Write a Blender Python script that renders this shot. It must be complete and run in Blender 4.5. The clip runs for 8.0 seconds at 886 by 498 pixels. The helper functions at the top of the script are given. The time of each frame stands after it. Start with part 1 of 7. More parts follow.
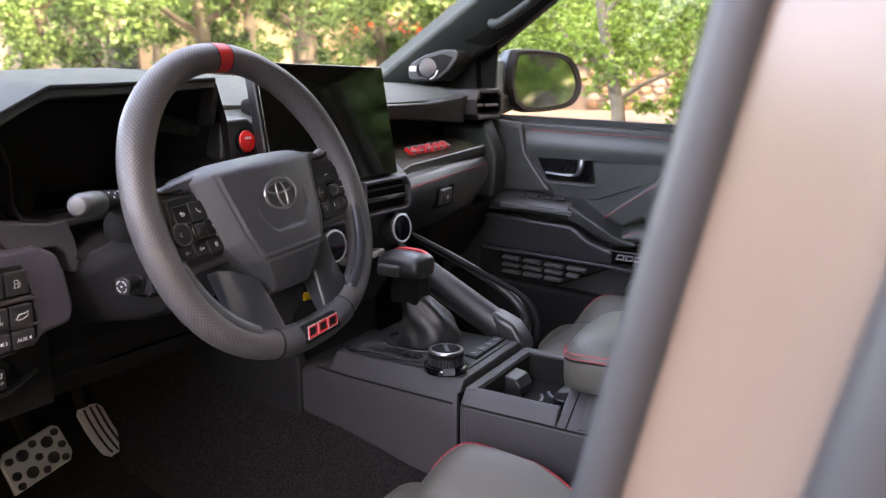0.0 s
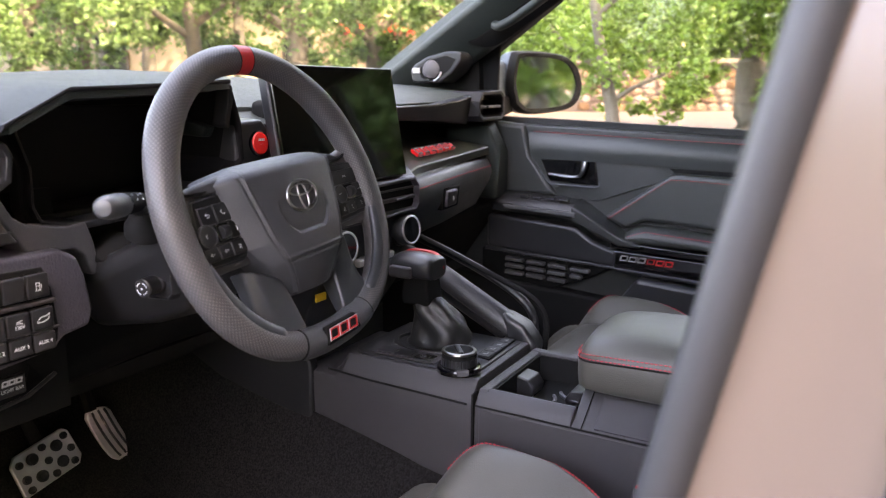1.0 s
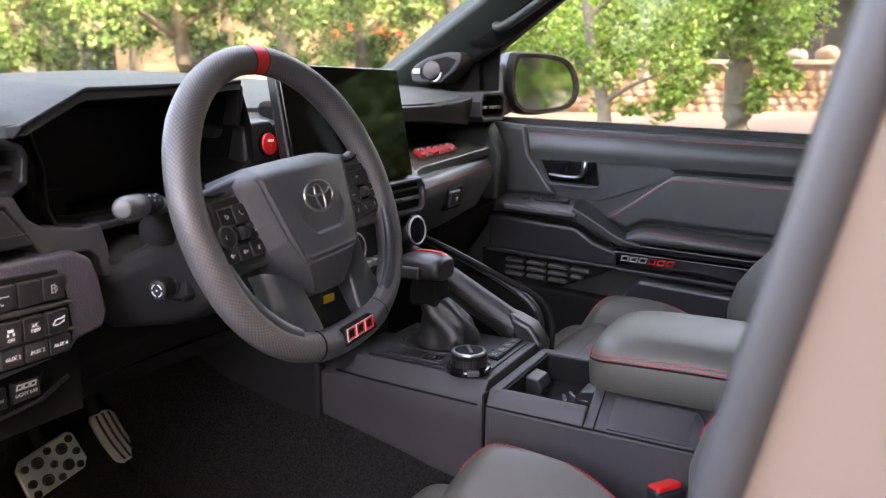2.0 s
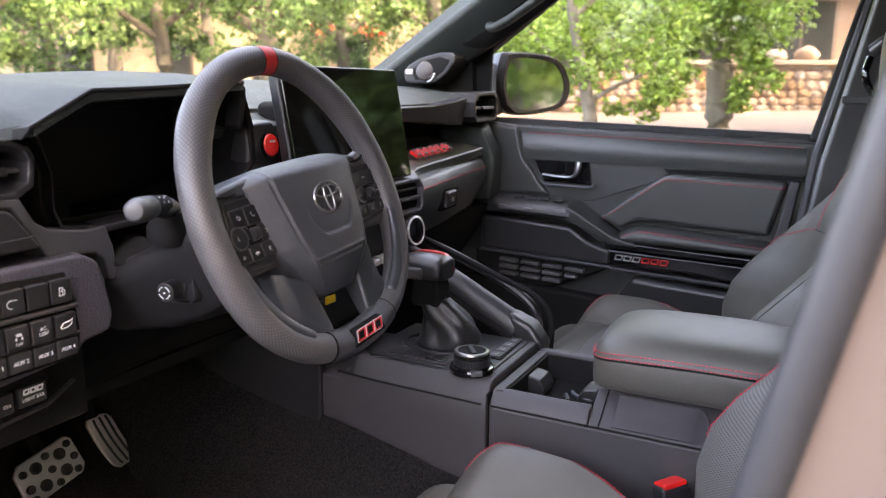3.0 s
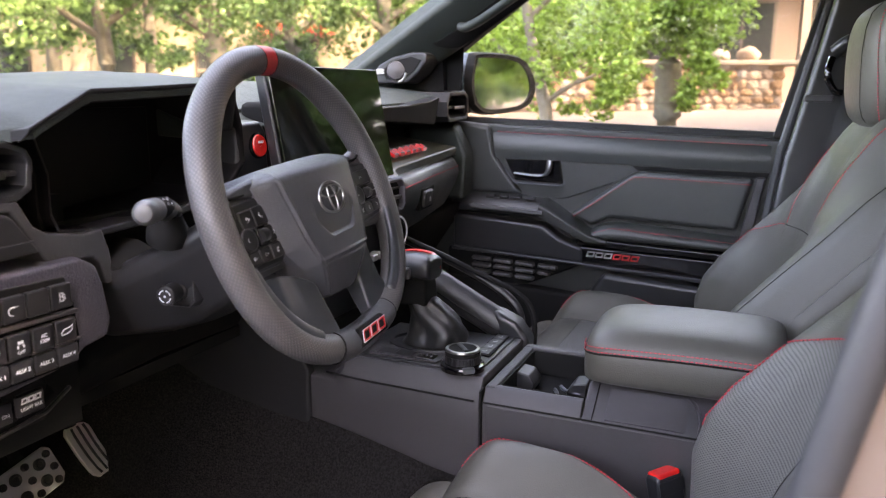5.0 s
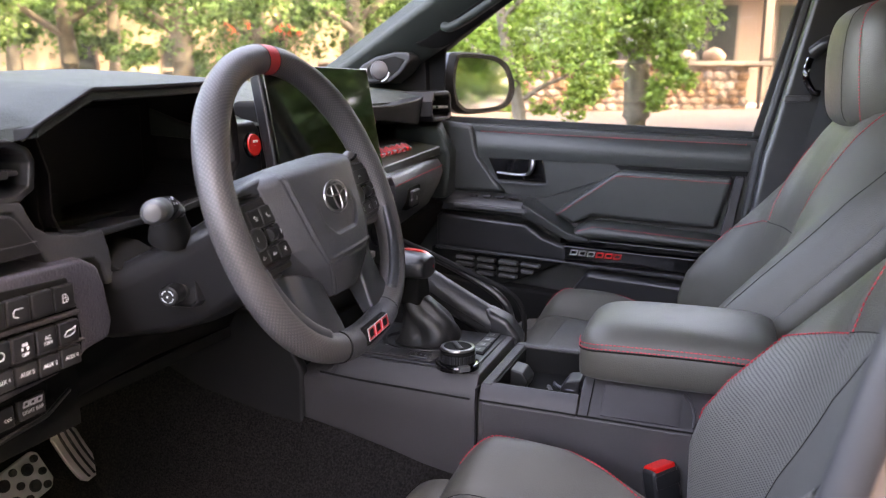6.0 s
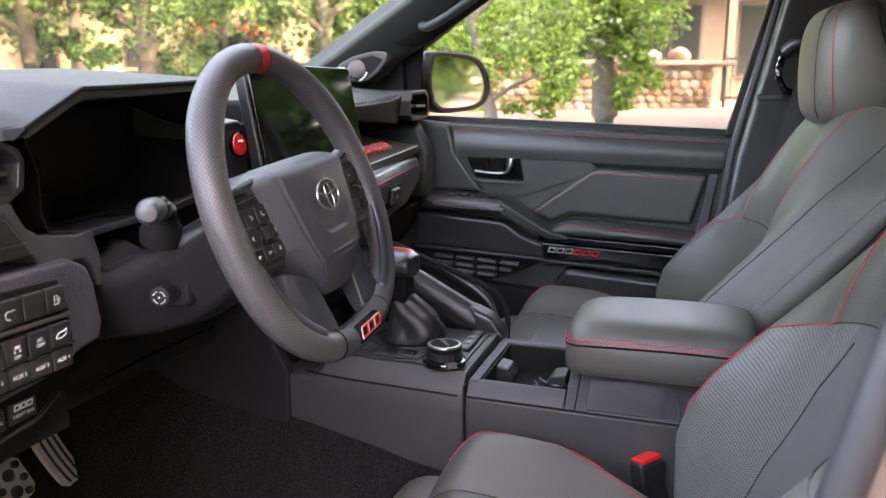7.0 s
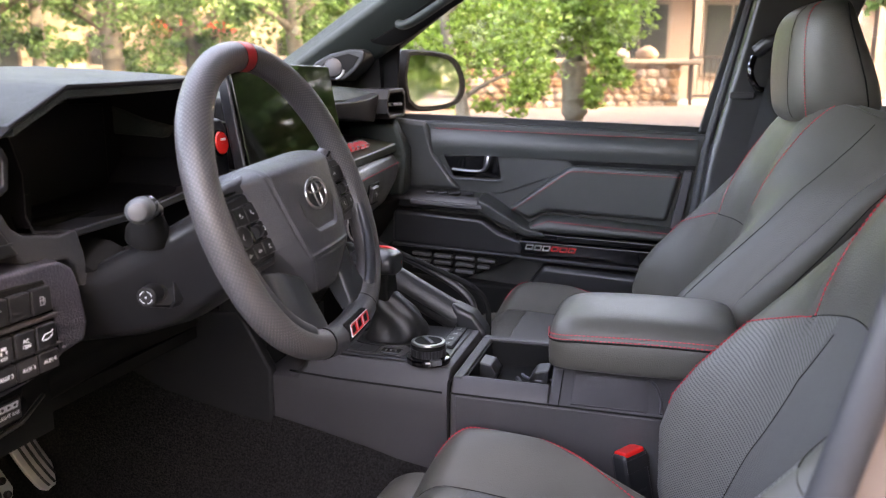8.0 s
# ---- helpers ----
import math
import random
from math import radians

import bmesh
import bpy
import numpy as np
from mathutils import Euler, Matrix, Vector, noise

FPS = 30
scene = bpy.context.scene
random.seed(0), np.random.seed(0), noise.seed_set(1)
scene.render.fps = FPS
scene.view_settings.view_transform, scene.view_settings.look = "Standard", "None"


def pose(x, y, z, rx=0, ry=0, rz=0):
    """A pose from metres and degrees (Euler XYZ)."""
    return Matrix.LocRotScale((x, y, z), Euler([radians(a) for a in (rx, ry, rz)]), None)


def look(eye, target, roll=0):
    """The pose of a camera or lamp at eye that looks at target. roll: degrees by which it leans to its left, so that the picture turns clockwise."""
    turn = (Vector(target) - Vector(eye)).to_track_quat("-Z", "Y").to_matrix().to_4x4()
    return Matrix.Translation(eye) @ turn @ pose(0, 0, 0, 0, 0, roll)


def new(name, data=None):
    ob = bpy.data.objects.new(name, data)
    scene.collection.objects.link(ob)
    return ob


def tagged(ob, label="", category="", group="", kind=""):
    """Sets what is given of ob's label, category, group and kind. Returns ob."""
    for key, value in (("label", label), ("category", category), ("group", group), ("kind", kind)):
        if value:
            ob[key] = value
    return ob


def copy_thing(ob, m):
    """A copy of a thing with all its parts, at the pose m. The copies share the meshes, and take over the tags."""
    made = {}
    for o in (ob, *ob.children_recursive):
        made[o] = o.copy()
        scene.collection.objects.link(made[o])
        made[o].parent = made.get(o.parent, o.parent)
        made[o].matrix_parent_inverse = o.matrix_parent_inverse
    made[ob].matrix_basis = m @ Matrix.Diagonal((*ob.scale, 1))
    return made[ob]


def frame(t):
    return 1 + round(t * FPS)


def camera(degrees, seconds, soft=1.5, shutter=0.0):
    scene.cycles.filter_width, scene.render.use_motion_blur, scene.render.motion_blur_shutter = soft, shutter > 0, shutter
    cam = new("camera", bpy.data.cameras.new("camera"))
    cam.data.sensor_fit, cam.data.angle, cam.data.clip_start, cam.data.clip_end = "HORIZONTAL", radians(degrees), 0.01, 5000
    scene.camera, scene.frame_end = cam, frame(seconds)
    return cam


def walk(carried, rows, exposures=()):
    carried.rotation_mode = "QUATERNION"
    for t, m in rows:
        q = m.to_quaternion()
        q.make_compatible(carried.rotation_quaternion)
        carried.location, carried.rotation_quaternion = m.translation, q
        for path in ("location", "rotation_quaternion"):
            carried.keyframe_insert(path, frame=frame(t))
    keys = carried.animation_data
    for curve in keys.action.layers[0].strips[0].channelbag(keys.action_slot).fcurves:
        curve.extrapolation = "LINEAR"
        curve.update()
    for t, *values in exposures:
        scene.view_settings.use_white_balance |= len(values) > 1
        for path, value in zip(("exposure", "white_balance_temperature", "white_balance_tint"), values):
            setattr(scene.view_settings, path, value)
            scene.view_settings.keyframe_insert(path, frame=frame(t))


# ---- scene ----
cam = camera(59.9, 8.0, soft=1.2)
PATH = [
    (0, (0.006, 0.011, 1.457), (1.7, 0.992, 1.049), 0.4),
    (0.5, (-0.005, 0.025, 1.457), (1.696, 0.996, 1.051), 0.4),
    (1, (-0.014, 0.04, 1.457), (1.695, 0.998, 1.053), 0.4),
    (1.5, (-0.022, 0.055, 1.456), (1.693, 1.002, 1.054), 0.4),
    (3, (-0.044, 0.094, 1.456), (1.701, 0.984, 1.056), 0.3),
    (3.5, (-0.053, 0.111, 1.455), (1.703, 0.98, 1.056), 0.3),
    (4, (-0.061, 0.124, 1.455), (1.709, 0.964, 1.056), 0.3),
    (4.5, (-0.067, 0.132, 1.456), (1.718, 0.94, 1.056), 0.2),
    (6, (-0.095, 0.179, 1.455), (1.737, 0.876, 1.055), 0.3),
    (6.5, (-0.103, 0.192, 1.455), (1.742, 0.852, 1.054), 0.3),
    (7, (-0.11, 0.201, 1.454), (1.749, 0.822, 1.053), 0.2),
    (7.5, (-0.116, 0.212, 1.454), (1.755, 0.792, 1.051), 0.2),
    (8, (-0.121, 0.218, 1.454), (1.76, 0.765, 1.049), 0.2),
]
cam.data.dof.use_dof, cam.data.dof.focus_distance, cam.data.dof.aperture_fstop = True, 1.15, 6.8
walk(cam, [(t, look(eye, target, roll)) for t, eye, target, roll in PATH], exposures=[(0.0, 5.6, 10200, 21), (8.0, 5.6, 10200, 21)])

# ---- light: a clear day, the car stands in its own shade, sun high behind it
SUN_EL, SUN_AZ = radians(38), radians(184)     # azimuth clockwise from +y
world = bpy.data.worlds.new("sky")
scene.world = world
world.use_nodes = True
wn = world.node_tree.nodes
sky = wn.new("ShaderNodeTexSky")
sky.sky_type, sky.sun_disc, sky.sun_elevation, sky.sun_rotation = "NISHITA", False, SUN_EL, SUN_AZ
sky.air_density, sky.dust_density, sky.ozone_density = 0.5, 2.5, 0.3
world.node_tree.links.new(sky.outputs[0], wn["Background"].inputs[0])
wn["Background"].inputs[1].default_value = 0.15
sun = new("sun", bpy.data.lights.new("sun", "SUN"))
sun.data.energy, sun.data.angle, sun.data.color = 0.62, radians(0.5), (1.0, 0.94, 0.86)
away = Vector((math.sin(SUN_AZ) * math.cos(SUN_EL), math.cos(SUN_AZ) * math.cos(SUN_EL), math.sin(SUN_EL)))
sun.matrix_world = look(away * 40, (0, 0, 0))


# ---- materials
def material(name, color, rough=0.5, metal=0.0, grain=0.0, grain_size=0.001, vary=0.12, vary_size=0.05, coat=0.0, spec=0.5, cells=False):
    """A surface with grain (relief) and blotches (colour, gloss) at real size, in the object's own metres."""
    m = bpy.data.materials.new(name)
    m.use_nodes = True
    nt = m.node_tree
    b = nt.nodes["Principled BSDF"]
    b.inputs["Roughness"].default_value, b.inputs["Metallic"].default_value = rough, metal
    b.inputs["Coat Weight"].default_value, b.inputs["Specular IOR Level"].default_value = coat, spec
    b.inputs["Coat Roughness"].default_value = 0.05
    tc = nt.nodes.new("ShaderNodeTexCoord")
    n = nt.nodes.new("ShaderNodeTexNoise")
    n.inputs["Scale"].default_value, n.inputs["Detail"].default_value = 1 / vary_size, 4
    nt.links.new(tc.outputs["Object"], n.inputs["Vector"])
    mix = nt.nodes.new("ShaderNodeMix")
    mix.data_type = "RGBA"
    c = Vector(color)
    mix.inputs[6].default_value, mix.inputs[7].default_value = (*(c * (1 - vary)), 1), (*(c * (1 + vary)), 1)
    nt.links.new(n.outputs["Fac"], mix.inputs[0])
    nt.links.new(mix.outputs[2], b.inputs["Base Color"])
    r = nt.nodes.new("ShaderNodeMapRange")
    r.inputs["To Min"].default_value, r.inputs["To Max"].default_value = max(0, rough - 0.07), min(1, rough + 0.07)
    nt.links.new(n.outputs["Fac"], r.inputs["Value"])
    nt.links.new(r.outputs[0], b.inputs["Roughness"])
    if grain:
        g = nt.nodes.new("ShaderNodeTexVoronoi" if cells else "ShaderNodeTexNoise")
        g.inputs["Scale"].default_value = 1 / grain_size
        nt.links.new(tc.outputs["Object"], g.inputs["Vector"])
        bump = nt.nodes.new("ShaderNodeBump")
        bump.inputs["Strength"].default_value, bump.inputs["Distance"].default_value = grain, grain_size * 0.6
        nt.links.new(g.outputs["Distance" if cells else "Fac"], bump.inputs["Height"])
        nt.links.new(bump.outputs[0], b.inputs["Normal"])
    return m


def perforated(name, color, pitch, hole, rough=0.5, hole_color=(0.008, 0.008, 0.008), blend=1.0):
    """Leather with staggered rows of punched holes, in the metres of the UV map."""
    m = material(name, color, rough, grain=0.1, grain_size=0.0012)
    nt = m.node_tree
    b = nt.nodes["Principled BSDF"]
    uv = nt.nodes.new("ShaderNodeUVMap")

    def vm(op, a, v):
        k = nt.nodes.new("ShaderNodeVectorMath")
        k.operation = op
        nt.links.new(a, k.inputs[0])
        if v is not None:
            k.inputs[1].default_value = v
        return k.outputs["Value" if op == "LENGTH" else "Vector"]

    p = vm("MULTIPLY", uv.outputs[0], (1 / pitch, 1 / pitch, 0))
    dist = []
    for shift in ((0, 0, 0), (0.5, 0.5, 0)):
        dist.append(vm("LENGTH", vm("SUBTRACT", vm("FRACTION", vm("ADD", p, shift), None), (0.5, 0.5, 0)), None))
    low = nt.nodes.new("ShaderNodeMath")
    low.operation = "MINIMUM"
    nt.links.new(dist[0], low.inputs[0])
    nt.links.new(dist[1], low.inputs[1])
    rr = nt.nodes.new("ShaderNodeMapRange")
    rr.inputs["From Min"].default_value, rr.inputs["From Max"].default_value = hole * 0.7, hole * 1.3
    rr.inputs["To Min"].default_value, rr.inputs["To Max"].default_value = blend, 0.0
    nt.links.new(low.outputs[0], rr.inputs["Value"])
    mix = nt.nodes.new("ShaderNodeMix")
    mix.data_type = "RGBA"
    old = b.inputs["Base Color"].links[0].from_socket
    nt.links.new(rr.outputs[0], mix.inputs[0])
    nt.links.new(old, mix.inputs[6])
    mix.inputs[7].default_value = (*hole_color, 1)
    nt.links.new(mix.outputs[2], b.inputs["Base Color"])
    bump = nt.nodes.new("ShaderNodeBump")
    bump.inputs["Strength"].default_value, bump.inputs["Distance"].default_value = 0.3, pitch * 0.15
    bump.invert = True
    nt.links.new(rr.outputs[0], bump.inputs["Height"])
    nt.links.new(b.inputs["Normal"].links[0].from_socket, bump.inputs["Normal"])
    nt.links.new(bump.outputs[0], b.inputs["Normal"])
    return m


def glass(name, tint, rough=0.0):
    m = bpy.data.materials.new(name)
    m.use_nodes = True
    nt = m.node_tree
    nt.nodes.remove(nt.nodes["Principled BSDF"])
    t, g, mix, fr = (nt.nodes.new(k) for k in ("ShaderNodeBsdfTransparent", "ShaderNodeBsdfGlossy", "ShaderNodeMixShader", "ShaderNodeFresnel"))
    t.inputs[0].default_value = (*tint, 1)
    g.inputs["Roughness"].default_value = rough
    fr.inputs[0].default_value = 1.33
    nt.links.new(fr.outputs[0], mix.inputs[0])
    nt.links.new(t.outputs[0], mix.inputs[1])
    nt.links.new(g.outputs[0], mix.inputs[2])
    nt.links.new(mix.outputs[0], nt.nodes["Material Output"].inputs[0])
    return m


M = dict(
    plastic=material("black grained plastic", (0.040, 0.0370, 0.0390), 0.38, grain=0.9, grain_size=0.0010),
    soft=material("dark soft-touch trim", (0.031, 0.0335, 0.0325), 0.37, grain=0.45, grain_size=0.0011),
    pad=material("dark grained pad", (0.022, 0.0290, 0.0265), 0.55, grain=0.9, grain_size=0.0017, spec=0.33),
    airbag=material("soft airbag skin", (0.047, 0.0480, 0.0525), 0.40, grain=0.85, grain_size=0.0011),
    panel=material("coarse grained dark panel", (0.051, 0.0487, 0.062), 0.42, grain=1.0, grain_size=0.0020),
    doorskin=material("smooth black door leather", (0.038, 0.0415, 0.0395), 0.37, grain=0.25, grain_size=0.0018, cells=True),
    switch=material("black switch cap", (0.016, 0.016, 0.017), 0.38, grain=0.1, grain_size=0.001),
    satin=material("satin grey plastic", (0.075, 0.076, 0.078), 0.38, grain=0.1, grain_size=0.001),
    nickel=material("dark bright nickel", (0.34, 0.33, 0.31), 0.3, metal=1.0, vary=0.05),
    smooth=material("smooth black plastic", (0.0185, 0.0188, 0.0205), 0.32, grain=0.25, grain_size=0.0016),
    matt=material("matt black trim", (0.014, 0.014, 0.015), 0.55, spec=0.22, grain=0.3, grain_size=0.0014),
    deep=material("matt black plastic", (0.009, 0.009, 0.009), 0.8, spec=0.12, grain=0.2, grain_size=0.001),
    gloss=material("piano black", (0.006, 0.006, 0.007), 0.06, coat=0.5, vary_size=0.02),
    screen=material("dark display glass", (0.003, 0.003, 0.002), 0.03, spec=0.8, coat=0.25, vary_size=0.1),
    cluster=material("matt display", (0.008, 0.0075, 0.0085), 0.5, vary_size=0.1, spec=0.1),
    leather=material("dark leather", (0.076, 0.0715, 0.0605), 0.42, grain=0.25, grain_size=0.0018, cells=True),
    grey=material("satin dark trim", (0.042, 0.046, 0.052), 0.32, metal=0.2, grain=0.06, grain_size=0.001),
    chrome=material("chrome", (0.75, 0.75, 0.76), 0.12, metal=1.0, vary=0.05),
    pull=material("satin chrome", (0.36, 0.36, 0.36), 0.3, metal=1.0, vary=0.05),
    steel=material("brushed steel", (0.68, 0.67, 0.66), 0.40, metal=0.6, grain=0.1, grain_size=0.0008),
    hide=material("soft black boot leather", (0.021, 0.021, 0.0215), 0.36, grain=0.3, grain_size=0.0016, cells=True),
    rubber=material("black rubber", (0.02, 0.02, 0.02), 0.75, grain=0.2, grain_size=0.0015),
    seal=material("grey door seal rubber", (0.035, 0.035, 0.037), 0.5, grain=0.15, grain_size=0.0015),
    carpet=material("black loop carpet", (0.0115, 0.0105, 0.0105), 1.0, grain=1.0, grain_size=0.003, vary=0.75, vary_size=0.0035, spec=0.15),
    red=material("red thread", (0.52, 0.03, 0.045), 0.6, vary=0.2, vary_size=0.004),
    redpaint=material("red enamel", (0.62, 0.012, 0.014), 0.3, coat=0.2),
    redleather=material("red leather", (0.5, 0.016, 0.018), 0.45, grain=0.2, grain_size=0.0012, cells=True),
    redclear=material("red translucent plastic", (0.80, 0.024, 0.022), 0.25, coat=0.3),
    white=material("white print", (0.75, 0.76, 0.78), 0.5),
    silver=material("silver print", (0.38, 0.38, 0.37), 0.4, metal=0.5),
    yellow=material("yellow label", (0.75, 0.42, 0.02), 0.5),
    paint=material("tan car paint", (0.165, 0.116, 0.090), 0.22, vary=0.06, vary_size=0.15),
    steelblue=material("blue grey car paint", (0.035, 0.048, 0.062), 0.4, coat=0.15, vary=0.05),
    headliner=material("black headliner cloth", (0.03, 0.03, 0.032), 0.95, grain=0.4, grain_size=0.001),
    olive=material("satin dark inlay", (0.016, 0.017, 0.010), 0.38, grain=0.1, grain_size=0.002),
    belt=material("black webbing", (0.02, 0.02, 0.021), 0.7, grain=0.5, grain_size=0.0012),
    glass=glass("clear window glass", (0.9, 0.93, 0.91)),
    mirror=material("mirror", (0.85, 0.87, 0.88), 0.02, metal=1.0, vary=0.01),
    rim=perforated("perforated rim leather", (0.051, 0.050, 0.051), 0.0046, 0.22, 0.40, (0.12, 0.105, 0.105), 0.7),
    perf=perforated("perforated seat leather", (0.135, 0.132, 0.122), 0.0044, 0.20, 0.42, (0.012, 0.012, 0.012), 0.9),
    knit=perforated("fine ribbed seat cloth", (0.125, 0.123, 0.115), 0.0030, 0.26, 0.6, (0.03, 0.03, 0.03), 0.8),
)

# pale flecks in the carpet's pile
nt = M["carpet"].node_tree
fleck = nt.nodes.new("ShaderNodeMapRange")
fleck.inputs["From Min"].default_value, fleck.inputs["From Max"].default_value = 0.36, 0.70
mix = next(n for n in nt.nodes if n.bl_idname == "ShaderNodeMix")
nt.links.new(mix.inputs[0].links[0].from_socket, fleck.inputs["Value"])
nt.links.new(fleck.outputs[0], mix.inputs[0])


# ---- mesh helpers
def thing(name, at, label, category, group="", kind=""):
    ob = new(name)
    ob.location = at
    ob.empty_display_size = 0.05
    return tagged(ob, label, category, group, kind)


def part(name, bm, mat, parent=None, label="", bevel=0.0, sub=0, smooth=True, segments=2, angle=35):
    """Links a bmesh, given in world metres, as one mesh object under a thing or a part."""
    if not isinstance(bm, bpy.types.Mesh):
        me = bpy.data.meshes.new(name)
        bmesh.ops.recalc_face_normals(bm, faces=bm.faces)
        bm.to_mesh(me)
        bm.free()
    else:
        me = bm
    me.materials.append(mat)
    if smooth:
        me.polygons.foreach_set("use_smooth", [True] * len(me.polygons))
        if not sub:
            me.set_sharp_from_angle(angle=radians(angle))
    ob = new(name, me)
    if parent:
        ob.parent = parent
        at = Vector(parent.location)
        up = parent.parent
        while up:
            at = at + Vector(up.location)
            up = up.parent
        ob.matrix_parent_inverse = Matrix.Translation(-at) if parent.type == "EMPTY" else Matrix()
    if bevel:
        mod = ob.modifiers.new("bevel", "BEVEL")
        mod.width, mod.segments, mod.limit_method, mod.angle_limit = bevel, segments, "ANGLE", radians(angle)
        mod.harden_normals = True
    if sub:
        mod = ob.modifiers.new("soft", "SUBSURF")
        mod.levels = mod.render_levels = sub
    if label:
        tagged(ob, label)
    return ob


AX = {"x": (1, 2, 0), "y": (0, 2, 1), "z": (0, 1, 2)}


def prism(poly, axis, a, b):
    """A polygon in the plane across the axis, drawn out along it from a to b."""
    i, j, k = AX[axis]
    bm = bmesh.new()
    rows = []
    for h in (a, b):
        row = []
        for p in poly:
            v = [0, 0, 0]
            v[i], v[j], v[k] = p[0], p[1], h
            row.append(bm.verts.new(v))
        rows.append(row)
    n = len(poly)
    bm.faces.new(rows[0][::-1])
    bm.faces.new(rows[1])
    for s in range(n):
        bm.faces.new((rows[0][s], rows[0][(s + 1) % n], rows[1][(s + 1) % n], rows[1][s]))
    return bm


def box(x0, x1, y0, y1, z0, z1):
    return prism([(x0, y0), (x1, y0), (x1, y1), (x0, y1)], "z", z0, z1)


def loft(rings, closed=True, cap=True):
    """Rings of equal length joined in turn."""
    bm = bmesh.new()
    rows = [[bm.verts.new(p) for p in ring] for ring in rings]
    n = len(rows[0])
    for a, b in zip(rows, rows[1:]):
        for s in range(n if closed else n - 1):
            bm.faces.new((a[s], a[(s + 1) % n], b[(s + 1) % n], b[s]))
    if cap and closed:
        bm.faces.new(rows[0][::-1])
        bm.faces.new(rows[-1])
    return bm


def smooth_path(points, n):
    """n points along a Catmull-Rom curve through the given ones, evenly by their number."""
    p = [Vector(q) for q in points]
    p = [2 * p[0] - p[1]] + p + [2 * p[-1] - p[-2]]
    out = []
    for k in range(n):
        s = k / (n - 1) * (len(p) - 3)
        i = min(int(s), len(p) - 4)
        t = s - i
        a, b, c, d = p[i:i + 4]
        out.append(0.5 * (2 * b + (c - a) * t + (2 * a - 5 * b + 4 * c - d) * t * t + (3 * b - a - 3 * c + d) * t ** 3))
    return out


def tube(points, radius, seg=10, closed=False, flat=1.0, up=(0, 0, 1), cap=True):
    """A round bar along points; radius may be a list; flat squeezes it along the second cross axis. UVs in metres."""
    p = [Vector(q) for q in points]
    n = len(p)
    radius = [radius] * n if not isinstance(radius, (list, tuple)) else radius
    bm = bmesh.new()
    layer = bm.loops.layers.uv.new("UVMap")
    rows, run, length = [], [], 0.0
    for i in range(n):
        ahead = p[(i + 1) % n] - p[i - 1] if closed else p[min(i + 1, n - 1)] - p[max(i - 1, 0)]
        ahead.normalize()
        side = ahead.cross(Vector(up))
        side = side.normalized() if side.length > 1e-4 else ahead.orthogonal().normalized()
        top = side.cross(ahead)
        rows.append([bm.verts.new(p[i] + radius[i] * (math.cos(a) * side + flat * math.sin(a) * top)) for a in (2 * math.pi * k / seg for k in range(seg))])
        run.append(length)
        length += (p[(i + 1) % n] - p[i]).length
    run.append(length)
    girth = 2 * math.pi * max(radius)
    for i in range(n if closed else n - 1):
        a, b = rows[i], rows[(i + 1) % n]
        for s in range(seg):
            f = bm.faces.new((a[s], a[(s + 1) % seg], b[(s + 1) % seg], b[s]))
            for lp, w in zip(f.loops, ((s, i), (s + 1, i), (s + 1, i + 1), (s, i + 1))):
                lp[layer].uv = (w[0] / seg * girth, run[w[1]])
    if cap and not closed:
        bm.faces.new(rows[0][::-1])
        bm.faces.new(rows[-1])
    return bm


def revolve(profile, at, axis, seg=24):
    """(radius, height) pairs turned round an axis through a place."""
    turn = Vector(axis).to_track_quat("Z", "Y").to_matrix()
    bm = bmesh.new()
    rows = []
    for r, h in profile:
        rows.append([bm.verts.new(Vector(at) + turn @ Vector((r * math.cos(a), r * math.sin(a), h))) for a in (2 * math.pi * k / seg for k in range(seg))])
    for a, b in zip(rows, rows[1:]):
        for s in range(seg):
            bm.faces.new((a[s], a[(s + 1) % seg], b[(s + 1) % seg], b[s]))
    bm.faces.new(rows[0][::-1])
    bm.faces.new(rows[-1])
    return bm


def sheet(f, nu, nv, scale=(1, 1)):
    """The surface f(u, v), u and v from 0 to 1, with UVs of the given size."""
    bm = bmesh.new()
    layer = bm.loops.layers.uv.new("UVMap")
    g = [[bm.verts.new(f(i / nu, j / nv)) for j in range(nv + 1)] for i in range(nu + 1)]
    for i in range(nu):
        for j in range(nv):
            face = bm.faces.new((g[i][j], g[i + 1][j], g[i + 1][j + 1], g[i][j + 1]))
            for lp, (a, b) in zip(face.loops, ((i, j), (i + 1, j), (i + 1, j + 1), (i, j + 1))):
                lp[layer].uv = (a / nu * scale[0], b / nv * scale[1])
    return bm


def slab(f, nu, nv, depth, scale=(1, 1)):
    """A sheet with a thickness, by a vector or a function of u, v, closed all round."""
    bm = sheet(f, nu, nv, scale)
    layer = bm.loops.layers.uv[0]
    back = {}
    top = list(bm.faces)
    for i, v in enumerate(list(bm.verts)):
        back[v] = bm.verts.new(v.co + Vector(depth))
    rim = [e for e in bm.edges if len(e.link_faces) == 1]
    for fc in top:
        nf = bm.faces.new([back[v] for v in reversed(fc.verts)])
        for lp in nf.loops:
            lp[layer].uv = (0, 0)
    for e in rim:
        a, b = e.verts
        nf = bm.faces.new((a, b, back[b], back[a]))
    return bm


def join(*bms):
    out = bmesh.new()
    for b in bms:
        me = bpy.data.meshes.new("tmp")
        b.to_mesh(me)
        b.free()
        out.from_mesh(me)
        bpy.data.meshes.remove(me)
    return out


def move(bm, m):
    bmesh.ops.transform(bm, matrix=m, verts=bm.verts)
    return bm


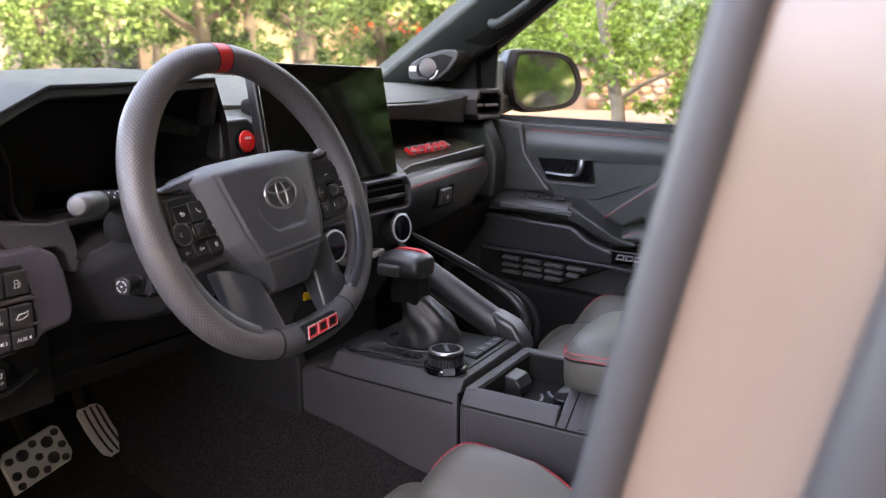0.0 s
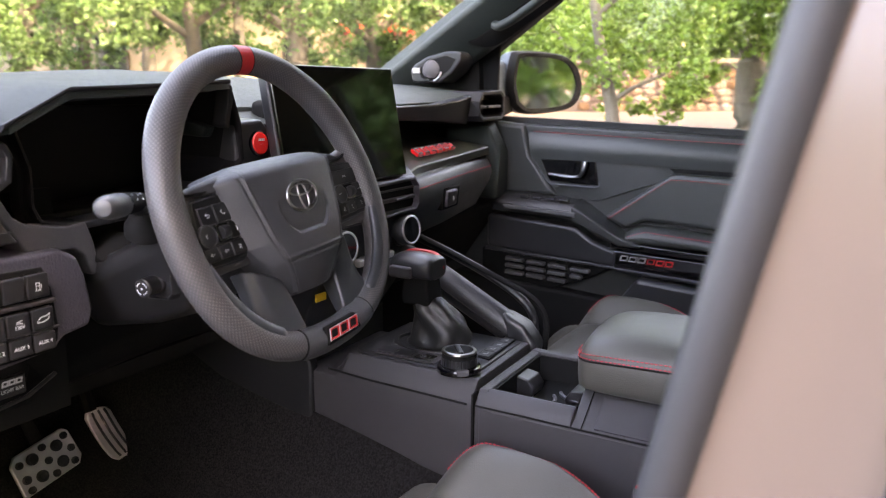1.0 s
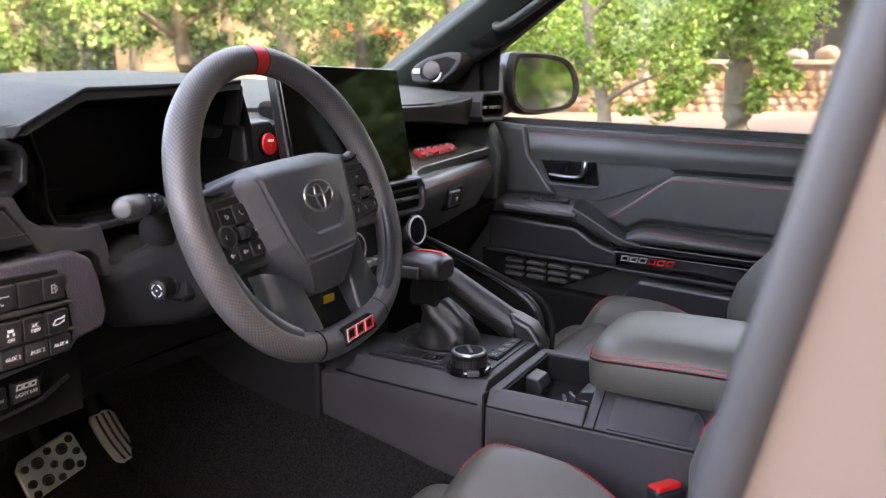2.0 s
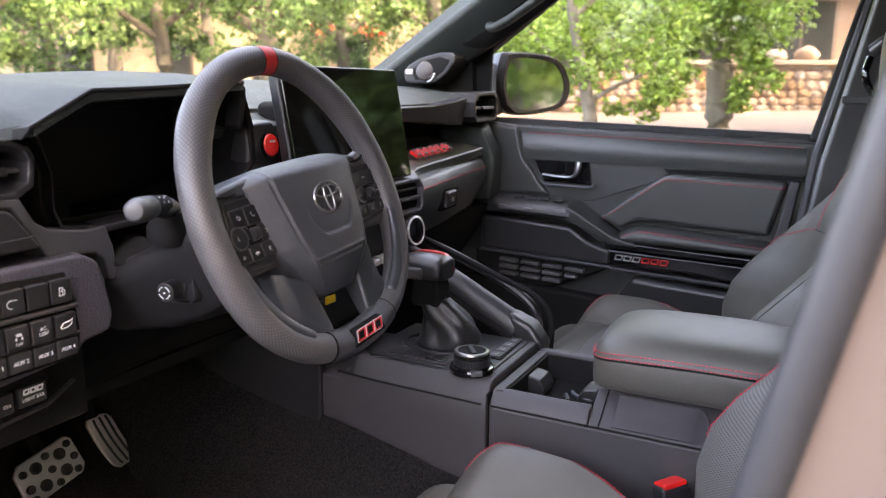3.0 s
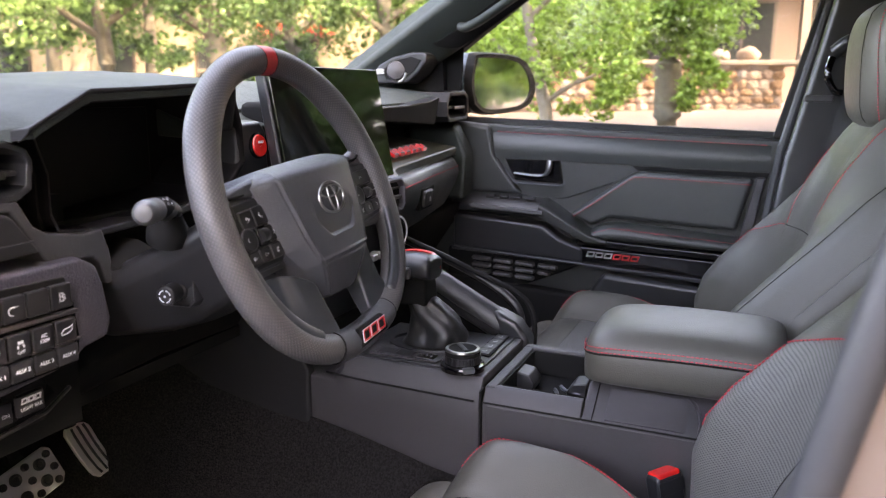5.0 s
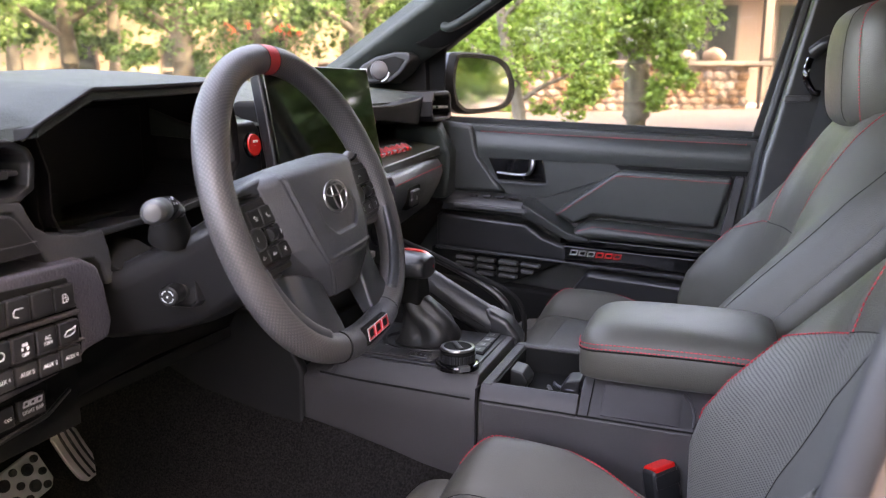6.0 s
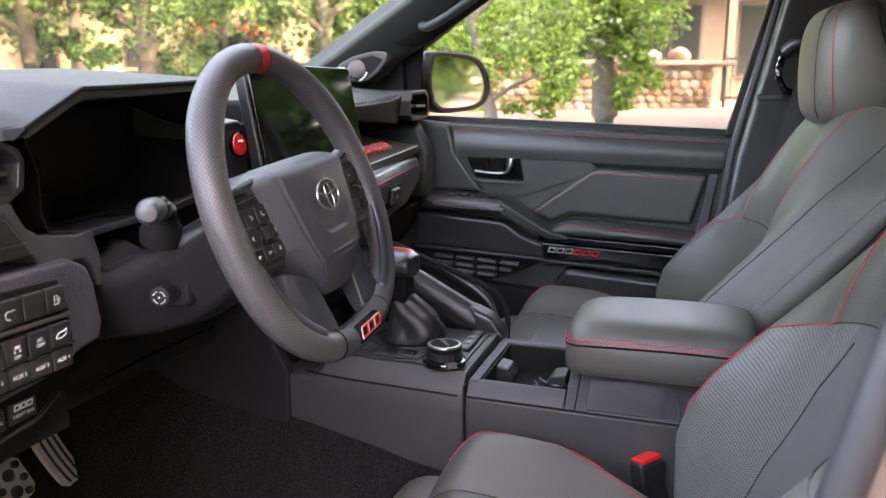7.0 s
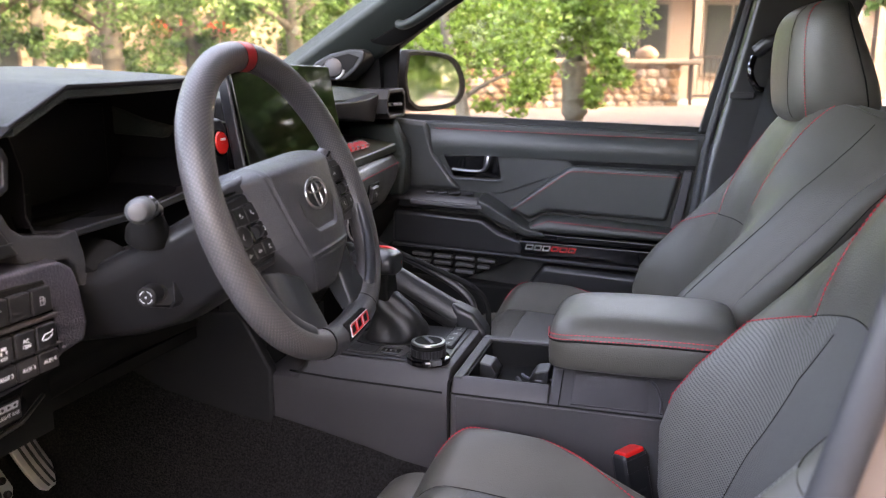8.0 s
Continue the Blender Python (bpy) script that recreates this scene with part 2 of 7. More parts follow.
def stitches(path, length=0.0046, gap=0.0013, r=0.0011, lift=(0, 0, 0)):
    """A seam of separate thread stitches laid along a path."""
    p = [Vector(q) + Vector(lift) for q in path]
    bm = bmesh.new()
    want, d = 0.0, 0.0
    for a, b in zip(p, p[1:]):
        seg = (b - a).length
        way = (b - a).normalized()
        side = way.orthogonal().normalized()
        top = way.cross(side)
        while want < d + seg:
            c = a + way * (want - d)
            ends = []
            for h, s in ((0, 0.5), (length * 0.5, 1), (length, 0.5)):
                ends.append([bm.verts.new(c + way * h + r * s * (math.cos(q) * side + math.sin(q) * top)) for q in (math.pi / 2 * k for k in range(4))])
            for u, w in zip(ends, ends[1:]):
                for k in range(4):
                    bm.faces.new((u[k], u[(k + 1) % 4], w[(k + 1) % 4], w[k]))
            want += length + gap
        d += seg
    return bm


def lettering(body, size, m, depth=0.0004):
    """Words as a mesh, set upright in the plane that m gives (x along the line, y up)."""
    c = bpy.data.curves.new("letters", "FONT")
    c.body, c.size, c.align_x, c.align_y, c.extrude = body, size, "CENTER", "CENTER", depth
    ob = new("letters", c)
    bpy.context.view_layer.update()
    me = bpy.data.meshes.new_from_object(ob.evaluated_get(bpy.context.evaluated_depsgraph_get()))
    bpy.data.objects.remove(ob)
    bpy.data.curves.remove(c)
    me.transform(m)
    return me


def lerp(x, table):
    """Piecewise linear through (x, y) pairs."""
    return float(np.interp(x, [a for a, _ in table], [b for _, b in table]))


# ---- the car's shell: floor, pillars, roof
MID = 1.03                                       # the car's middle line


def mirrored(x):
    return 2 * MID - x


shell = thing("car_body", (MID, 0.2, 0.4), "tan pickup-style car body with black cabin lining", "car body", kind="structure")
# floor pan with the tunnel, under the carpet
part("floor_pan", prism([(0.20, 0.60), (1.86, 0.60), (1.86, 0.70), (1.20, 0.71), (1.15, 0.86), (0.91, 0.86), (0.86, 0.72), (0.20, 0.70)], "y", -1.2, 1.0), M["deep"], shell)


def floor_carpet(u, v):
    y = 1.26 - v * 1.0
    x = 0.24 + u * 0.672
    z = 0.735 + max(0, y - 1.04) * 0.35 + max(0, y - 1.16) * 1.0
    side = min(1.0, max(0.0, (x - 0.835) / 0.077))
    z += (lerp(y, [(0.26, 0.86), (0.594, 0.896), (0.795, 0.940), (1.0, 0.974), (1.26, 1.10)]) - z) * side ** 0.8
    z += 0.006 * noise.noise((x * 6, y * 6, 0))
    return (x, y, z)


carpet = thing("floor_carpet", (0.6, 0.7, 0.73), "black loop-pile carpet in the driver's footwell", "carpet")
part("carpet_sheet", slab(floor_carpet, 60, 60, (0, 0, -0.012)), M["carpet"], carpet)
# firewall and sides
part("firewall", prism([(0.2, 0.68), (1.86, 0.68), (1.86, 1.36), (0.2, 1.36)], "y", 1.27, 1.33), M["deep"], shell)
part("roof", box(0.34, 1.72, -1.6, 0.66, 1.80, 1.84), M["headliner"], shell)
part("rear_wall", box(0.25, 1.81, -1.65, -1.6, 0.6, 1.80), M["deep"], shell)
part("rear_floor", box(0.25, 1.81, -1.6, -0.45, 0.86, 0.95), M["carpet"], shell)
part("bulkhead", box(0.24, 1.79, 1.06, 1.26, 1.0, 1.40), M["deep"], shell)
part("tunnel", box(0.925, 1.14, 0.815, 1.26, 0.74, 1.07), M["deep"], shell)
# the side rail above the passenger door and the rear quarter
part("roof_rail", prism([(1.70, 1.84), (1.80, 1.80), (1.83, 1.735), (1.78, 1.73), (1.70, 1.79)], "y", -1.6, 0.70), M["headliner"], shell)
part("roof_rail", prism([(mirrored(1.70), 1.84), (mirrored(1.80), 1.80), (mirrored(1.83), 1.77), (mirrored(1.78), 1.77), (mirrored(1.70), 1.80)], "y", -1.6, 0.70), M["headliner"], shell)


def slanted(y0, y1, z0, z1, lean, x0, x1):
    """An upright box that leans along y."""
    s = lean * (z1 - z0)
    return prism([(y0, z0), (y1, z0), (y1 + s, z1), (y0 + s, z1)], "x", x0, x1)


# road wheels under the body
for x in (0.30, 1.76):
    for y in (-1.15, 1.85):
        out = -1 if x < MID else 1
        tyre = part("tyre", revolve([(0.24, -0.11), (0.36, -0.11), (0.385, -0.08), (0.385, 0.08), (0.36, 0.11), (0.24, 0.11)], (x, y, 0.395), (out, 0, 0), 40), M["rubber"], shell, bevel=0.01)
        part("rim", revolve([(0.235, -0.09), (0.239, 0.095), (0.22, 0.10), (0.20, 0.06), (0.07, 0.07), (0.05, 0.085), (0.0, 0.085)], (x, y, 0.395), (out, 0, 0), 40), M["smooth"], tyre)


# B pillar by the passenger: black lining, seal and a thin line of paint
part("b_pillar_lining", loft([[(1.70, 0.155, 1.10), (1.70, 0.03, 1.10), (1.78, 0.03, 1.10), (1.79, 0.155, 1.10)],
                              [(1.70, 0.125, 1.33), (1.70, -0.05, 1.33), (1.79, -0.05, 1.33), (1.79, 0.125, 1.33)],
                              [(1.70, 0.122, 1.334), (1.70, -0.05, 1.334), (1.79, -0.05, 1.334), (1.79, 0.122, 1.334)],
                              [(1.68, 0.055, 1.66), (1.68, -0.16, 1.66), (1.79, -0.16, 1.66), (1.79, 0.055, 1.66)],
                              [(1.66, 0.02, 1.80), (1.66, -0.20, 1.80), (1.79, -0.20, 1.80), (1.79, 0.02, 1.80)]]), M["smooth"], shell, bevel=0.012)
part("door_seal", tube([(1.775, 0.165, 1.05), (1.775, 0.132, 1.33), (1.775, 0.05, 1.70)], 0.011, 10), M["seal"], shell)
part("door_jamb", prism([(0.15, 1.05), (0.165, 1.05), (0.058, 1.70), (0.043, 1.70)], "x", 1.80, 1.83), M["paint"], shell)
# B pillar by the driver: painted jamb with two seals
JY, JZ = 0.105, 1.30
part("door_seal", tube([(0.318, JY + 0.215 * (JZ - z), z) for z in (0.7, 1.0, 1.3, 1.6, 1.75)], 0.0115, 16), M["seal"], shell)
part("door_jamb", loft([[(0.322, JY + 0.213 * (JZ - z), z), (0.312, JY - 0.018 + 0.213 * (JZ - z), z), (0.305, JY - 0.05 + 0.213 * (JZ - z), z), (0.285, JY - 0.085 + 0.213 * (JZ - z), z),
                         (0.33, JY - 0.10 + 0.213 * (JZ - z), z), (0.36, JY - 0.01 + 0.213 * (JZ - z), z)] for z in (0.65, 1.0, 1.3, 1.6, 1.78)]), M["paint"], shell, bevel=0.004)
part("door_seal", tube([(0.276, JY - 0.092 + 0.2 * (JZ - z), z) for z in (0.7, 1.0, 1.3, 1.6, 1.75)], 0.016, 12), M["seal"], shell)
part("rear_door_edge", slanted(JY - 0.14, JY - 0.105, 0.6, 1.78, -0.2, 0.2, 0.3), M["seal"], shell, bevel=0.006)
part("b_pillar_lining", prism([(0.0, 0.75), (-0.1, 0.75), (-0.22, 1.8), (-0.05, 1.8), (0.08, 1.2)], "x", 0.34, 0.37), M["smooth"], shell, bevel=0.008)
part("kick_panel", box(0.20, 0.27, 0.90, 1.75, 0.55, 1.32), M["deep"], shell, bevel=0.01)
part("a_pillar", loft([[(x + a, y + b, z) for a, b in ((-0.05, -0.06), (0.05, -0.06), (0.05, 0.06), (-0.05, 0.06))] for x, y, z in ((0.25, 1.20, 1.30), (0.27, 1.20, 1.42), (0.36, 0.70, 1.79))]), M["pad"], shell, bevel=0.01)
part("bonnet", loft([[(0.16, y, 1.0), (0.22, y, z), (0.6, y, z + 0.05), (1.46, y, z + 0.05), (1.84, y, z), (1.90, y, 1.0)] for y, z in ((1.36, 1.36), (1.8, 1.33), (2.3, 1.27), (2.5, 1.15))]), M["paint"], shell, bevel=0.02)
part("body_side", box(1.80, 1.87, 1.052, 1.75, 0.5, 1.38), M["deep"], shell)
part("sill", box(0.20, 0.32, -0.3, 1.2, 0.55, 0.70), M["paint"], shell, bevel=0.02)

# A pillar by the passenger, with its grab handle and tweeter
P0, P1 = Vector((1.72, 1.20, 1.465)), Vector((1.63, 0.62, 1.80))


def pillar_ring(t):
    c = P0.lerp(P1, t)
    return [c + Vector(d) for d in ((-0.02, 0.0, 0.012), (0.004, -0.016, -0.016), (0.030, -0.032, -0.032), (0.055, -0.075, -0.040), (0.080, -0.095, -0.030), (0.105, -0.095, 0.0), (0.10, 0.0, 0.045), (0.03, 0.03, 0.05))]


part("a_pillar", loft([pillar_ring(t / 6 - 0.1) for t in range(8)]), M["pad"], shell, bevel=0.012, segments=3)
part("corner_filler", prism([(0.93, 1.37), (1.22, 1.37), (1.20, 1.47), (1.02, 1.545), (0.94, 1.575)], "x", 1.765, 1.82), M["deep"], shell)
grab = thing("grab_handle", (1.70, 0.85, 1.64), "black padded grab handle on the windscreen pillar", "grab handle")
part("recess", loft([[P0.lerp(P1, t) + Vector(d) * k for d in ((0.020, -0.030, -0.030), (0.030, -0.042, -0.040), (0.050, -0.072, -0.046), (0.058, -0.080, -0.040), (0.045, -0.060, -0.02))] for t, k in ((0.40, 0.86), (0.43, 1.02), (0.50, 1.05), (0.98, 1.05))]), M["deep"], grab, "dark recess behind the grip", bevel=0.004)
part("grip", tube(smooth_path([P0.lerp(P1, t) + Vector(d) for t, d in ((0.52, (0.012, -0.040, -0.030)), (0.55, (0.004, -0.050, -0.042)), (0.66, (0.0, -0.056, -0.046)), (0.98, (0.0, -0.056, -0.046)))], 24), [0.010] + [0.0135] * 23, 14, flat=0.8), M["pad"], grab)
tw = thing("tweeter_pod", (1.70, 1.02, 1.50), "black tweeter housing with round grille and silver badge", "speaker")
part("pod", prism([(1.09, 1.506), (1.085, 1.480), (1.072, 1.476), (1.000, 1.477), (0.968, 1.500), (0.945, 1.528), (0.943, 1.544), (0.953, 1.551), (0.985, 1.552), (1.04, 1.540), (1.075, 1.522)], "x", 1.682, 1.76), M["smooth"], tw, "black gloss-edged housing", bevel=0.006, segments=3)
part("dish", prism([(1.066, 1.508), (1.055, 1.486), (1.005, 1.486), (0.975, 1.508), (0.958, 1.532), (0.985, 1.541), (1.035, 1.530)], "x", 1.6805, 1.684), M["deep"], tw, bevel=0.001)
part("grille", revolve([(0.024, -0.02), (0.0245, 0.004), (0.021, 0.010), (0.012, 0.013), (0.002, 0.014)], (1.684, 1.026, 1.507), (-1, -0.25, 0.1)), M["plastic"], tw)
part("badge", box(1.678, 1.682, 1.060, 1.080, 1.499, 1.512), M["silver"], tw, bevel=0.001)
part("ring", tube([(1.679, 1.026 - 0.028 * math.cos(a), 1.507 + 0.028 * math.sin(a)) for a in (radians(-75 + 8 * k) for k in range(9))], 0.003, 8), M["silver"], tw)

# the driver's door stands wide open
# out of view; added to keep front-left light out of the footwell
ddoor = thing("driver_door", (0.2, 0.98, 0.7), "open tan driver door with black lining", "car door")
DD = pose(0.19, 1.02, 0, 0, 0, -155)
part("panel", move(box(0.0, 1.05, -0.06, 0.06, 0.55, 1.36), DD), M["paint"], ddoor, bevel=0.02)
part("lining", move(box(0.02, 1.03, 0.0605, 0.10, 0.6, 1.36), DD), M["soft"], ddoor, bevel=0.02)
# the rear door on the driver's side, closed
# also unseen, added to shut out light from the left rear
ldoor = thing("rear_door", (0.22, -0.6, 0.9), "closed tan rear door behind the driver", "car door")
part("rear_panel", box(0.16, 0.26, -1.5, -0.14, 0.55, 1.36), M["paint"], ldoor, bevel=0.02)
part("rear_pillar", prism([(-1.1, 1.36), (-1.6, 1.36), (-1.6, 1.8), (-1.25, 1.8)], "x", 0.2, 0.3), M["soft"], ldoor)
# windscreen and side glass
part("windscreen", loft([[(0.34, 0.70, 1.785), (1.72, 0.70, 1.785)], [(0.25, 1.40, 1.375), (1.81, 1.40, 1.375)]], closed=False), M["glass"], shell).visible_shadow = False


# ---- passenger door: structure of inner panels
door = thing("passenger_door", (1.80, 0.5, 0.9), "closed black door with stitched leather pads and silver pull", "car door")
OUT = 1.845
# lower carrier panel
part("door_skin", prism([(1.05, 0.72), (0.10, 0.72), (0.128, 1.12), (0.120, 1.352), (0.94, 1.380), (1.05, 1.38)], "x", 1.80, OUT), M["soft"], door, bevel=0.006)
part("outer_skin", prism([(1.10, 0.5), (0.08, 0.5), (0.12, 1.12), (0.13, 1.28), (0.96, 1.30), (1.10, 1.30)], "x", OUT + 0.004, 1.93), M["paint"], door, bevel=0.01)
# upper leather roll under the window


def upper_roll(u, v):
    y = 0.815 - u * 0.663
    z1 = 1.377 - u * 0.02
    z0 = 1.292 - u * 0.008
    a = v * math.pi * 0.55
    bulge = math.sin(min(1, v * 1.15) * math.pi * 0.5)
    return (1.822 - 0.032 * bulge - 0.006 * math.sin(v * math.pi), y - 0.02 * v * (1 - u) * 0.8, z1 + (z0 - z1) * v ** 1.25)


part("upper_pad", slab(upper_roll, 24, 10, (0.012, 0, 0)), M["doorskin"], door)
part("stitching", stitches([Vector(upper_roll(0.02 + 0.96 * k / 60, 0.30)) + Vector((-0.0015, 0, 0)) for k in range(61)]), M["red"], door, "red thread seam")
part("front_cap", prism([(0.99, 1.40), (0.925, 1.385), (0.818, 1.374), (0.80, 1.30), (0.752, 1.236), (0.72, 1.20), (0.99, 1.20)], "x", 1.788, 1.83), M["soft"], door, bevel=0.014, segments=3)
# shade under the upper roll, put in as a black strip
part("shadow_gap", prism([(0.455, 1.2835), (0.152, 1.2795), (0.156, 1.2675), (0.44, 1.2725)], "x", 1.7935, 1.80), M["deep"], door, bevel=0.001)
part("belt_seal", prism([(0.96, 1.360), (0.13, 1.335), (0.13, 1.370), (0.96, 1.396)], "x", 1.822, 1.842), M["rubber"], door, bevel=0.003)
# dark band below the roll and the release bowl
part("mid_band", prism([(0.80, 1.296), (0.155, 1.284), (0.16, 1.262), (0.44, 1.262), (0.62, 1.195), (0.745, 1.195)], "x", 1.7965, 1.806), M["soft"], door, bevel=0.002)
bowl = part("handle_bowl", prism([(0.776, 1.293), (0.632, 1.295), (0.621, 1.232), (0.748, 1.236)], "x", 1.792, 1.806), M["gloss"], door, "gloss black bowl", bevel=0.004)
pull = part("door_handle", tube(smooth_path([(1.787, 0.748, 1.2555), (1.782, 0.71, 1.2525), (1.780, 0.675, 1.2525), (1.782, 0.660, 1.262), (1.784, 0.655, 1.29)], 20), [0.0036] * 11 + [0.0055, 0.007, 0.008, 0.009, 0.010, 0.011, 0.011, 0.011, 0.010], 10, flat=0.7), M["pull"], bowl, "bright silver pull")
part("bowl_lip", tube(smooth_path([(1.790, 0.772, 1.262), (1.788, 0.747, 1.233), (1.787, 0.70, 1.230), (1.787, 0.628, 1.2285), (1.79, 0.618, 1.24)], 20), 0.0022, 6), M["grey"], bowl)
# triangular knee pad with stitched border
KNEE = [(0.600, 1.160), (0.452, 1.268), (0.43, 1.274), (0.182, 1.268), (0.212, 1.145), (0.50, 1.158), (0.545, 1.135)]


part("knee_pad", prism(KNEE, "x", 1.772, 1.81), M["doorskin"], door, bevel=0.012, segments=4)
part("stitching", stitches(smooth_path([(1.7715, 0.588, 1.157), (1.7705, 0.52, 1.206), (1.7705, 0.455, 1.253), (1.7705, 0.43, 1.260), (1.7705, 0.30, 1.257), (1.7705, 0.187, 1.254)], 60)), M["red"], door, "red thread seam")
part("end_trim", prism([(0.178, 1.270), (0.158, 1.270), (0.180, 1.12), (0.206, 1.12)], "x", 1.775, 1.81), M["plastic"], door, bevel=0.004)
# arm rest


def arm_ring(y):
    z = lerp(y, [(0.18, 1.128), (0.50, 1.150), (0.53, 1.135), (0.55, 1.118)])
    lo = lerp(y, [(0.18, 1.098), (0.50, 1.106), (0.55, 1.106)])
    return [(1.80, y, z + 0.004), (1.772, y, z + 0.002), (1.752, y, z - 0.006), (1.742, y, (z + lo) / 2), (1.744, y, lo + 0.004), (1.76, y, lo), (1.80, y, lo)]


part("arm_rest", loft([arm_ring(y) for y in (0.55, 0.542, 0.53, 0.51, 0.48, 0.4, 0.3, 0.2, 0.17)]), M["doorskin"], door, sub=2)
part("stitching", stitches([(1.7445 - 0.0, y, lerp(y, [(0.18, 1.121), (0.49, 1.138), (0.53, 1.124)])) for y in (0.53 - 0.35 * k / 40 for k in range(41))]), M["red"], door, "red thread seam")
# switch plate and its ramp down to the arm rest
part("switch_plate", loft([[(1.80, y, 1.205 - s), (1.765, y, 1.200 - s), (1.745, y, 1.192 - s), (1.735, y, 1.178 - s), (1.745, y, 1.160 - s), (1.80, y, 1.150 - s)] for y, s in ((0.90, 0.0), (0.84, 0.0), (0.72, 0.004), (0.65, 0.010))]), M["smooth"], door, bevel=0.004)
part("switch_face", prism([(0.845, 1.181), (0.655, 1.172), (0.655, 1.160), (0.845, 1.169)], "x", 1.728, 1.74), M["satin"], door, "satin grey edge strip", bevel=0.003)
part("switch_ramp", loft([[(1.80, 0.668, 1.20), (1.75, 0.668, 1.195), (1.731, 0.668, 1.185), (1.733, 0.668, 1.152), (1.80, 0.668, 1.145)],
                          [(1.80, 0.64, 1.187), (1.75, 0.64, 1.182), (1.731, 0.64, 1.172), (1.733, 0.64, 1.142), (1.80, 0.64, 1.135)],
                          [(1.80, 0.55, 1.128), (1.75, 0.55, 1.126), (1.733, 0.55, 1.120), (1.735, 0.55, 1.100), (1.80, 0.55, 1.095)],
                          [(1.80, 0.50, 1.108), (1.76, 0.50, 1.108), (1.742, 0.50, 1.106), (1.742, 0.50, 1.098), (1.80, 0.50, 1.095)]]), M["soft"], door, bevel=0.006, segments=3)
for k in range(4):
    part("window_switch", box(1.752, 1.772, 0.80 - 0.035 * k - 0.011, 0.80 - 0.035 * k + 0.011, 1.194, 1.2015 - 0.001 * k), M["switch"], door, bevel=0.003)
# trim strips with the badge
part("trim_strip", prism([(0.572, 1.108), (0.16, 1.092), (0.16, 1.078), (0.572, 1.090)], "x", 1.748, 1.80), M["gloss"], door, bevel=0.003)
strip = part("badge_strip", prism([(0.572, 1.086), (0.16, 1.072), (0.16, 1.034), (0.566, 1.050)], "x", 1.752, 1.80), M["gloss"], door, "gloss black strip", bevel=0.003)
part("trim_strip", prism([(0.56, 1.046), (0.16, 1.030), (0.16, 1.018), (0.55, 1.036)], "x", 1.745, 1.80), M["smooth"], door, bevel=0.003)


def bar_frame(w, h, t, lean, depth):
    """A leaning hollow bar in the x, y plane, for badges."""
    out = [(0, 0), (w, 0), (w + lean, h), (lean, h)]
    k = t / h * lean
    inn = [(t + k, t), (w - t + k, t), (w - t + lean - k, h - t), (t + lean - k, h - t)]
    bm = bmesh.new()
    rows = [[bm.verts.new((x, y, z)) for x, y in ring] for ring, z in ((out, 0), (out, depth), (inn, depth), (inn, 0))]
    for r, q in zip(rows, rows[1:] + rows[:1]):
        for i in range(4):
            bm.faces.new((r[i], r[(i + 1) % 4], q[(i + 1) % 4], q[i]))
    return bm


ONDOOR = Matrix(((0, 0, -1, 0), (-1, 0, 0, 0), (0, 1, 0, 0), (0, 0, 0, 1)))      # x to the rear, y up, z inwards
for k in range(6):
    yy = 0.548 - k * 0.0212
    part("badge_letter", move(bar_frame(0.0180, 0.0130, 0.0026, 0.004, 0.003), Matrix.Translation((1.7525, yy, 1.0635 - 0.0006 * k)) @ ONDOOR), M["silver"] if k < 3 else M["redpaint"], strip)
# map pocket with its slotted grille
part("map_pocket", prism([(0.90, 1.150), (0.66, 1.135), (0.615, 1.105), (0.555, 1.085), (0.555, 1.043), (0.70, 1.050), (0.90, 1.062)], "x", 1.748, 1.80), M["smooth"], door, bevel=0.012, segments=3)
part("pocket_edge", prism([(0.90, 1.063), (0.556, 1.047), (0.556, 1.042), (0.90, 1.056)], "x", 1.742, 1.76), M["grey"], door, bevel=0.002)
part("pocket_panel", prism([(0.92, 1.056), (0.556, 1.042), (0.60, 1.02), (0.70, 0.975), (0.80, 0.955), (0.92, 0.955)], "x", 1.765, 1.80), M["deep"], door, bevel=0.006)
for r in range(3):
    for k in range(4):
        y1 = 0.845 - k * 0.0585
        y0 = y1 - 0.047
        z = 1.040 - 0.0175 * r - 0.0025 * k
        if r == 2 and k == 3:
            continue
        if r == 1 and k == 3:
            y0 += 0.018
        part("grille_bar", prism([(y1, z), (y0, z - 0.0025), (y0, z - 0.0105), (y1, z - 0.008)], "x", 1.747, 1.768), M["satin"], door, bevel=0.0015)
part("lower_pocket", prism([(0.50, 1.028), (0.22, 1.012), (0.20, 0.80), (0.56, 0.80), (0.55, 0.96)], "x", 1.735, 1.80), M["smooth"], door, bevel=0.015, segments=3)
part("speaker_panel", prism([(1.0, 0.99), (0.56, 0.96), (0.2, 0.80), (0.15, 0.75), (1.0, 0.75)], "x", 1.75, 1.80), M["deep"], door, bevel=0.01)
# window frame and glass
part("window_frame", join(prism([(0.152, 1.358), (0.128, 1.358), (0.030, 1.76), (0.055, 1.76)], "x", 1.805, 1.84),
                          prism([(0.912, 1.385), (0.912, 1.552), (0.72, 1.69), (0.62, 1.735), (0.05, 1.755), (0.04, 1.78), (0.62, 1.775), (0.76, 1.715), (0.99, 1.535), (0.99, 1.385)], "x", 1.805, 1.84)), M["rubber"], door, bevel=0.004)
part("window_glass", sheet(lambda u, v: (1.830, 0.05 + 0.88 * u, 1.33 + 0.41 * v), 2, 2), M["glass"], door).visible_shadow = False

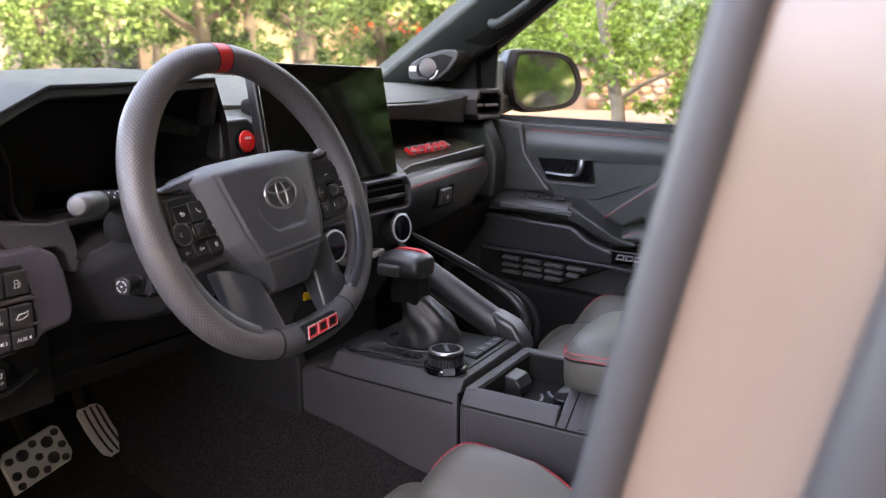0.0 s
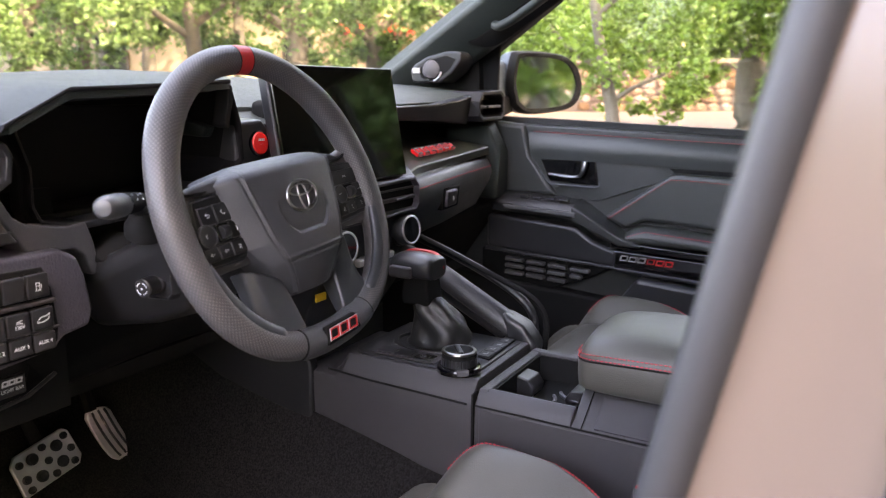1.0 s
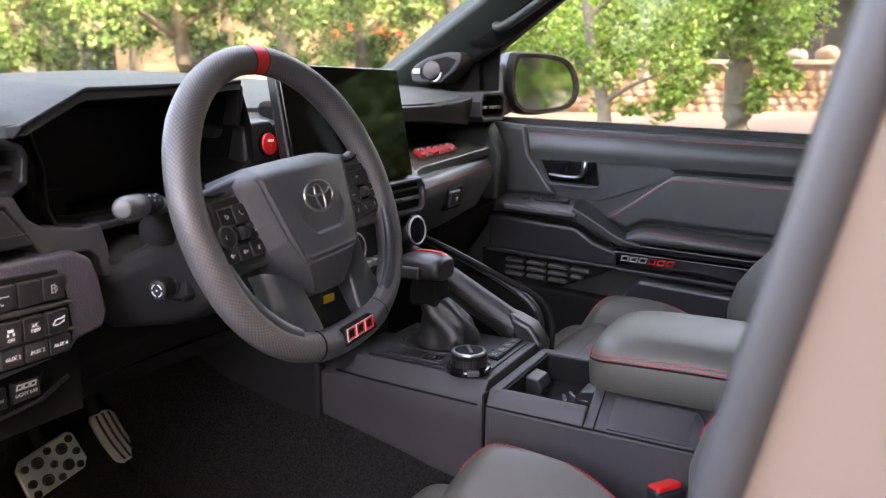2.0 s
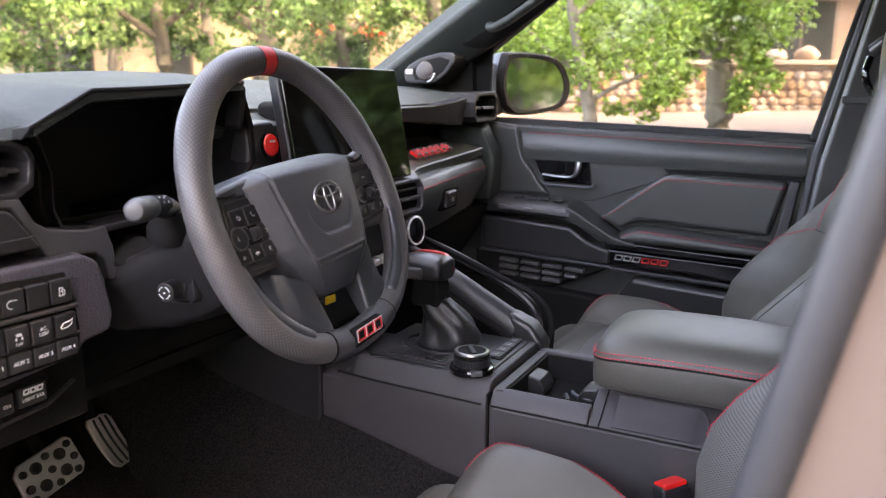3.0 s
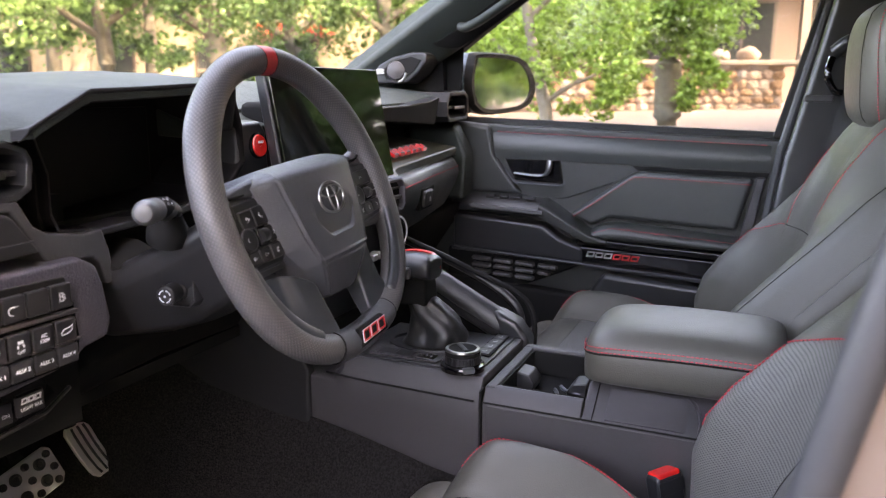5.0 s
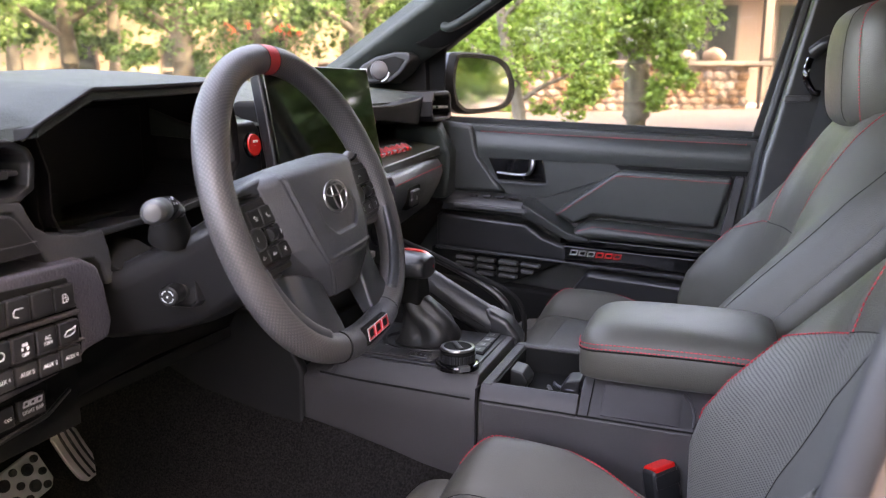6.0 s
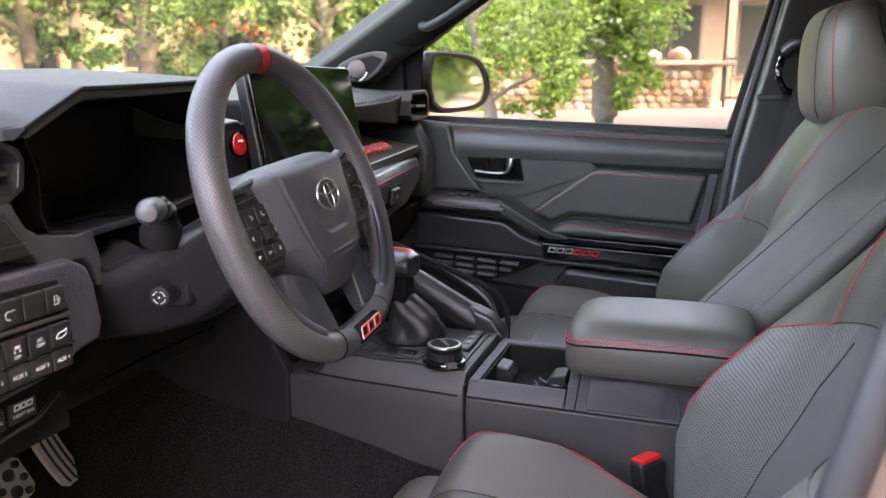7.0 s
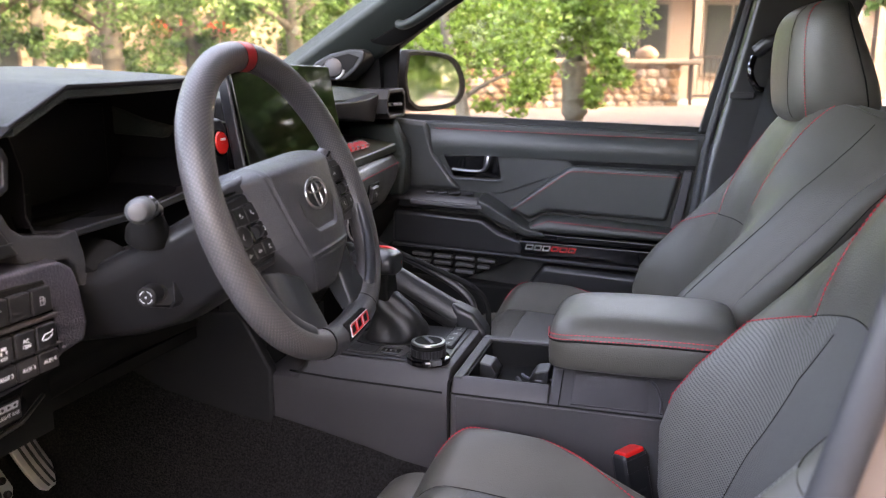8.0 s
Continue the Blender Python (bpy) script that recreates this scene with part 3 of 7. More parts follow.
# ---- rear passenger door, seen behind the seat
rear = thing("rear_door", (1.80, -0.6, 0.9), "closed black rear door with clear window", "car door")
part("rear_panel", prism([(-0.10, 0.7), (-1.2, 0.7), (-1.2, 1.36), (-0.10, 1.345)], "x", 1.77, 1.84), M["soft"], rear, bevel=0.012)
part("rear_frame", prism([(-1.0, 1.35), (-1.2, 1.35), (-1.2, 1.76), (-1.1, 1.76)], "x", 1.79, 1.84), M["gloss"], rear, bevel=0.004)
part("rear_glass", sheet(lambda u, v: (1.827, -1.05 + 0.93 * u, 1.34 + 0.41 * v), 2, 2), M["glass"], rear).visible_shadow = False

# ---- door mirror
mir = thing("door_mirror", (2.05, 0.97, 1.42), "blue-grey door mirror with black rim outside the window", "wing mirror")


def mirror_outline(grow):
    pts = [(0.994, 1.425), (1.004, 1.480), (0.996, 1.545), (0.978, 1.558), (0.90, 1.553), (0.858, 1.537), (0.836, 1.50), (0.831, 1.458), (0.850, 1.422), (0.90, 1.407), (0.965, 1.404)]
    cy, cz = 0.93, 1.478
    pts = [tuple(p)[:2] for p in smooth_path([(*q, 0) for q in pts + pts[:1]], 45)[:-1]]
    return [(cy + (y - cy) * (1 + grow / 0.09), cz + (z - cz) * (1 + grow / 0.08)) for y, z in pts]


def mirror_ring(grow, back):
    """The outline laid on a plane that faces back and a little towards the driver."""
    out = []
    n, mid, eye = Vector((-0.40, -0.92, 0.0)), Vector((2.135, 0.93, 1.478)), Vector((-0.03, 0.07, 1.456))
    for y, z in mirror_outline(grow):
        d = Vector((2.135 + (0.93 - y) * 0.28, y, z)) - eye
        out.append(eye + d * (n.dot(mid - eye) / n.dot(d)) - n * back)
    return out


part("housing", loft([mirror_ring(0.012, -0.012), mirror_ring(0.016, 0.01), mirror_ring(0.012, 0.05), mirror_ring(-0.01, 0.09), mirror_ring(-0.045, 0.115)]), M["steelblue"], mir, sub=1)
part("rim", loft([mirror_ring(-0.0035, -0.010), mirror_ring(-0.003, -0.018), mirror_ring(0.008, -0.020), mirror_ring(0.0135, -0.006), mirror_ring(0.0135, 0.006)], cap=False), M["deep"], mir, "thin black rim")
part("mirror_glass", loft([mirror_ring(-0.001, -0.0145), mirror_ring(-0.05, -0.0148)]), M["mirror"], mir, "reflecting mirror glass", smooth=False)
part("foot", loft([[(1.84, 0.995, 1.385), (1.84, 0.90, 1.385), (1.84, 0.90, 1.43), (1.84, 0.995, 1.43)], [(2.0, 1.06, 1.385), (2.0, 0.97, 1.385), (2.0, 0.97, 1.44), (2.0, 1.06, 1.44)], [(2.12, 1.06, 1.40), (2.12, 0.98, 1.40), (2.12, 0.98, 1.45), (2.12, 1.06, 1.45)]]), M["deep"], mir, bevel=0.01)
part("housing_root", loft([[(2.04, 0.985, 1.405), (2.04, 1.15, 1.41), (2.04, 1.15, 1.54), (2.04, 1.06, 1.555), (2.04, 0.99, 1.54)], [(1.93, 0.965, 1.40), (1.93, 1.10, 1.40), (1.93, 1.10, 1.52), (1.93, 1.02, 1.545), (1.93, 0.965, 1.535)], [(1.87, 0.945, 1.40), (1.87, 1.08, 1.40), (1.87, 1.08, 1.50), (1.87, 1.0, 1.53), (1.87, 0.945, 1.52)]]), M["steelblue"], mir, bevel=0.01)
part("corner_cap", prism([(0.995, 1.384), (0.893, 1.384), (0.896, 1.46), (0.890, 1.585), (0.995, 1.52)], "x", 1.79, 1.799), M["deep"], mir, bevel=0.004)


# ---- dashboard
dash = thing("dashboard", (MID, 0.95, 1.1), "black dashboard with hooded cluster, vents and open shelf", "dashboard")


def dash_top(u, v):
    """The crowned upper pad from the hood and lip to the windscreen."""
    x = 0.24 + u * 1.56
    front = lerp(x, [(0.24, 0.86), (0.405, 0.848), (0.430, 0.845), (0.436, 0.787), (0.66, 0.787), (0.755, 0.797), (0.79, 0.83), (0.86, 0.92), (1.20, 0.93), (1.55, 0.93), (1.64, 0.90), (1.8, 0.92)])
    zf = lerp(x, [(0.24, 1.41), (0.405, 1.412), (0.426, 1.415), (0.513, 1.4575), (0.578, 1.460), (0.657, 1.464), (0.755, 1.469), (0.785, 1.466), (0.86, 1.43), (1.20, 1.424), (1.56, 1.432), (1.66, 1.446), (1.80, 1.446)])
    hump = lerp(x, [(0.24, 1.455), (0.585, 1.474), (0.666, 1.479), (0.76, 1.484), (0.82, 1.486), (0.95, 1.486), (1.06, 1.481), (1.3, 1.474), (1.8, 1.470)])
    y = front + v * (1.36 - front)
    z = zf + (hump - zf) * min(1, v * 2.2) ** 0.8 - max(0, v - 0.55) * 0.12
    return (x, y, z)


part("upper_pad", slab(dash_top, 130, 20, (0, 0, -0.012)), M["pad"], dash)
# dark front edge of the hood
lip = []
for k in range(60):
    x = 0.437 + 0.325 * k / 59
    _, yf, zf = dash_top((x - 0.24) / 1.56, 0.0)
    lip.append([(x, yf - 0.002, zf + 0.001), (x, yf - 0.0025, zf - 0.003), (x, yf + 0.008, zf - 0.0105), (x, yf + 0.012, zf - 0.0112), (x, yf + 0.045, zf - 0.0165), (x, yf + 0.045, zf - 0.004)])
part("hood_lip", loft(lip), M["matt"], dash, bevel=0.0012)
# the highlight on the lip's groove, put in as a paler bead
part("lip_bead", tube([Vector(r[3]) + Vector((0, 0.001, -0.0006)) for r in lip], 0.0011, 6), M["plastic"], dash)
part("hood_end", loft([[(0.755 + q, 0.797 + d, 1.466 - h), (0.768 + q, 0.803 + d, 1.461 - h), (0.768 + q, 0.825 + d, 1.461 - h), (0.755 + q, 0.825 + d, 1.466 - h)] for q, d, h in ((0.0, 0.0, 0.0), (0.001, 0.002, 0.02), (-0.002, 0.008, 0.058))]), M["deep"], dash, bevel=0.004)
# instrument hood: a deep brow round the display
HOOD = [(0.481, 1.372), (0.468, 1.413), (0.545, 1.455), (0.60, 1.460), (0.762, 1.467), (0.780, 1.464), (0.797, 1.412), (0.80, 1.36), (0.765, 1.325), (0.545, 1.303), (0.488, 1.312), (0.480, 1.33)]


def hood_ring(s, y, dz=0.0):
    cx, cz = 0.62, 1.385
    return [(cx + (x - cx) * s, y, cz + (z - cz) * s + dz) for x, z in HOOD]


part("hood", loft([hood_ring(1.0, 0.82), hood_ring(0.965, 0.822), hood_ring(0.95, 0.84), hood_ring(0.945, 0.846), hood_ring(1.05, 0.85), hood_ring(1.05, 0.83)], cap=False), M["cluster"], dash, bevel=0.004)
part("hood_lining", loft([hood_ring(0.955, 0.835), hood_ring(0.90, 0.95)], cap=False), M["cluster"], dash, "dead black lining")
part("display", loft([[(x, 0.945, z) for x, _, z in hood_ring(0.93, 0)], [(x, 0.96, z) for x, _, z in hood_ring(0.93, 0)]]), M["cluster"], dash, "unlit black instrument display")
part("display_glass", box(0.49, 0.745, 0.938, 0.944, 1.315, 1.435), M["cluster"], dash, bevel=0.002)
# lower brow of the hood: a band from the side vent that drops to a lobe beside the column
part("brow", prism([(0.30, 1.372), (0.440, 1.350), (0.446, 1.338), (0.454, 1.324), (0.468, 1.315), (0.512, 1.307), (0.537, 1.309), (0.545, 1.285), (0.549, 1.257), (0.548, 1.246), (0.537, 1.247), (0.531, 1.271), (0.521, 1.280), (0.466, 1.282), (0.429, 1.341), (0.30, 1.352)], "y", 0.812, 0.856), M["airbag"], dash, bevel=0.003)
part("brow_strip", prism([(0.537, 1.3085), (0.666, 1.3155), (0.80, 1.334), (0.80, 1.322), (0.666, 1.306), (0.537, 1.300)], "y", 0.814, 0.856), M["smooth"], dash, bevel=0.0025)
part("brow_back", box(0.30, 0.80, 0.857, 0.88, 1.20, 1.315), M["deep"], dash)


def corner_vent(grow, y):
    pts = [(0.355, 1.408), (0.450, 1.406), (0.471, 1.397), (0.477, 1.385), (0.473, 1.355), (0.455, 1.344), (0.355, 1.341)]
    return [(0.407 + (x - 0.42) * 0.97 * (1 + grow / 0.05), y - 0.02, 1.3795 + (z - 1.375) * 0.97 * (1 + grow / 0.032)) for x, z in pts]


# side vent by the driver's door
vent = part("side_vent", loft([corner_vent(0.0, 0.93), corner_vent(0.0, 0.838), corner_vent(-0.002, 0.832), corner_vent(-0.0075, 0.833), corner_vent(-0.009, 0.842), corner_vent(-0.010, 0.90)], cap=False), M["smooth"], dash, bevel=0.0015)
part("vent_throat", loft([corner_vent(-0.007, 0.90), corner_vent(-0.007, 0.91)]), M["deep"], vent)
part("vent_slat", box(0.345, 0.449, 0.822, 0.845, 1.3745, 1.3795), M["plastic"], vent, bevel=0.0015)
part("vent_tab", box(0.418, 0.434, 0.818, 0.825, 1.3725, 1.3810), M["smooth"], vent, bevel=0.001)
# switch panel, with the dark ledge above it
SW = [(0.22, 1.283), (0.399, 1.2865), (0.492, 1.2865), (0.512, 1.275), (0.520, 1.253), (0.527, 1.212), (0.521, 1.194), (0.487, 1.189), (0.476, 1.1775), (0.386, 1.170), (0.22, 1.160)]
swp = part("switch_panel", prism(SW, "y", 0.797, 0.86), M["panel"], dash, bevel=0.006, segments=3)
part("panel_ledge", prism([(0.22, 1.334), (0.416, 1.342), (0.424, 1.336), (0.450, 1.300), (0.22, 1.294)], "y", 0.800, 0.86), M["smooth"], dash, bevel=0.003)
part("ledge_line", prism([(0.22, 1.3095), (0.442, 1.3130), (0.443, 1.3115), (0.22, 1.3080)], "y", 0.7985, 0.805), M["grey"], dash)
part("panel_back", box(0.22, 0.53, 0.861, 0.875, 1.08, 1.345), M["deep"], dash)


def upright(x, y, z):
    """A plane that faces the driver, for lettering."""
    return pose(x, y, z, 90)


ROWS_Z = (1.254, 1.218, 1.193)
LABEL = {(1, 2): "AC\n120V", (2, 3): "AUX 4", (2, 2): "AUX 3", (2, 1): "AUX 2", (2, 0): "AUX 1"}
part("button_well", prism([(0.345, 1.276), (0.468, 1.2715), (0.476, 1.245), (0.480, 1.206), (0.478, 1.190), (0.470, 1.1785), (0.345, 1.1785)], "y", 0.7945, 0.799), M["deep"], swp, bevel=0.001)
part("well_divider", prism([(0.345, 1.241), (0.4775, 1.2375), (0.4785, 1.2325), (0.345, 1.2355)], "y", 0.7895, 0.796), M["plastic"], swp, bevel=0.0015)
part("well_divider", prism([(0.345, 1.2072), (0.4800, 1.2062), (0.4800, 1.2042), (0.345, 1.2050)], "y", 0.7895, 0.796), M["plastic"], swp, bevel=0.0008)
for r, z in enumerate(ROWS_Z):
    hh = (0.0125, 0.0118, 0.0098)[r]
    for k in range(4):
        x = 0.4605 - (3 - k) * 0.0262 - (0.001 if r else 0.0025)
        btn = part("switch_button", box(x - 0.0122, x + 0.0122, 0.7882, 0.797, z - hh, z + hh), M["switch"], swp, bevel=0.0016)
        word = LABEL.get((r, k))
        y = 0.7877
        if word:
            part("lettering", lettering(word, 0.0056 if r == 2 else 0.0052, upright(x, y, z), 0.0002), M["white"], btn, smooth=False)
        elif (r, k) == (0, 3):
            part("symbol", join(box(x - 0.0035, x - 0.0027, y - 0.0002, y, z - 0.004, z + 0.004), box(x + 0.0004, x + 0.0012, y - 0.0002, y, z - 0.004, z + 0.004), box(x - 0.0035, x + 0.0012, y - 0.0002, y, z + 0.0034, z + 0.0042), box(x - 0.0035, x + 0.0012, y - 0.0002, y, z, z + 0.0008), box(x - 0.0042, x + 0.002, y - 0.0002, y, z - 0.0046, z - 0.0038), box(x + 0.0024, x + 0.0031, y - 0.0002, y, z - 0.0035, z + 0.002)), M["white"], btn, "white fuel pump symbol")
        elif (r, k) == (1, 3):
            part("symbol", tube([(x - 0.007, y, z - 0.002), (x - 0.003, y, z + 0.0025), (x + 0.004, y, z + 0.003), (x + 0.007, y, z + 0.005), (x + 0.006, y, z - 0.0005), (x, y, z - 0.003), (x - 0.006, y, z - 0.003)], 0.00042, 6, closed=True), M["white"], btn, "white tailgate symbol")
        elif (r, k) == (0, 1):
            part("symbol", join(tube([(x - 0.003 + 0.004 * math.cos(a), y, z - 0.001 + 0.004 * math.sin(a)) for a in (radians(60 + 20 * q) for q in range(12))], 0.00045, 6), box(x - 0.001, x + 0.004, y - 0.0002, y, z + 0.0024, z + 0.0032)), M["white"], btn, "white child lock symbol")
        elif (r, k) == (1, 1):
            part("symbol", join(box(x - 0.003, x + 0.003, y - 0.0002, y, z + 0.002, z + 0.005), box(x - 0.004, x - 0.002, y - 0.0002, y, z - 0.002, z + 0.001), box(x + 0.002, x + 0.004, y - 0.0002, y, z - 0.002, z + 0.001)), M["white"], btn, "white traction symbol")
            part("lettering", lettering("OFF", 0.0045, upright(x, y, z - 0.0062), 0.0002), M["white"], btn, smooth=False)
        elif (r, k) in ((1, 0), (0, 0)):
            part("symbol", tube([(x + 0.004 * math.cos(a), y, z + 0.004 * math.sin(a)) for a in (radians(30 * q) for q in range(12))], 0.0006, 6, closed=True), M["white"], btn)
# light-bar switch below, set further back
lb = part("lower_switch_panel", prism([(0.22, 1.175), (0.455, 1.168), (0.468, 1.155), (0.458, 1.126), (0.40, 1.120), (0.22, 1.112)], "y", 0.832, 0.86), M["deep"], dash, bevel=0.004)
for x0, x1, zz in ((0.4255, 0.4575, 1.1405), (0.389, 0.420, 1.139)):
    b = part("switch_button", box(x0, x1, 0.8275, 0.838, zz - 0.0115, zz + 0.0115), M["switch"], lb, bevel=0.002)
    if x0 > 0.42:
        for k in range(3):
            part("badge_letter", move(bar_frame(0.0072, 0.0062, 0.0016, 0.0014, 0.0004), Matrix.Translation((0.4298 + k * 0.0078, 0.8274, 1.1425)) @ Euler((radians(90), 0, 0)).to_matrix().to_4x4()), M["white"], b)
        part("lettering", lettering("LIGHT BAR", 0.0052, upright(0.4415, 0.8271, 1.1370), 0.0002), M["white"], b, smooth=False)
    else:
        part("lettering", lettering("ON", 0.0052, upright(0.4120, 0.8271, 1.1370), 0.0002), M["white"], b, smooth=False)
part("lower_edge", tube([(0.22, 0.832, 1.108), (0.40, 0.832, 1.116), (0.460, 0.832, 1.122), (0.503, 0.845, 1.133)], 0.0025, 8), M["smooth"], dash)
# knee panel under the column
part("knee_panel", loft([[(x, y + dy, z) for y, z in ((0.875, 1.19), (0.85, 1.12), (0.87, 1.085), (0.93, 1.062), (1.05, 1.06), (1.05, 1.2))] for x, dy in ((0.20, 0.0), (0.48, 0.0), (0.56, 0.04), (0.74, 0.06), (0.90, 0.05))]), M["deep"], dash, bevel=0.01)
part("under_cover", box(0.2, 0.92, 0.93, 1.25, 1.062, 1.08), M["deep"], dash)
# starter pod between hood and screen
pod = part("starter_pod", loft([[(x0, y, z1), (x1 - 0.012, y, z1 + 0.003), (x1, y, z1 - 0.010), (x1 + 0.008, y, 1.31), (x0, y, 1.325)] for x0, x1, y, z1 in ((0.790, 0.856, 0.8235, 1.411), (0.788, 0.858, 0.840, 1.4125), (0.800, 0.858, 0.95, 1.4125))]), M["smooth"], dash, bevel=0.006, segments=3)
part("button_ring", revolve([(0.0185, 0.0), (0.0185, 0.004), (0.0165, 0.005), (0.0165, 0.0)], (0.8325, 0.8235, 1.380), (0, -1, 0.12)), M["gloss"], pod)
start = part("start_button", revolve([(0.0160, 0.0), (0.0160, 0.005), (0.0148, 0.0068), (0.002, 0.0072)], (0.8325, 0.8235, 1.380), (0, -1, 0.12)), M["redclear"], pod, "bright red start button")
part("symbol", tube([(0.8325 + 0.003 * math.cos(a), 0.8165, 1.3765 + 0.003 * math.sin(a)) for a in (radians(30 * q) for q in range(12))], 0.0004, 6, closed=True), M["white"], start)
for k in range(3):
    part("badge_letter", move(bar_frame(0.0036, 0.0032, 0.0009, 0.0006, 0.0005), Matrix.Translation((0.8268 + k * 0.0041, 0.8165, 1.3840)) @ Euler((radians(90), 0, 0)).to_matrix().to_4x4()), M["white"], start)
# trim wedge behind the pod, beside the screen
part("trim_wedge", loft([[(x, 0.86, 1.405), (x, 0.90, 1.414), (x, 1.04, 1.468), (x, 1.05, 1.40), (x, 0.87, 1.39)] for x in (0.77, 0.93)]), M["pad"], dash, bevel=0.003)
part("wedge_line", tube([(0.80, 0.90, 1.4165), (0.90, 1.0, 1.4545)], 0.0014, 6), M["satin"], dash)

# passenger side: lip, shelf and glovebox
part("lip_face", loft([[(x, y, z1), (x, y + 0.012, z0), (x, y + 0.10, z0), (x, y + 0.10, z1)] for x, y, z1, z0 in ((1.14, 0.915, 1.424, 1.395), (1.35, 0.905, 1.424, 1.394), (1.50, 0.905, 1.426, 1.390), (1.57, 0.885, 1.435, 1.382), (1.64, 0.89, 1.445, 1.378))]), M["smooth"], dash, bevel=0.004)
part("shelf_back", prism([(1.14, 1.40), (1.70, 1.39), (1.70, 1.30), (1.14, 1.30)], "y", 1.02, 1.04), M["deep"], dash)
shelf = part("shelf", loft([[(1.17, 0.790, 1.300), (1.17, 1.03, 1.335), (1.17, 1.03, 1.29), (1.17, 0.790, 1.285)], [(1.30, 0.835, 1.309), (1.30, 1.03, 1.343), (1.30, 1.03, 1.29), (1.30, 0.835, 1.290)], [(1.68, 0.862, 1.325), (1.68, 1.03, 1.348), (1.68, 1.03, 1.29), (1.68, 0.862, 1.305)]]), M["olive"], dash, "satin shelf with red lettered edge", bevel=0.004)
for k in range(6):
    # six raised red bars in place of the brand's letters
    m6 = Matrix.Translation((1.352 + k * 0.0300, 0.868 + 0.001 * k, 1.3205 + 0.0009 * k)) @ Euler((radians(24), 0, radians(3))).to_matrix().to_4x4()
    part("badge_letter", move(bar_frame(0.022, 0.025, 0.0052, 0.010, 0.008), m6), M["redpaint"], shelf, bevel=0.0008)
    part("badge_top", move(bar_frame(0.0214, 0.0243, 0.0046, 0.0098, 0.0006), m6 @ Matrix.Translation((0.0003, 0.0004, 0.0081))), M["satin"], shelf)


def glove_ring(x, y, z1, z0):
    return [(x, y + 0.035, z1 + 0.002), (x, y + 0.010, z1), (x, y, z1 - 0.018), (x, y - 0.004, z1 - 0.035), (x, y + 0.002, (z1 + z0) / 2), (x, y + 0.035, z0), (x, y + 0.10, z0), (x, y + 0.10, z1)]


glove = part("glovebox", loft([glove_ring(1.225, 0.800, 1.288, 1.165), glove_ring(1.24, 0.800, 1.290, 1.165), glove_ring(1.45, 0.825, 1.296, 1.17), glove_ring(1.66, 0.855, 1.298, 1.18), glove_ring(1.72, 0.875, 1.296, 1.19)]), M["soft"], dash, "stitched soft-faced glovebox lid", bevel=0.008, segments=3)
part("stitching", stitches([(x, lerp(x, [(1.24, 0.7975), (1.45, 0.8225), (1.66, 0.8525), (1.70, 0.8655)]), lerp(x, [(1.24, 1.271), (1.45, 1.277), (1.66, 1.279), (1.70, 1.278)])) for x in (1.24 + 0.45 * k / 40 for k in range(41))]), M["red"], glove, "red thread seam")
latch = part("latch", move(box(-0.044, 0.046, -0.004, 0.02, -0.026, 0.022), pose(1.405, 0.820, 1.238, 6, 0, 7)), M["deep"], glove, bevel=0.004, segments=3)
part("latch_button", move(box(-0.036, 0.018, -0.012, 0.0, -0.018, 0.016), pose(1.405, 0.820, 1.238, 6, 0, 7)), M["plastic"], latch, bevel=0.0045, segments=3)
part("latch_lock", move(revolve([(0.005, 0), (0.005, 0.0018), (0.001, 0.002)], (-0.007, -0.011, -0.002), (0, -1, 0), 12), pose(1.405, 0.820, 1.238, 6, 0, 7)), M["steel"], latch)
part("side_cap", loft([[(1.70, 0.872, 1.37), (1.785, 0.90, 1.385), (1.785, 1.0, 1.385), (1.70, 1.0, 1.37)], [(1.70, 0.845, 1.30), (1.79, 0.86, 1.31), (1.79, 1.0, 1.31), (1.70, 1.0, 1.30)], [(1.715, 0.86, 1.19), (1.79, 0.86, 1.19), (1.79, 1.0, 1.19), (1.715, 1.0, 1.19)]]), M["pad"], dash, bevel=0.012, segments=3)
part("lower_dash", loft([[(x, 0.87, 1.18), (x, 0.98, 1.02), (x, 1.2, 0.95), (x, 1.2, 1.2)] for x in (1.16, 1.79)]), M["deep"], dash, bevel=0.01)
# outer vent
VENT = [(1.655, 1.384), (1.636, 1.398), (1.634, 1.432), (1.655, 1.455), (1.775, 1.459), (1.797, 1.448), (1.800, 1.398), (1.785, 1.386)]


def vent_ring(grow, y):
    return [(1.718 + (x - 1.718) * (1 + grow / 0.08), y + 0.06 * (x - 1.634), 1.421 + (z - 1.421) * (1 + grow / 0.036)) for x, z in VENT]


pv = part("side_vent", loft([vent_ring(0.0, 0.96), vent_ring(0.0, 0.872), vent_ring(-0.002, 0.868), vent_ring(-0.009, 0.869), vent_ring(-0.012, 0.885), vent_ring(-0.013, 0.93)], cap=False), M["matt"], dash, bevel=0.0015)
part("vent_throat", loft([vent_ring(-0.010, 0.93), vent_ring(-0.010, 0.95)]), M["deep"], pv)
part("vent_slat", box(1.652, 1.785, 0.882, 0.90, 1.415, 1.422), M["plastic"], pv, bevel=0.002)
part("vent_tab", box(1.70, 1.738, 0.876, 0.884, 1.4155, 1.4215), M["grey"], pv, bevel=0.001)

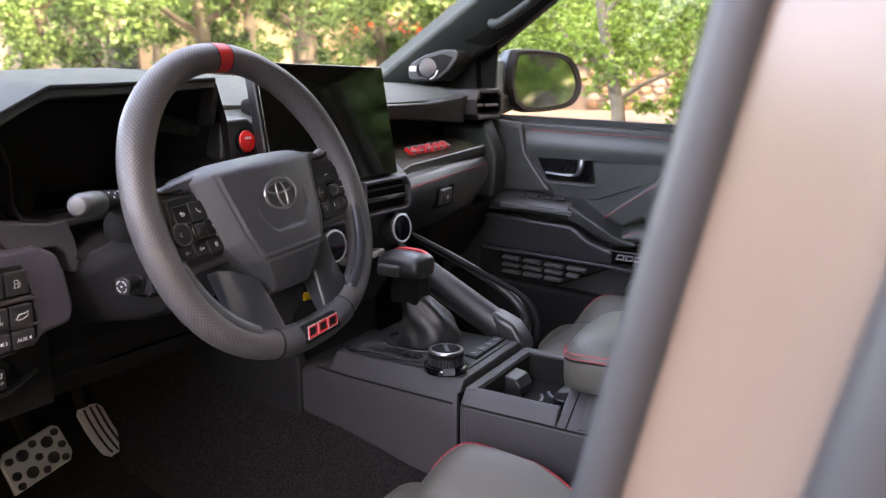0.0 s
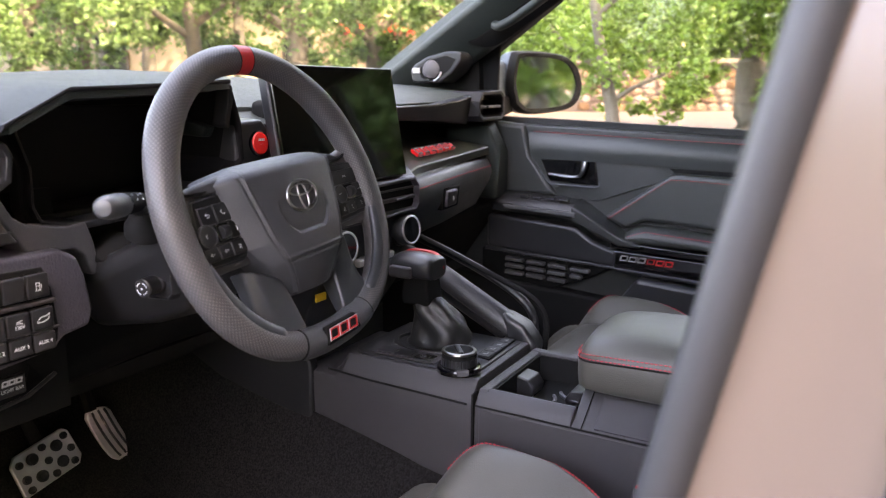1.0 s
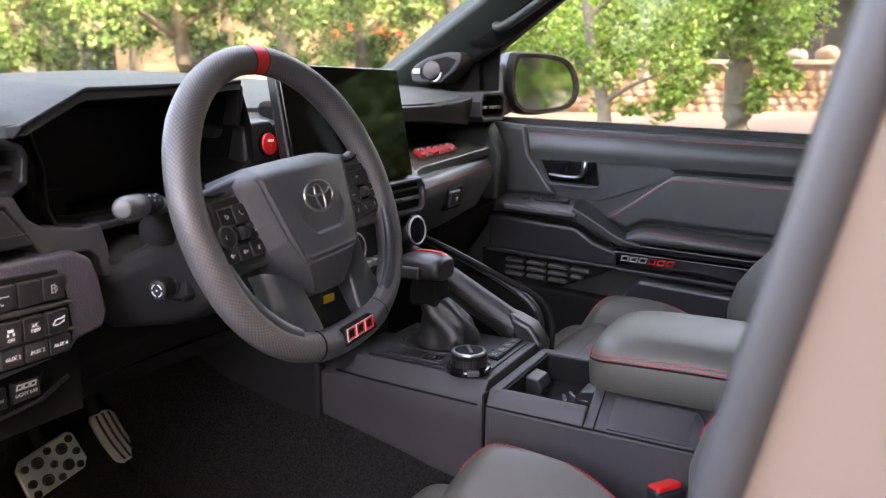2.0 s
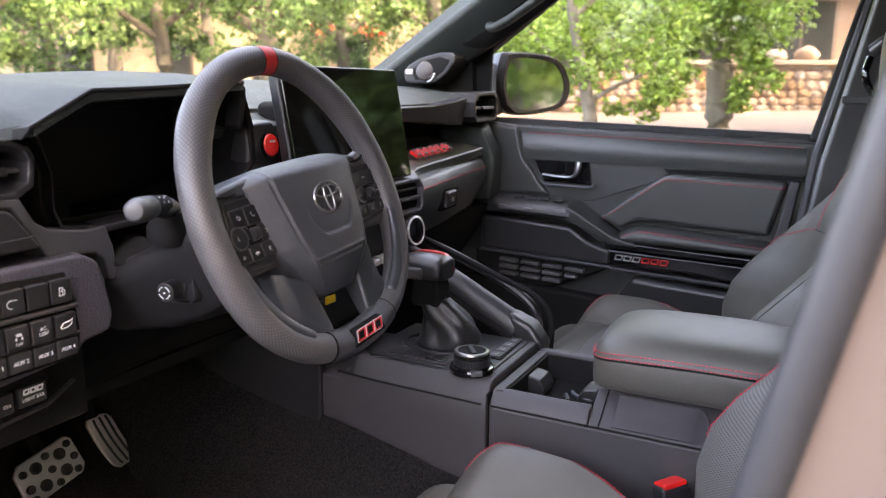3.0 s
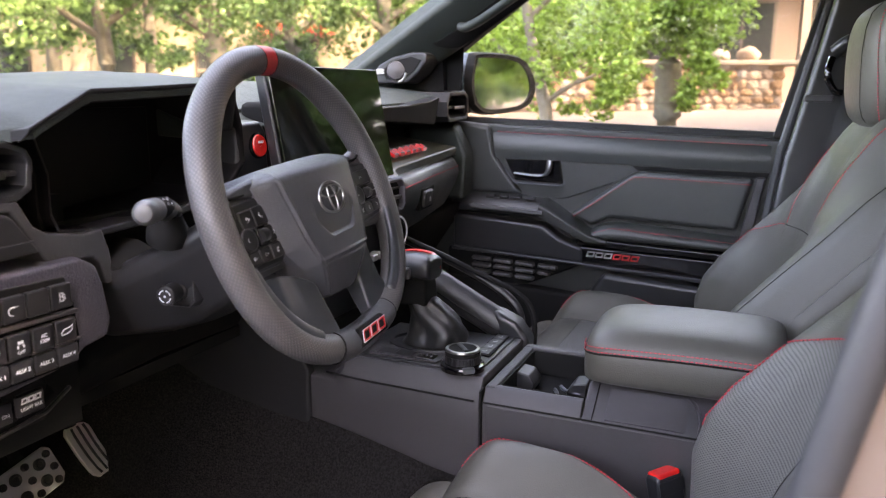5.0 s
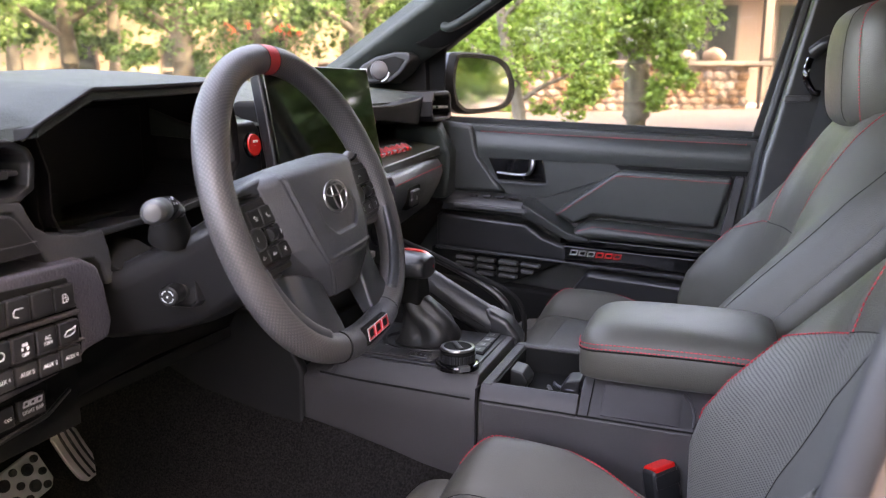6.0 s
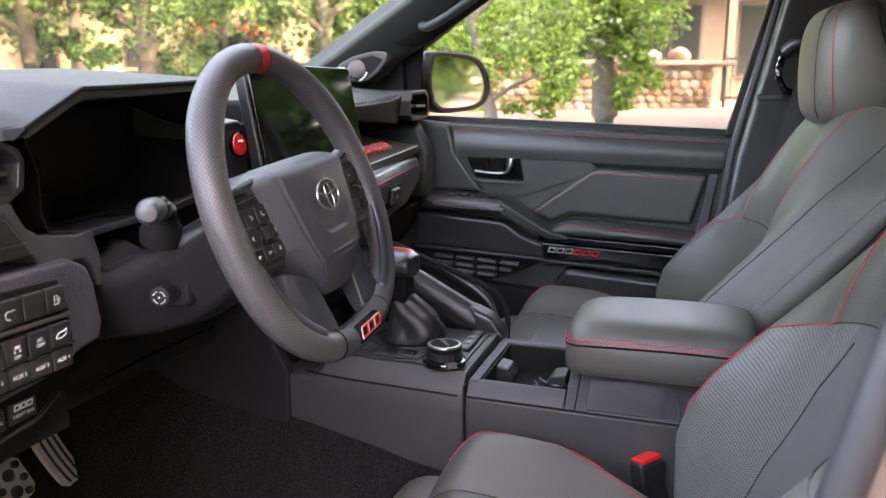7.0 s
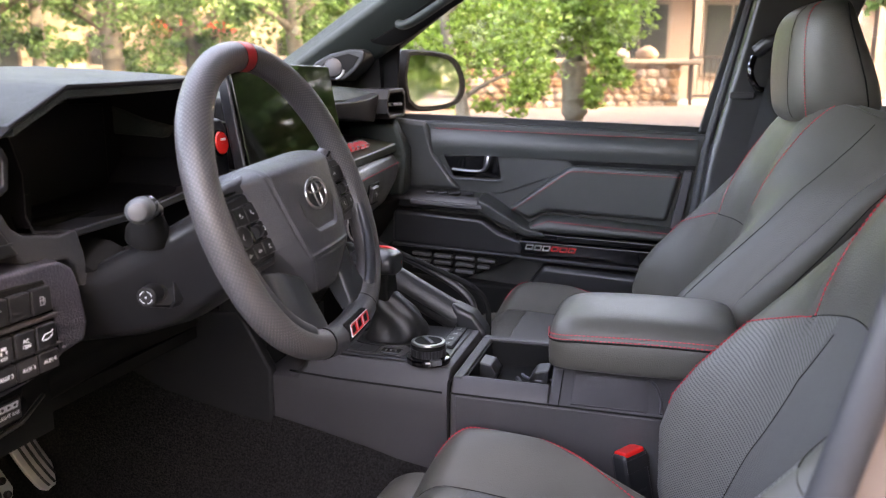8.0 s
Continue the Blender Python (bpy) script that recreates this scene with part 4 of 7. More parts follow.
# centre stack under the screen
stack = part("control_panel", loft([[(0.90, 0.80, 1.335), (1.175, 0.785, 1.325), (1.185, 0.86, 1.325), (0.90, 0.88, 1.335)], [(0.90, 0.77, 1.30), (1.185, 0.768, 1.302), (1.205, 0.86, 1.30), (0.90, 0.88, 1.30)], [(0.90, 0.775, 1.16), (1.19, 0.775, 1.16), (1.20, 0.86, 1.16), (0.90, 0.88, 1.16)], [(0.92, 0.83, 1.06), (1.15, 0.83, 1.06), (1.15, 0.9, 1.06), (0.92, 0.9, 1.06)]]), M["smooth"], dash, bevel=0.005)
for x0, x1 in ((1.035, 1.178), (0.90, 1.025)):
    def vent_outline(m, y, x0=x0, x1=x1):
        return [(x0 + m, y, 1.305 - m), (x1 - 0.016 - 0.4 * m, y, 1.307 - m), (x1 - m, y, 1.291 - 0.4 * m), (x1 - m, y, 1.254 + 0.4 * m), (x1 - 0.012 - 0.4 * m, y, 1.243 + m), (x0 + m, y, 1.243 + m)]

    cv = part("centre_vent", loft([vent_outline(0.0, 0.775), vent_outline(0.0, 0.758), vent_outline(0.002, 0.7555), vent_outline(0.0055, 0.7555), vent_outline(0.0085, 0.763), vent_outline(0.0090, 0.770)], cap=False), M["panel"], stack, "dark chamfered vent bezel", bevel=0.0008)
    part("vent_throat", loft([vent_outline(0.008, 0.766), vent_outline(0.008, 0.772)]), M["deep"], cv)
    part("vent_slat", box(x0 + 0.010, x1 - 0.014, 0.757, 0.766, 1.268, 1.274), M["plastic"], cv, bevel=0.001)
    part("vent_slat", box(x0 + 0.010, x1 - 0.016, 0.760, 0.766, 1.286, 1.289), M["smooth"], cv, bevel=0.0008)
    part("vent_tab", box((x0 + x1) / 2 - 0.012, (x0 + x1) / 2 + 0.018, 0.753, 0.759, 1.269, 1.273), M["grey"], cv, bevel=0.001)
part("warning_label", box(0.898, 0.922, 0.776, 0.779, 1.132, 1.144), M["yellow"], stack, "small yellow warning label")
for x in (1.137, 0.945):
    k = part("climate_knob", revolve([(0.030, 0.0), (0.030, 0.012), (0.0275, 0.014), (0.0275, 0.030), (0.025, 0.034), (0.0, 0.034)], (x, 0.782, 1.211), (-0.1, -1, 0.1), 32), M["smooth"], stack, bevel=0.001)
    part("knob_ring", revolve([(0.0255, 0.033), (0.0262, 0.035), (0.0245, 0.0365), (0.0225, 0.0355), (0.0225, 0.034)], (x, 0.782, 1.211), (-0.1, -1, 0.1), 32), M["steel"], k, "bright metal ring")
    part("knob_face", revolve([(0.0225, 0.033), (0.0225, 0.0346), (0.001, 0.0348)], (x, 0.782, 1.211), (-0.1, -1, 0.1), 32), M["gloss"], k)
for k in range(5):
    part("toggle_switch", box(0.985 + k * 0.022, 1.002 + k * 0.022, 0.755, 0.78, 1.172, 1.184), M["steel"], stack, bevel=0.003)

# ---- touchscreen, set up in front of the pad
ts = thing("touchscreen", (0.98, 0.80, 1.32), "large unlit glossy black touchscreen on the dashboard", "screen")
SC = Matrix.Translation((0.99, 0.787, 1.402)) @ Euler((radians(-10.5), 0, radians(-3))).to_matrix().to_4x4()
part("housing", move(box(-0.150, 0.150, 0.002, 0.022, -0.094, 0.094), SC), M["smooth"], ts, bevel=0.005, segments=3)
part("glass_panel", move(box(-0.148, 0.148, -0.004, 0.003, -0.092, 0.092), SC), M["screen"], ts, "glossy unlit glass", bevel=0.002)
part("stand", box(0.92, 1.06, 0.80, 0.92, 1.30, 1.44), M["deep"], ts, bevel=0.01)


# ---- steering column with its stalk
col = thing("steering_column", (0.64, 0.80, 1.2), "black steering column cover with tilt knob", "steering column")


def shroud(y, w, z1, z0):
    m = (z1 + z0) / 2 - 0.01
    half = [(0.78, m), (1.0, z1 - 0.03), (0.92, z1 - 0.008), (0.5, z1)]
    low = [(0.5, z0 + 0.006), (0.2, z0)]
    return [(0.64 - w * k, y, z) for k, z in half] + [(0.64 + w * k, y, z) for k, z in half[::-1]] + [(0.64 + w * k, y, z) for k, z in low] + [(0.64 - w * k, y, z) for k, z in low[::-1]]


part("shroud", loft([shroud(0.66, 0.068, 1.340, 1.250), shroud(0.69, 0.078, 1.334, 1.222), shroud(0.74, 0.088, 1.306, 1.190), shroud(0.80, 0.098, 1.276, 1.170), shroud(0.88, 0.106, 1.258, 1.155)]), M["smooth"], col, bevel=0.012, segments=3)
part("boot_flap", loft([[(0.545, 0.815, 1.270), (0.590, 0.815, 1.288), (0.59, 0.85, 1.29), (0.54, 0.85, 1.27)], [(0.545, 0.80, 1.262), (0.60, 0.80, 1.276), (0.59, 0.85, 1.27), (0.54, 0.85, 1.25)]]), M["deep"], col, "creased black fabric flap", bevel=0.002)
ax = Vector((-0.985, -0.16, -0.05)).normalized()
root = Vector((0.575, 0.745, 1.2385))
e1 = ax.cross(Vector((0, 0, 1))).normalized()
e2 = e1.cross(ax)
part("knob_plate", loft([[root + ax * h + k * (a * e1 + b * e2) for a, b in ((-0.023, -0.012), (-0.016, -0.019), (0.014, -0.019), (0.022, -0.010), (0.022, 0.014), (0.014, 0.020), (-0.016, 0.020), (-0.023, 0.012))] for h, k in ((-0.01, 1.1), (0.004, 1.0), (0.006, 0.92), (0.003, 0.85))]), M["smooth"], col, bevel=0.001)
kn = part("tilt_knob", revolve([(0.0125, -0.004), (0.0125, 0.006), (0.0110, 0.008), (0.0108, 0.021), (0.0115, 0.023), (0.0112, 0.026), (0.0098, 0.0275), (0.0, 0.0275)], root, ax, 24), M["switch"], col)
fc = root + ax * 0.0277
for k in range(4):
    part("symbol", tube([fc + 0.0068 * (math.cos(a) * e1 + math.sin(a) * e2) for a in (radians(90 * k + 14 + 10.5 * q) for q in range(7))], 0.0006, 6), M["white"], kn)
part("symbol", revolve([(0.0012, 0), (0.0012, 0.0005), (0.0002, 0.0006)], fc, ax, 10), M["white"], kn)

st = thing("turn_stalk", (0.535, 0.72, 1.30), "black turn signal stalk with white symbols", "stalk")
base, ha, hb = Vector((0.557, 0.738, 1.309)), Vector((0.538, 0.722, 1.3385)), Vector((0.452, 0.668, 1.3465))
up = Vector((-0.22, -0.32, 0.9)).normalized()
part("boot", tube([base - up * 0.012, base, base + up * 0.004, base + up * 0.012, base + up * 0.022], [0.0225, 0.0225, 0.0200, 0.0165, 0.0125], 24), M["deep"], st)
part("arm", tube(smooth_path([base + up * 0.012, base + up * 0.026, (0.538, 0.724, 1.333), (0.528, 0.716, 1.3395)], 12), [0.0130] * 4 + [0.0105] * 8, 18), M["switch"], st)
part("head", tube([ha.lerp(hb, t) for t in (-0.06, -0.04, 0.0, 0.15, 0.35, 0.5)], [0.004, 0.0080, 0.0098, 0.0108, 0.0114, 0.0117], 20), M["deep"], st)
part("tip", tube([ha.lerp(hb, t) for t in (0.505, 0.52, 0.7, 0.86, 0.95, 0.99, 1.0)], [0.0112, 0.0120, 0.0124, 0.0122, 0.0110, 0.0080, 0.004], 20), M["satin"], st, "satin grey tip")
way = (hb - ha).normalized()
face_n = Vector((-0.45, -0.72, 0.5))
face_n = (face_n - way * face_n.dot(way)).normalized()
across = way.cross(face_n)
for k, (t, o) in enumerate(((0.12, 0.25), (0.26, 0.0), (0.40, 0.1), (0.18, -0.55), (0.36, -0.5))):
    out = (face_n + across * o).normalized()
    c = ha.lerp(hb, t) + out * lerp(t, [(0.0, 0.0100), (0.15, 0.0110), (0.35, 0.0116), (0.5, 0.0119)])
    side = out.cross(way)
    part("symbol", join(*[tube([c + 0.0006 * q * way + side * 0.0014 * (1 - abs(q) / 4), c + 0.0006 * q * way - side * 0.0014 * (1 - abs(q) / 4)], 0.00022, 4) for q in (-2, 0, 2)]), M["white"], st)

# ---- steering wheel, built flat (x right, y up, z to the driver) and set at its tilt, turned a little to the left
wheel = thing("steering_wheel", (0.641, 0.60, 1.337), "black leather steering wheel with red centre mark", "steering wheel")
WM = Matrix.Translation((0.641, 0.600, 1.337)) @ Euler((radians(70), 0, 0)).to_matrix().to_4x4() @ Matrix.Rotation(radians(4.5), 4, "Z")
RIM_Z = -0.0112                                  # the rim lies behind the airbag's face


def rim_point(a, grow=0.0, z=0.0):
    """The rim's middle line: round above, flattened below."""
    s, c = math.sin(a), math.cos(a)
    ry = 0.1640 if s > 0 else 0.1575
    k = 2.0 if s > 0 else 2.35
    r = (abs(c / 0.1575) ** k + abs(s / ry) ** k) ** (-1 / k)
    return Vector(((r + grow) * c - 0.001, (r + grow) * s + 0.0015, RIM_Z + z))


def rim_section(a, size=1.0):
    """Thicker where the palms and thumbs lie."""
    d = math.degrees(a) % 360
    bulge = sum(h * max(0.0, 1 - abs(d - m) / w) for m, w, h in ((40, 24, 0.0017), (140, 24, 0.0017), (0, 45, 0.0012), (360, 45, 0.0012), (180, 45, 0.0012)))
    return size * (0.0160 + bulge)


def rim_piece(a0, a1, size=1.0, n=60, cap=True):
    angs = [radians(a0 + (a1 - a0) * k / n) for k in range(n + 1)]
    return move(tube([rim_point(a) for a in angs], [rim_section(a, size) for a in angs], 28, flat=0.97, up=(0, 0, 1), cap=cap), WM)


rim = part("rim", rim_piece(90, 360 + 82.8, n=150), M["rim"], wheel)
part("centre_mark", rim_piece(83.0, 89.8, 1.004, 8), M["redleather"], rim, "red leather band")
for a in (82.8, 90.0):
    part("seam", rim_piece(a - 0.2, a + 0.2, 1.010, 2), M["deep"], rim)
# lower bridge carrying the badge
part("bridge", rim_piece(249, 293, 1.07, 24), M["airbag"], rim)
for a in (249, 293):
    part("seam", rim_piece(a - 0.25, a + 0.25, 1.078, 2), M["deep"], rim)
badge = part("badge_plate", move(prism([(-0.031, -0.1640), (0.033, -0.1630), (0.0300, -0.1430), (-0.0285, -0.1430)], "z", -0.002, 0.0068), WM), M["deep"], wheel, "black badge with red outlined bars", bevel=0.003)
for k in range(3):
    x = -0.0272 + 0.0178 * k
    part("badge_letter", move(bar_frame(0.0160, 0.0120, 0.0019, 0.0048, 0.0012), WM @ Matrix.Translation((x, -0.1592, 0.0068))), M["redpaint"], badge, bevel=0.0003)
    part("badge_line", move(bar_frame(0.0168, 0.0128, 0.0006, 0.0051, 0.0009), WM @ Matrix.Translation((x - 0.0004, -0.1596, 0.0068))), M["white"], badge)
# airbag pad: a swelling face with raised middle, side facets and moulded lines
HALF = [(-0.1000, 0.026), (-0.0965, 0.038), (-0.080, 0.050), (-0.060, 0.064), (-0.037, 0.0815), (0.026, 0.0920), (0.036, 0.0945), (0.044, 0.0900), (0.050, 0.076), (0.053, 0.060)]
FOLD = [(-0.100, 0.030), (-0.066, 0.0465), (-0.059, 0.0505), (-0.032, 0.0605), (0.038, 0.0750), (0.053, 0.066)]


def hub_height(x, y):
    """How far the airbag's face stands out."""
    w, c, a = lerp(y, HALF), lerp(y, FOLD), abs(x)
    c = min(c, w * 0.96)
    if a < c:
        z = 0.0105 + 0.0078 * (1 - (a / c) ** 2.2)
    else:
        z = 0.0105 - 0.0185 * ((a - c) / (w - c)) ** 1.15
    z -= 0.034 * max(0.0, (y - 0.030) / 0.023) ** 2.4
    z -= 0.0215 * max(0.0, (-0.061 - y) / 0.039) ** 1.25
    if a < c * 0.98:
        z -= 0.0030 * max(0.0, min(1.0, (-0.030 - y) / 0.04)) ** 1.3
    # moulded fold beside the middle and across its foot
    z += 0.0012 * math.exp(-((a - c + 0.0026) / 0.0013) ** 2) - 0.0016 * math.exp(-((a - c - 0.0005) / 0.0012) ** 2)
    if a < c:
        z += 0.0010 * math.exp(-((y + 0.0585) / 0.0014) ** 2) - 0.0014 * math.exp(-((y + 0.0625) / 0.0014) ** 2)
    # the shallow dish round the emblem, with a firm lower lip
    lipy = -0.0385 + 0.0225 * max(0.0, (a - 0.020) / 0.020) ** 1.6
    inside = max(0.0, min(1.0, (y - lipy) / 0.0035)) * max(0.0, min(1.0, (0.041 - a) / 0.004)) * max(0.0, min(1.0, (0.004 - y) / 0.034))
    return z - 0.0034 * inside


def hub_point(u, v):
    y = -0.100 + 0.153 * v
    x = (2 * u - 1) * lerp(y, HALF)
    return WM @ Vector((x, y, hub_height(x, y)))


WDEPTH = WM.to_3x3() @ Vector((0, 0, -0.030))
hub = part("hub_pad", slab(hub_point, 150, 150, WDEPTH), M["airbag"], wheel, "soft black airbag pad", angle=60)
for s in (-1, 1):
    # the pad's wings over the side spokes
    part("wing", loft([[WM @ Vector((s * x, y, z)) for y, z in ((y1, z1 - 0.02), (y1, z1 - 0.004), (y1 - 0.004, z1), (y0, z1), (y0, z1 - 0.02))] for x, y1, y0, z1 in ((0.060, 0.048, 0.030, -0.008), (0.090, 0.0455, 0.029, -0.009), (0.112, 0.0425, 0.0305, -0.012), (0.128, 0.0395, 0.0320, -0.016))]), M["airbag"], hub, bevel=0.003, segments=3)
# oval bright emblem: one outer and two inner rings
EX, EY = -0.0005, 0.001
em = part("emblem", move(tube([(EX + 0.0245 * math.cos(a), EY + 0.0165 * math.sin(a), hub_height(EX + 0.0245 * math.cos(a), EY + 0.0165 * math.sin(a)) + 0.0004) for a in (2 * math.pi * k / 48 for k in range(48))], 0.0016, 8, closed=True), WM), M["nickel"], hub, "oval bright metal emblem")
part("inner_ring", move(tube([(EX + 0.0200 * math.cos(a), EY + 0.0068 + 0.0060 * math.sin(a), 0.0186) for a in (2 * math.pi * k / 36 for k in range(36))], 0.0011, 8, closed=True), WM), M["nickel"], em)
part("inner_ring", move(tube([(EX + 0.0066 * math.cos(a), EY - 0.0008 + 0.0150 * math.sin(a), 0.0186) for a in (2 * math.pi * k / 36 for k in range(36))], 0.0011, 8, closed=True), WM), M["nickel"], em)


def strokes(lines, x, y, z, size, r=0.00036):
    """A small printed sign of thin strokes, in the wheel's plane."""
    return move(join(*[tube([(x + size * a, y + size * b, z) for a, b in ln], r, 5) for ln in lines]), WM)


SIGN = dict(
    back=[[(-0.5, 0.3), (0.3, 0.3), (0.55, 0.0), (0.3, -0.35), (-0.4, -0.35)], [(-0.2, 0.62), (-0.55, 0.3), (-0.2, 0.0)]],
    phone=[[(-0.45, 0.5), (-0.5, 0.1), (-0.1, -0.35), (0.4, -0.55)], [(-0.45, 0.5), (-0.2, 0.45)], [(0.4, -0.55), (0.5, -0.25)]],
    left=[[(0.2, 0.5), (-0.25, 0.0), (0.2, -0.5)]],
    right=[[(-0.2, 0.5), (0.25, 0.0), (-0.2, -0.5)]],
    quiet=[[(-0.6, 0.0), (-0.15, 0.4), (-0.15, -0.4), (-0.6, 0.0)], [(0.2, 0.0), (0.6, 0.0)]],
    loud=[[(-0.6, 0.0), (-0.15, 0.4), (-0.15, -0.4), (-0.6, 0.0)], [(0.2, 0.0), (0.7, 0.0)], [(0.45, 0.25), (0.45, -0.25)]],
    voice=[[(-0.3, 0.4), (0.0, 0.1), (-0.3, -0.5)], [(0.2, 0.5), (0.45, 0.1)], [(0.1, -0.2), (0.4, -0.5)]],
    lane=[[(-0.6, -0.3), (-0.3, 0.3)], [(0.6, -0.3), (0.3, 0.3)], [(-0.15, -0.1), (0.15, 0.2)]],
    bar=[[(-0.7, 0.0), (0.7, 0.0)]],
)
# side spokes and their switch pads: outline of the pad, then its keys (x0, x1, y0, y1, sign)
PADS = {
    -1: ([(-0.129, 0.0265), (-0.086, 0.0280), (-0.0745, -0.0340), (-0.084, -0.0420), (-0.136, -0.0405), (-0.1405, -0.030), (-0.1345, 0.0)],
         [(-0.1275, -0.1075, -0.0005, 0.0185, "back"), (-0.1065, -0.0865, -0.0005, 0.0190, "phone"),
          (-0.0945, -0.0770, -0.0190, -0.0020, "right"), (-0.1370, -0.1190, -0.0360, -0.0215, "quiet"), (-0.1180, -0.1010, -0.0360, -0.0215, "loud"), (-0.1000, -0.0800, -0.0365, -0.0210, "voice")], (-0.126, -0.0100, "left"), -0.1045),
    1: ([(0.090, 0.0280), (0.140, 0.0260), (0.1520, 0.0), (0.1560, -0.028), (0.148, -0.0395), (0.090, -0.0420), (0.082, -0.034)],
        [(0.0915, 0.1390, 0.0010, 0.0185, "lane"), (0.1260, 0.1490, -0.0190, -0.0010, "bar"), (0.0870, 0.1020, -0.0365, -0.0215, "voice"), (0.1030, 0.1200, -0.0360, -0.0215, "left"), (0.1210, 0.1440, -0.0350, -0.0210, "right")], (0.098, -0.0100, "bar"), 0.1165),
}
for s, (outline, keys, (rx, ry, rsign), sx) in PADS.items():
    spoke = part("spoke", loft([[WM @ Vector((s * x, y, z)) for y, z in ((y1, z0), (y1, z1 - 0.004), (y1 - 0.006, z1), (y0 + 0.006, z1), (y0, z1 - 0.004), (y0, z0))] for x, y1, y0, z0, z1 in ((0.070, 0.036, -0.050, -0.040, -0.016), (0.11, 0.036, -0.050, -0.036, -0.0155), (0.142, 0.046, -0.052, -0.028, -0.0125), (0.156, 0.064, -0.066, -0.020, -0.010))]), M["rim"], wheel, bevel=0.004, segments=3)
    part("pad_frame", move(prism([(0.5 * (outline[0][0] + outline[3][0]) + 1.07 * (x - 0.5 * (outline[0][0] + outline[3][0])), -0.007 + 1.08 * (y + 0.007)) for x, y in outline], "z", -0.024, -0.0122), WM), M["grey"], spoke, "satin dark surround", bevel=0.004, segments=3)
    pad = part("switch_pad", move(prism(outline, "z", -0.020, -0.0098), WM), M["switch"], spoke, "black thumb switch pad", bevel=0.0022, segments=3)
    for x0, x1, y0, y1, sign in keys:
        key = part("switch_button", move(box(x0, x1, y0, y1, -0.013, -0.0072), WM), M["switch"], pad, bevel=0.0016)
        part("symbol", strokes(SIGN[sign], (x0 + x1) / 2, (y0 + y1) / 2, -0.0071, 0.0046 if sign != "bar" else 0.0040), M["white"], key, smooth=False)
    rocker = part("rocker", move(revolve([(0.0115, -0.004), (0.0115, 0.0025), (0.0100, 0.0038), (0.0085, 0.0034), (0.0, 0.0030)], (rx, ry, -0.0098), (0, 0, 1), 28), WM), M["switch"], pad, "round rocker key")
    part("rocker_ring", move(tube([(rx + 0.0113 * math.cos(a), ry + 0.0113 * math.sin(a), -0.0068) for a in (2 * math.pi * k / 28 for k in range(28))], 0.0006, 6, closed=True), WM), M["satin"], rocker)
    part("symbol", strokes(SIGN[rsign], rx - 0.002, ry, -0.0066, 0.0042), M["white"], rocker, smooth=False)
    part("roller_bezel", move(box(sx - 0.0078, sx + 0.0078, -0.0195, -0.0010, -0.013, -0.0066), WM), M["gloss"], pad, bevel=0.0014)
    part("roller", move(revolve([(0.0060, -0.0048), (0.0066, -0.003), (0.0066, 0.003), (0.0060, 0.0048)], (sx, -0.0102, -0.0062), (1, 0, 0), 22), WM), M["smooth"], pad, "ribbed roller")
    part("spoke_top", move(tube(smooth_path([(s * 0.088, 0.0335, -0.0120), (s * 0.125, 0.0330, -0.0125), (s * 0.145, 0.0420, -0.0110)], 14), 0.0016, 6), WM), M["deep"], spoke)
    # lower spokes in satin black, thick, with a chamfered outer flank
    part("lower_spoke", loft([[WM @ Vector((s * x, y, z)) for x, y, z in ring] for ring in (
        [(0.044, -0.078, -0.040), (0.044, -0.078, -0.0120), (0.056, -0.072, -0.0085), (0.082, -0.058, -0.0110), (0.090, -0.054, -0.020), (0.090, -0.054, -0.040)],
        [(0.040, -0.100, -0.036), (0.040, -0.100, -0.0120), (0.050, -0.097, -0.0085), (0.078, -0.087, -0.0100), (0.090, -0.082, -0.020), (0.090, -0.082, -0.036)],
        [(0.036, -0.126, -0.030), (0.036, -0.126, -0.0110), (0.046, -0.124, -0.0075), (0.078, -0.112, -0.0090), (0.092, -0.108, -0.018), (0.092, -0.108, -0.030)],
        [(0.034, -0.148, -0.024), (0.034, -0.148, -0.0100), (0.046, -0.147, -0.0065), (0.086, -0.136, -0.0075), (0.100, -0.128, -0.014), (0.100, -0.128, -0.024)])]), M["grey"], wheel, "satin dark lower spoke", bevel=0.0035, segments=3)
    # smooth lining along the inside of the lower rim
    fin = [(s * (abs(q.x) - d), q.y + 0.35 * d, z) for q, d, z in ((rim_point(radians(-14)), 0.006, -0.0045), (rim_point(radians(-26)), 0.008, -0.0035), (rim_point(radians(-36)), 0.009, -0.003), (rim_point(radians(-46)), 0.010, -0.003), (rim_point(radians(-56)), 0.010, -0.004))]
    part("rim_fin", move(tube(smooth_path(fin, 40), [0.003] + [0.0085] * 38 + [0.006], 14, flat=0.8), WM), M["grey"], wheel, "smooth dark inner lining")
    part("fin_seam", move(tube(smooth_path([(x + s * 0.0068, y - 0.002, z + 0.0028) for x, y, z in fin], 40), 0.0011, 6), WM), M["deep"], wheel)
part("hub_boss", move(loft([[(-0.06, 0.03, -0.03), (0.06, 0.03, -0.03), (0.05, -0.07, -0.03), (-0.05, -0.07, -0.03)], [(-0.05, 0.03, -0.09), (0.05, 0.03, -0.09), (0.04, -0.05, -0.09), (-0.04, -0.05, -0.09)]]), WM), M["deep"], wheel, bevel=0.01)

# ---- centre console
con = thing("centre_console", (MID, 0.45, 0.88), "black centre console with cup holders and switches", "centre console")


def ring_x(y, pts):
    return [(x, y, z) for x, z in pts]


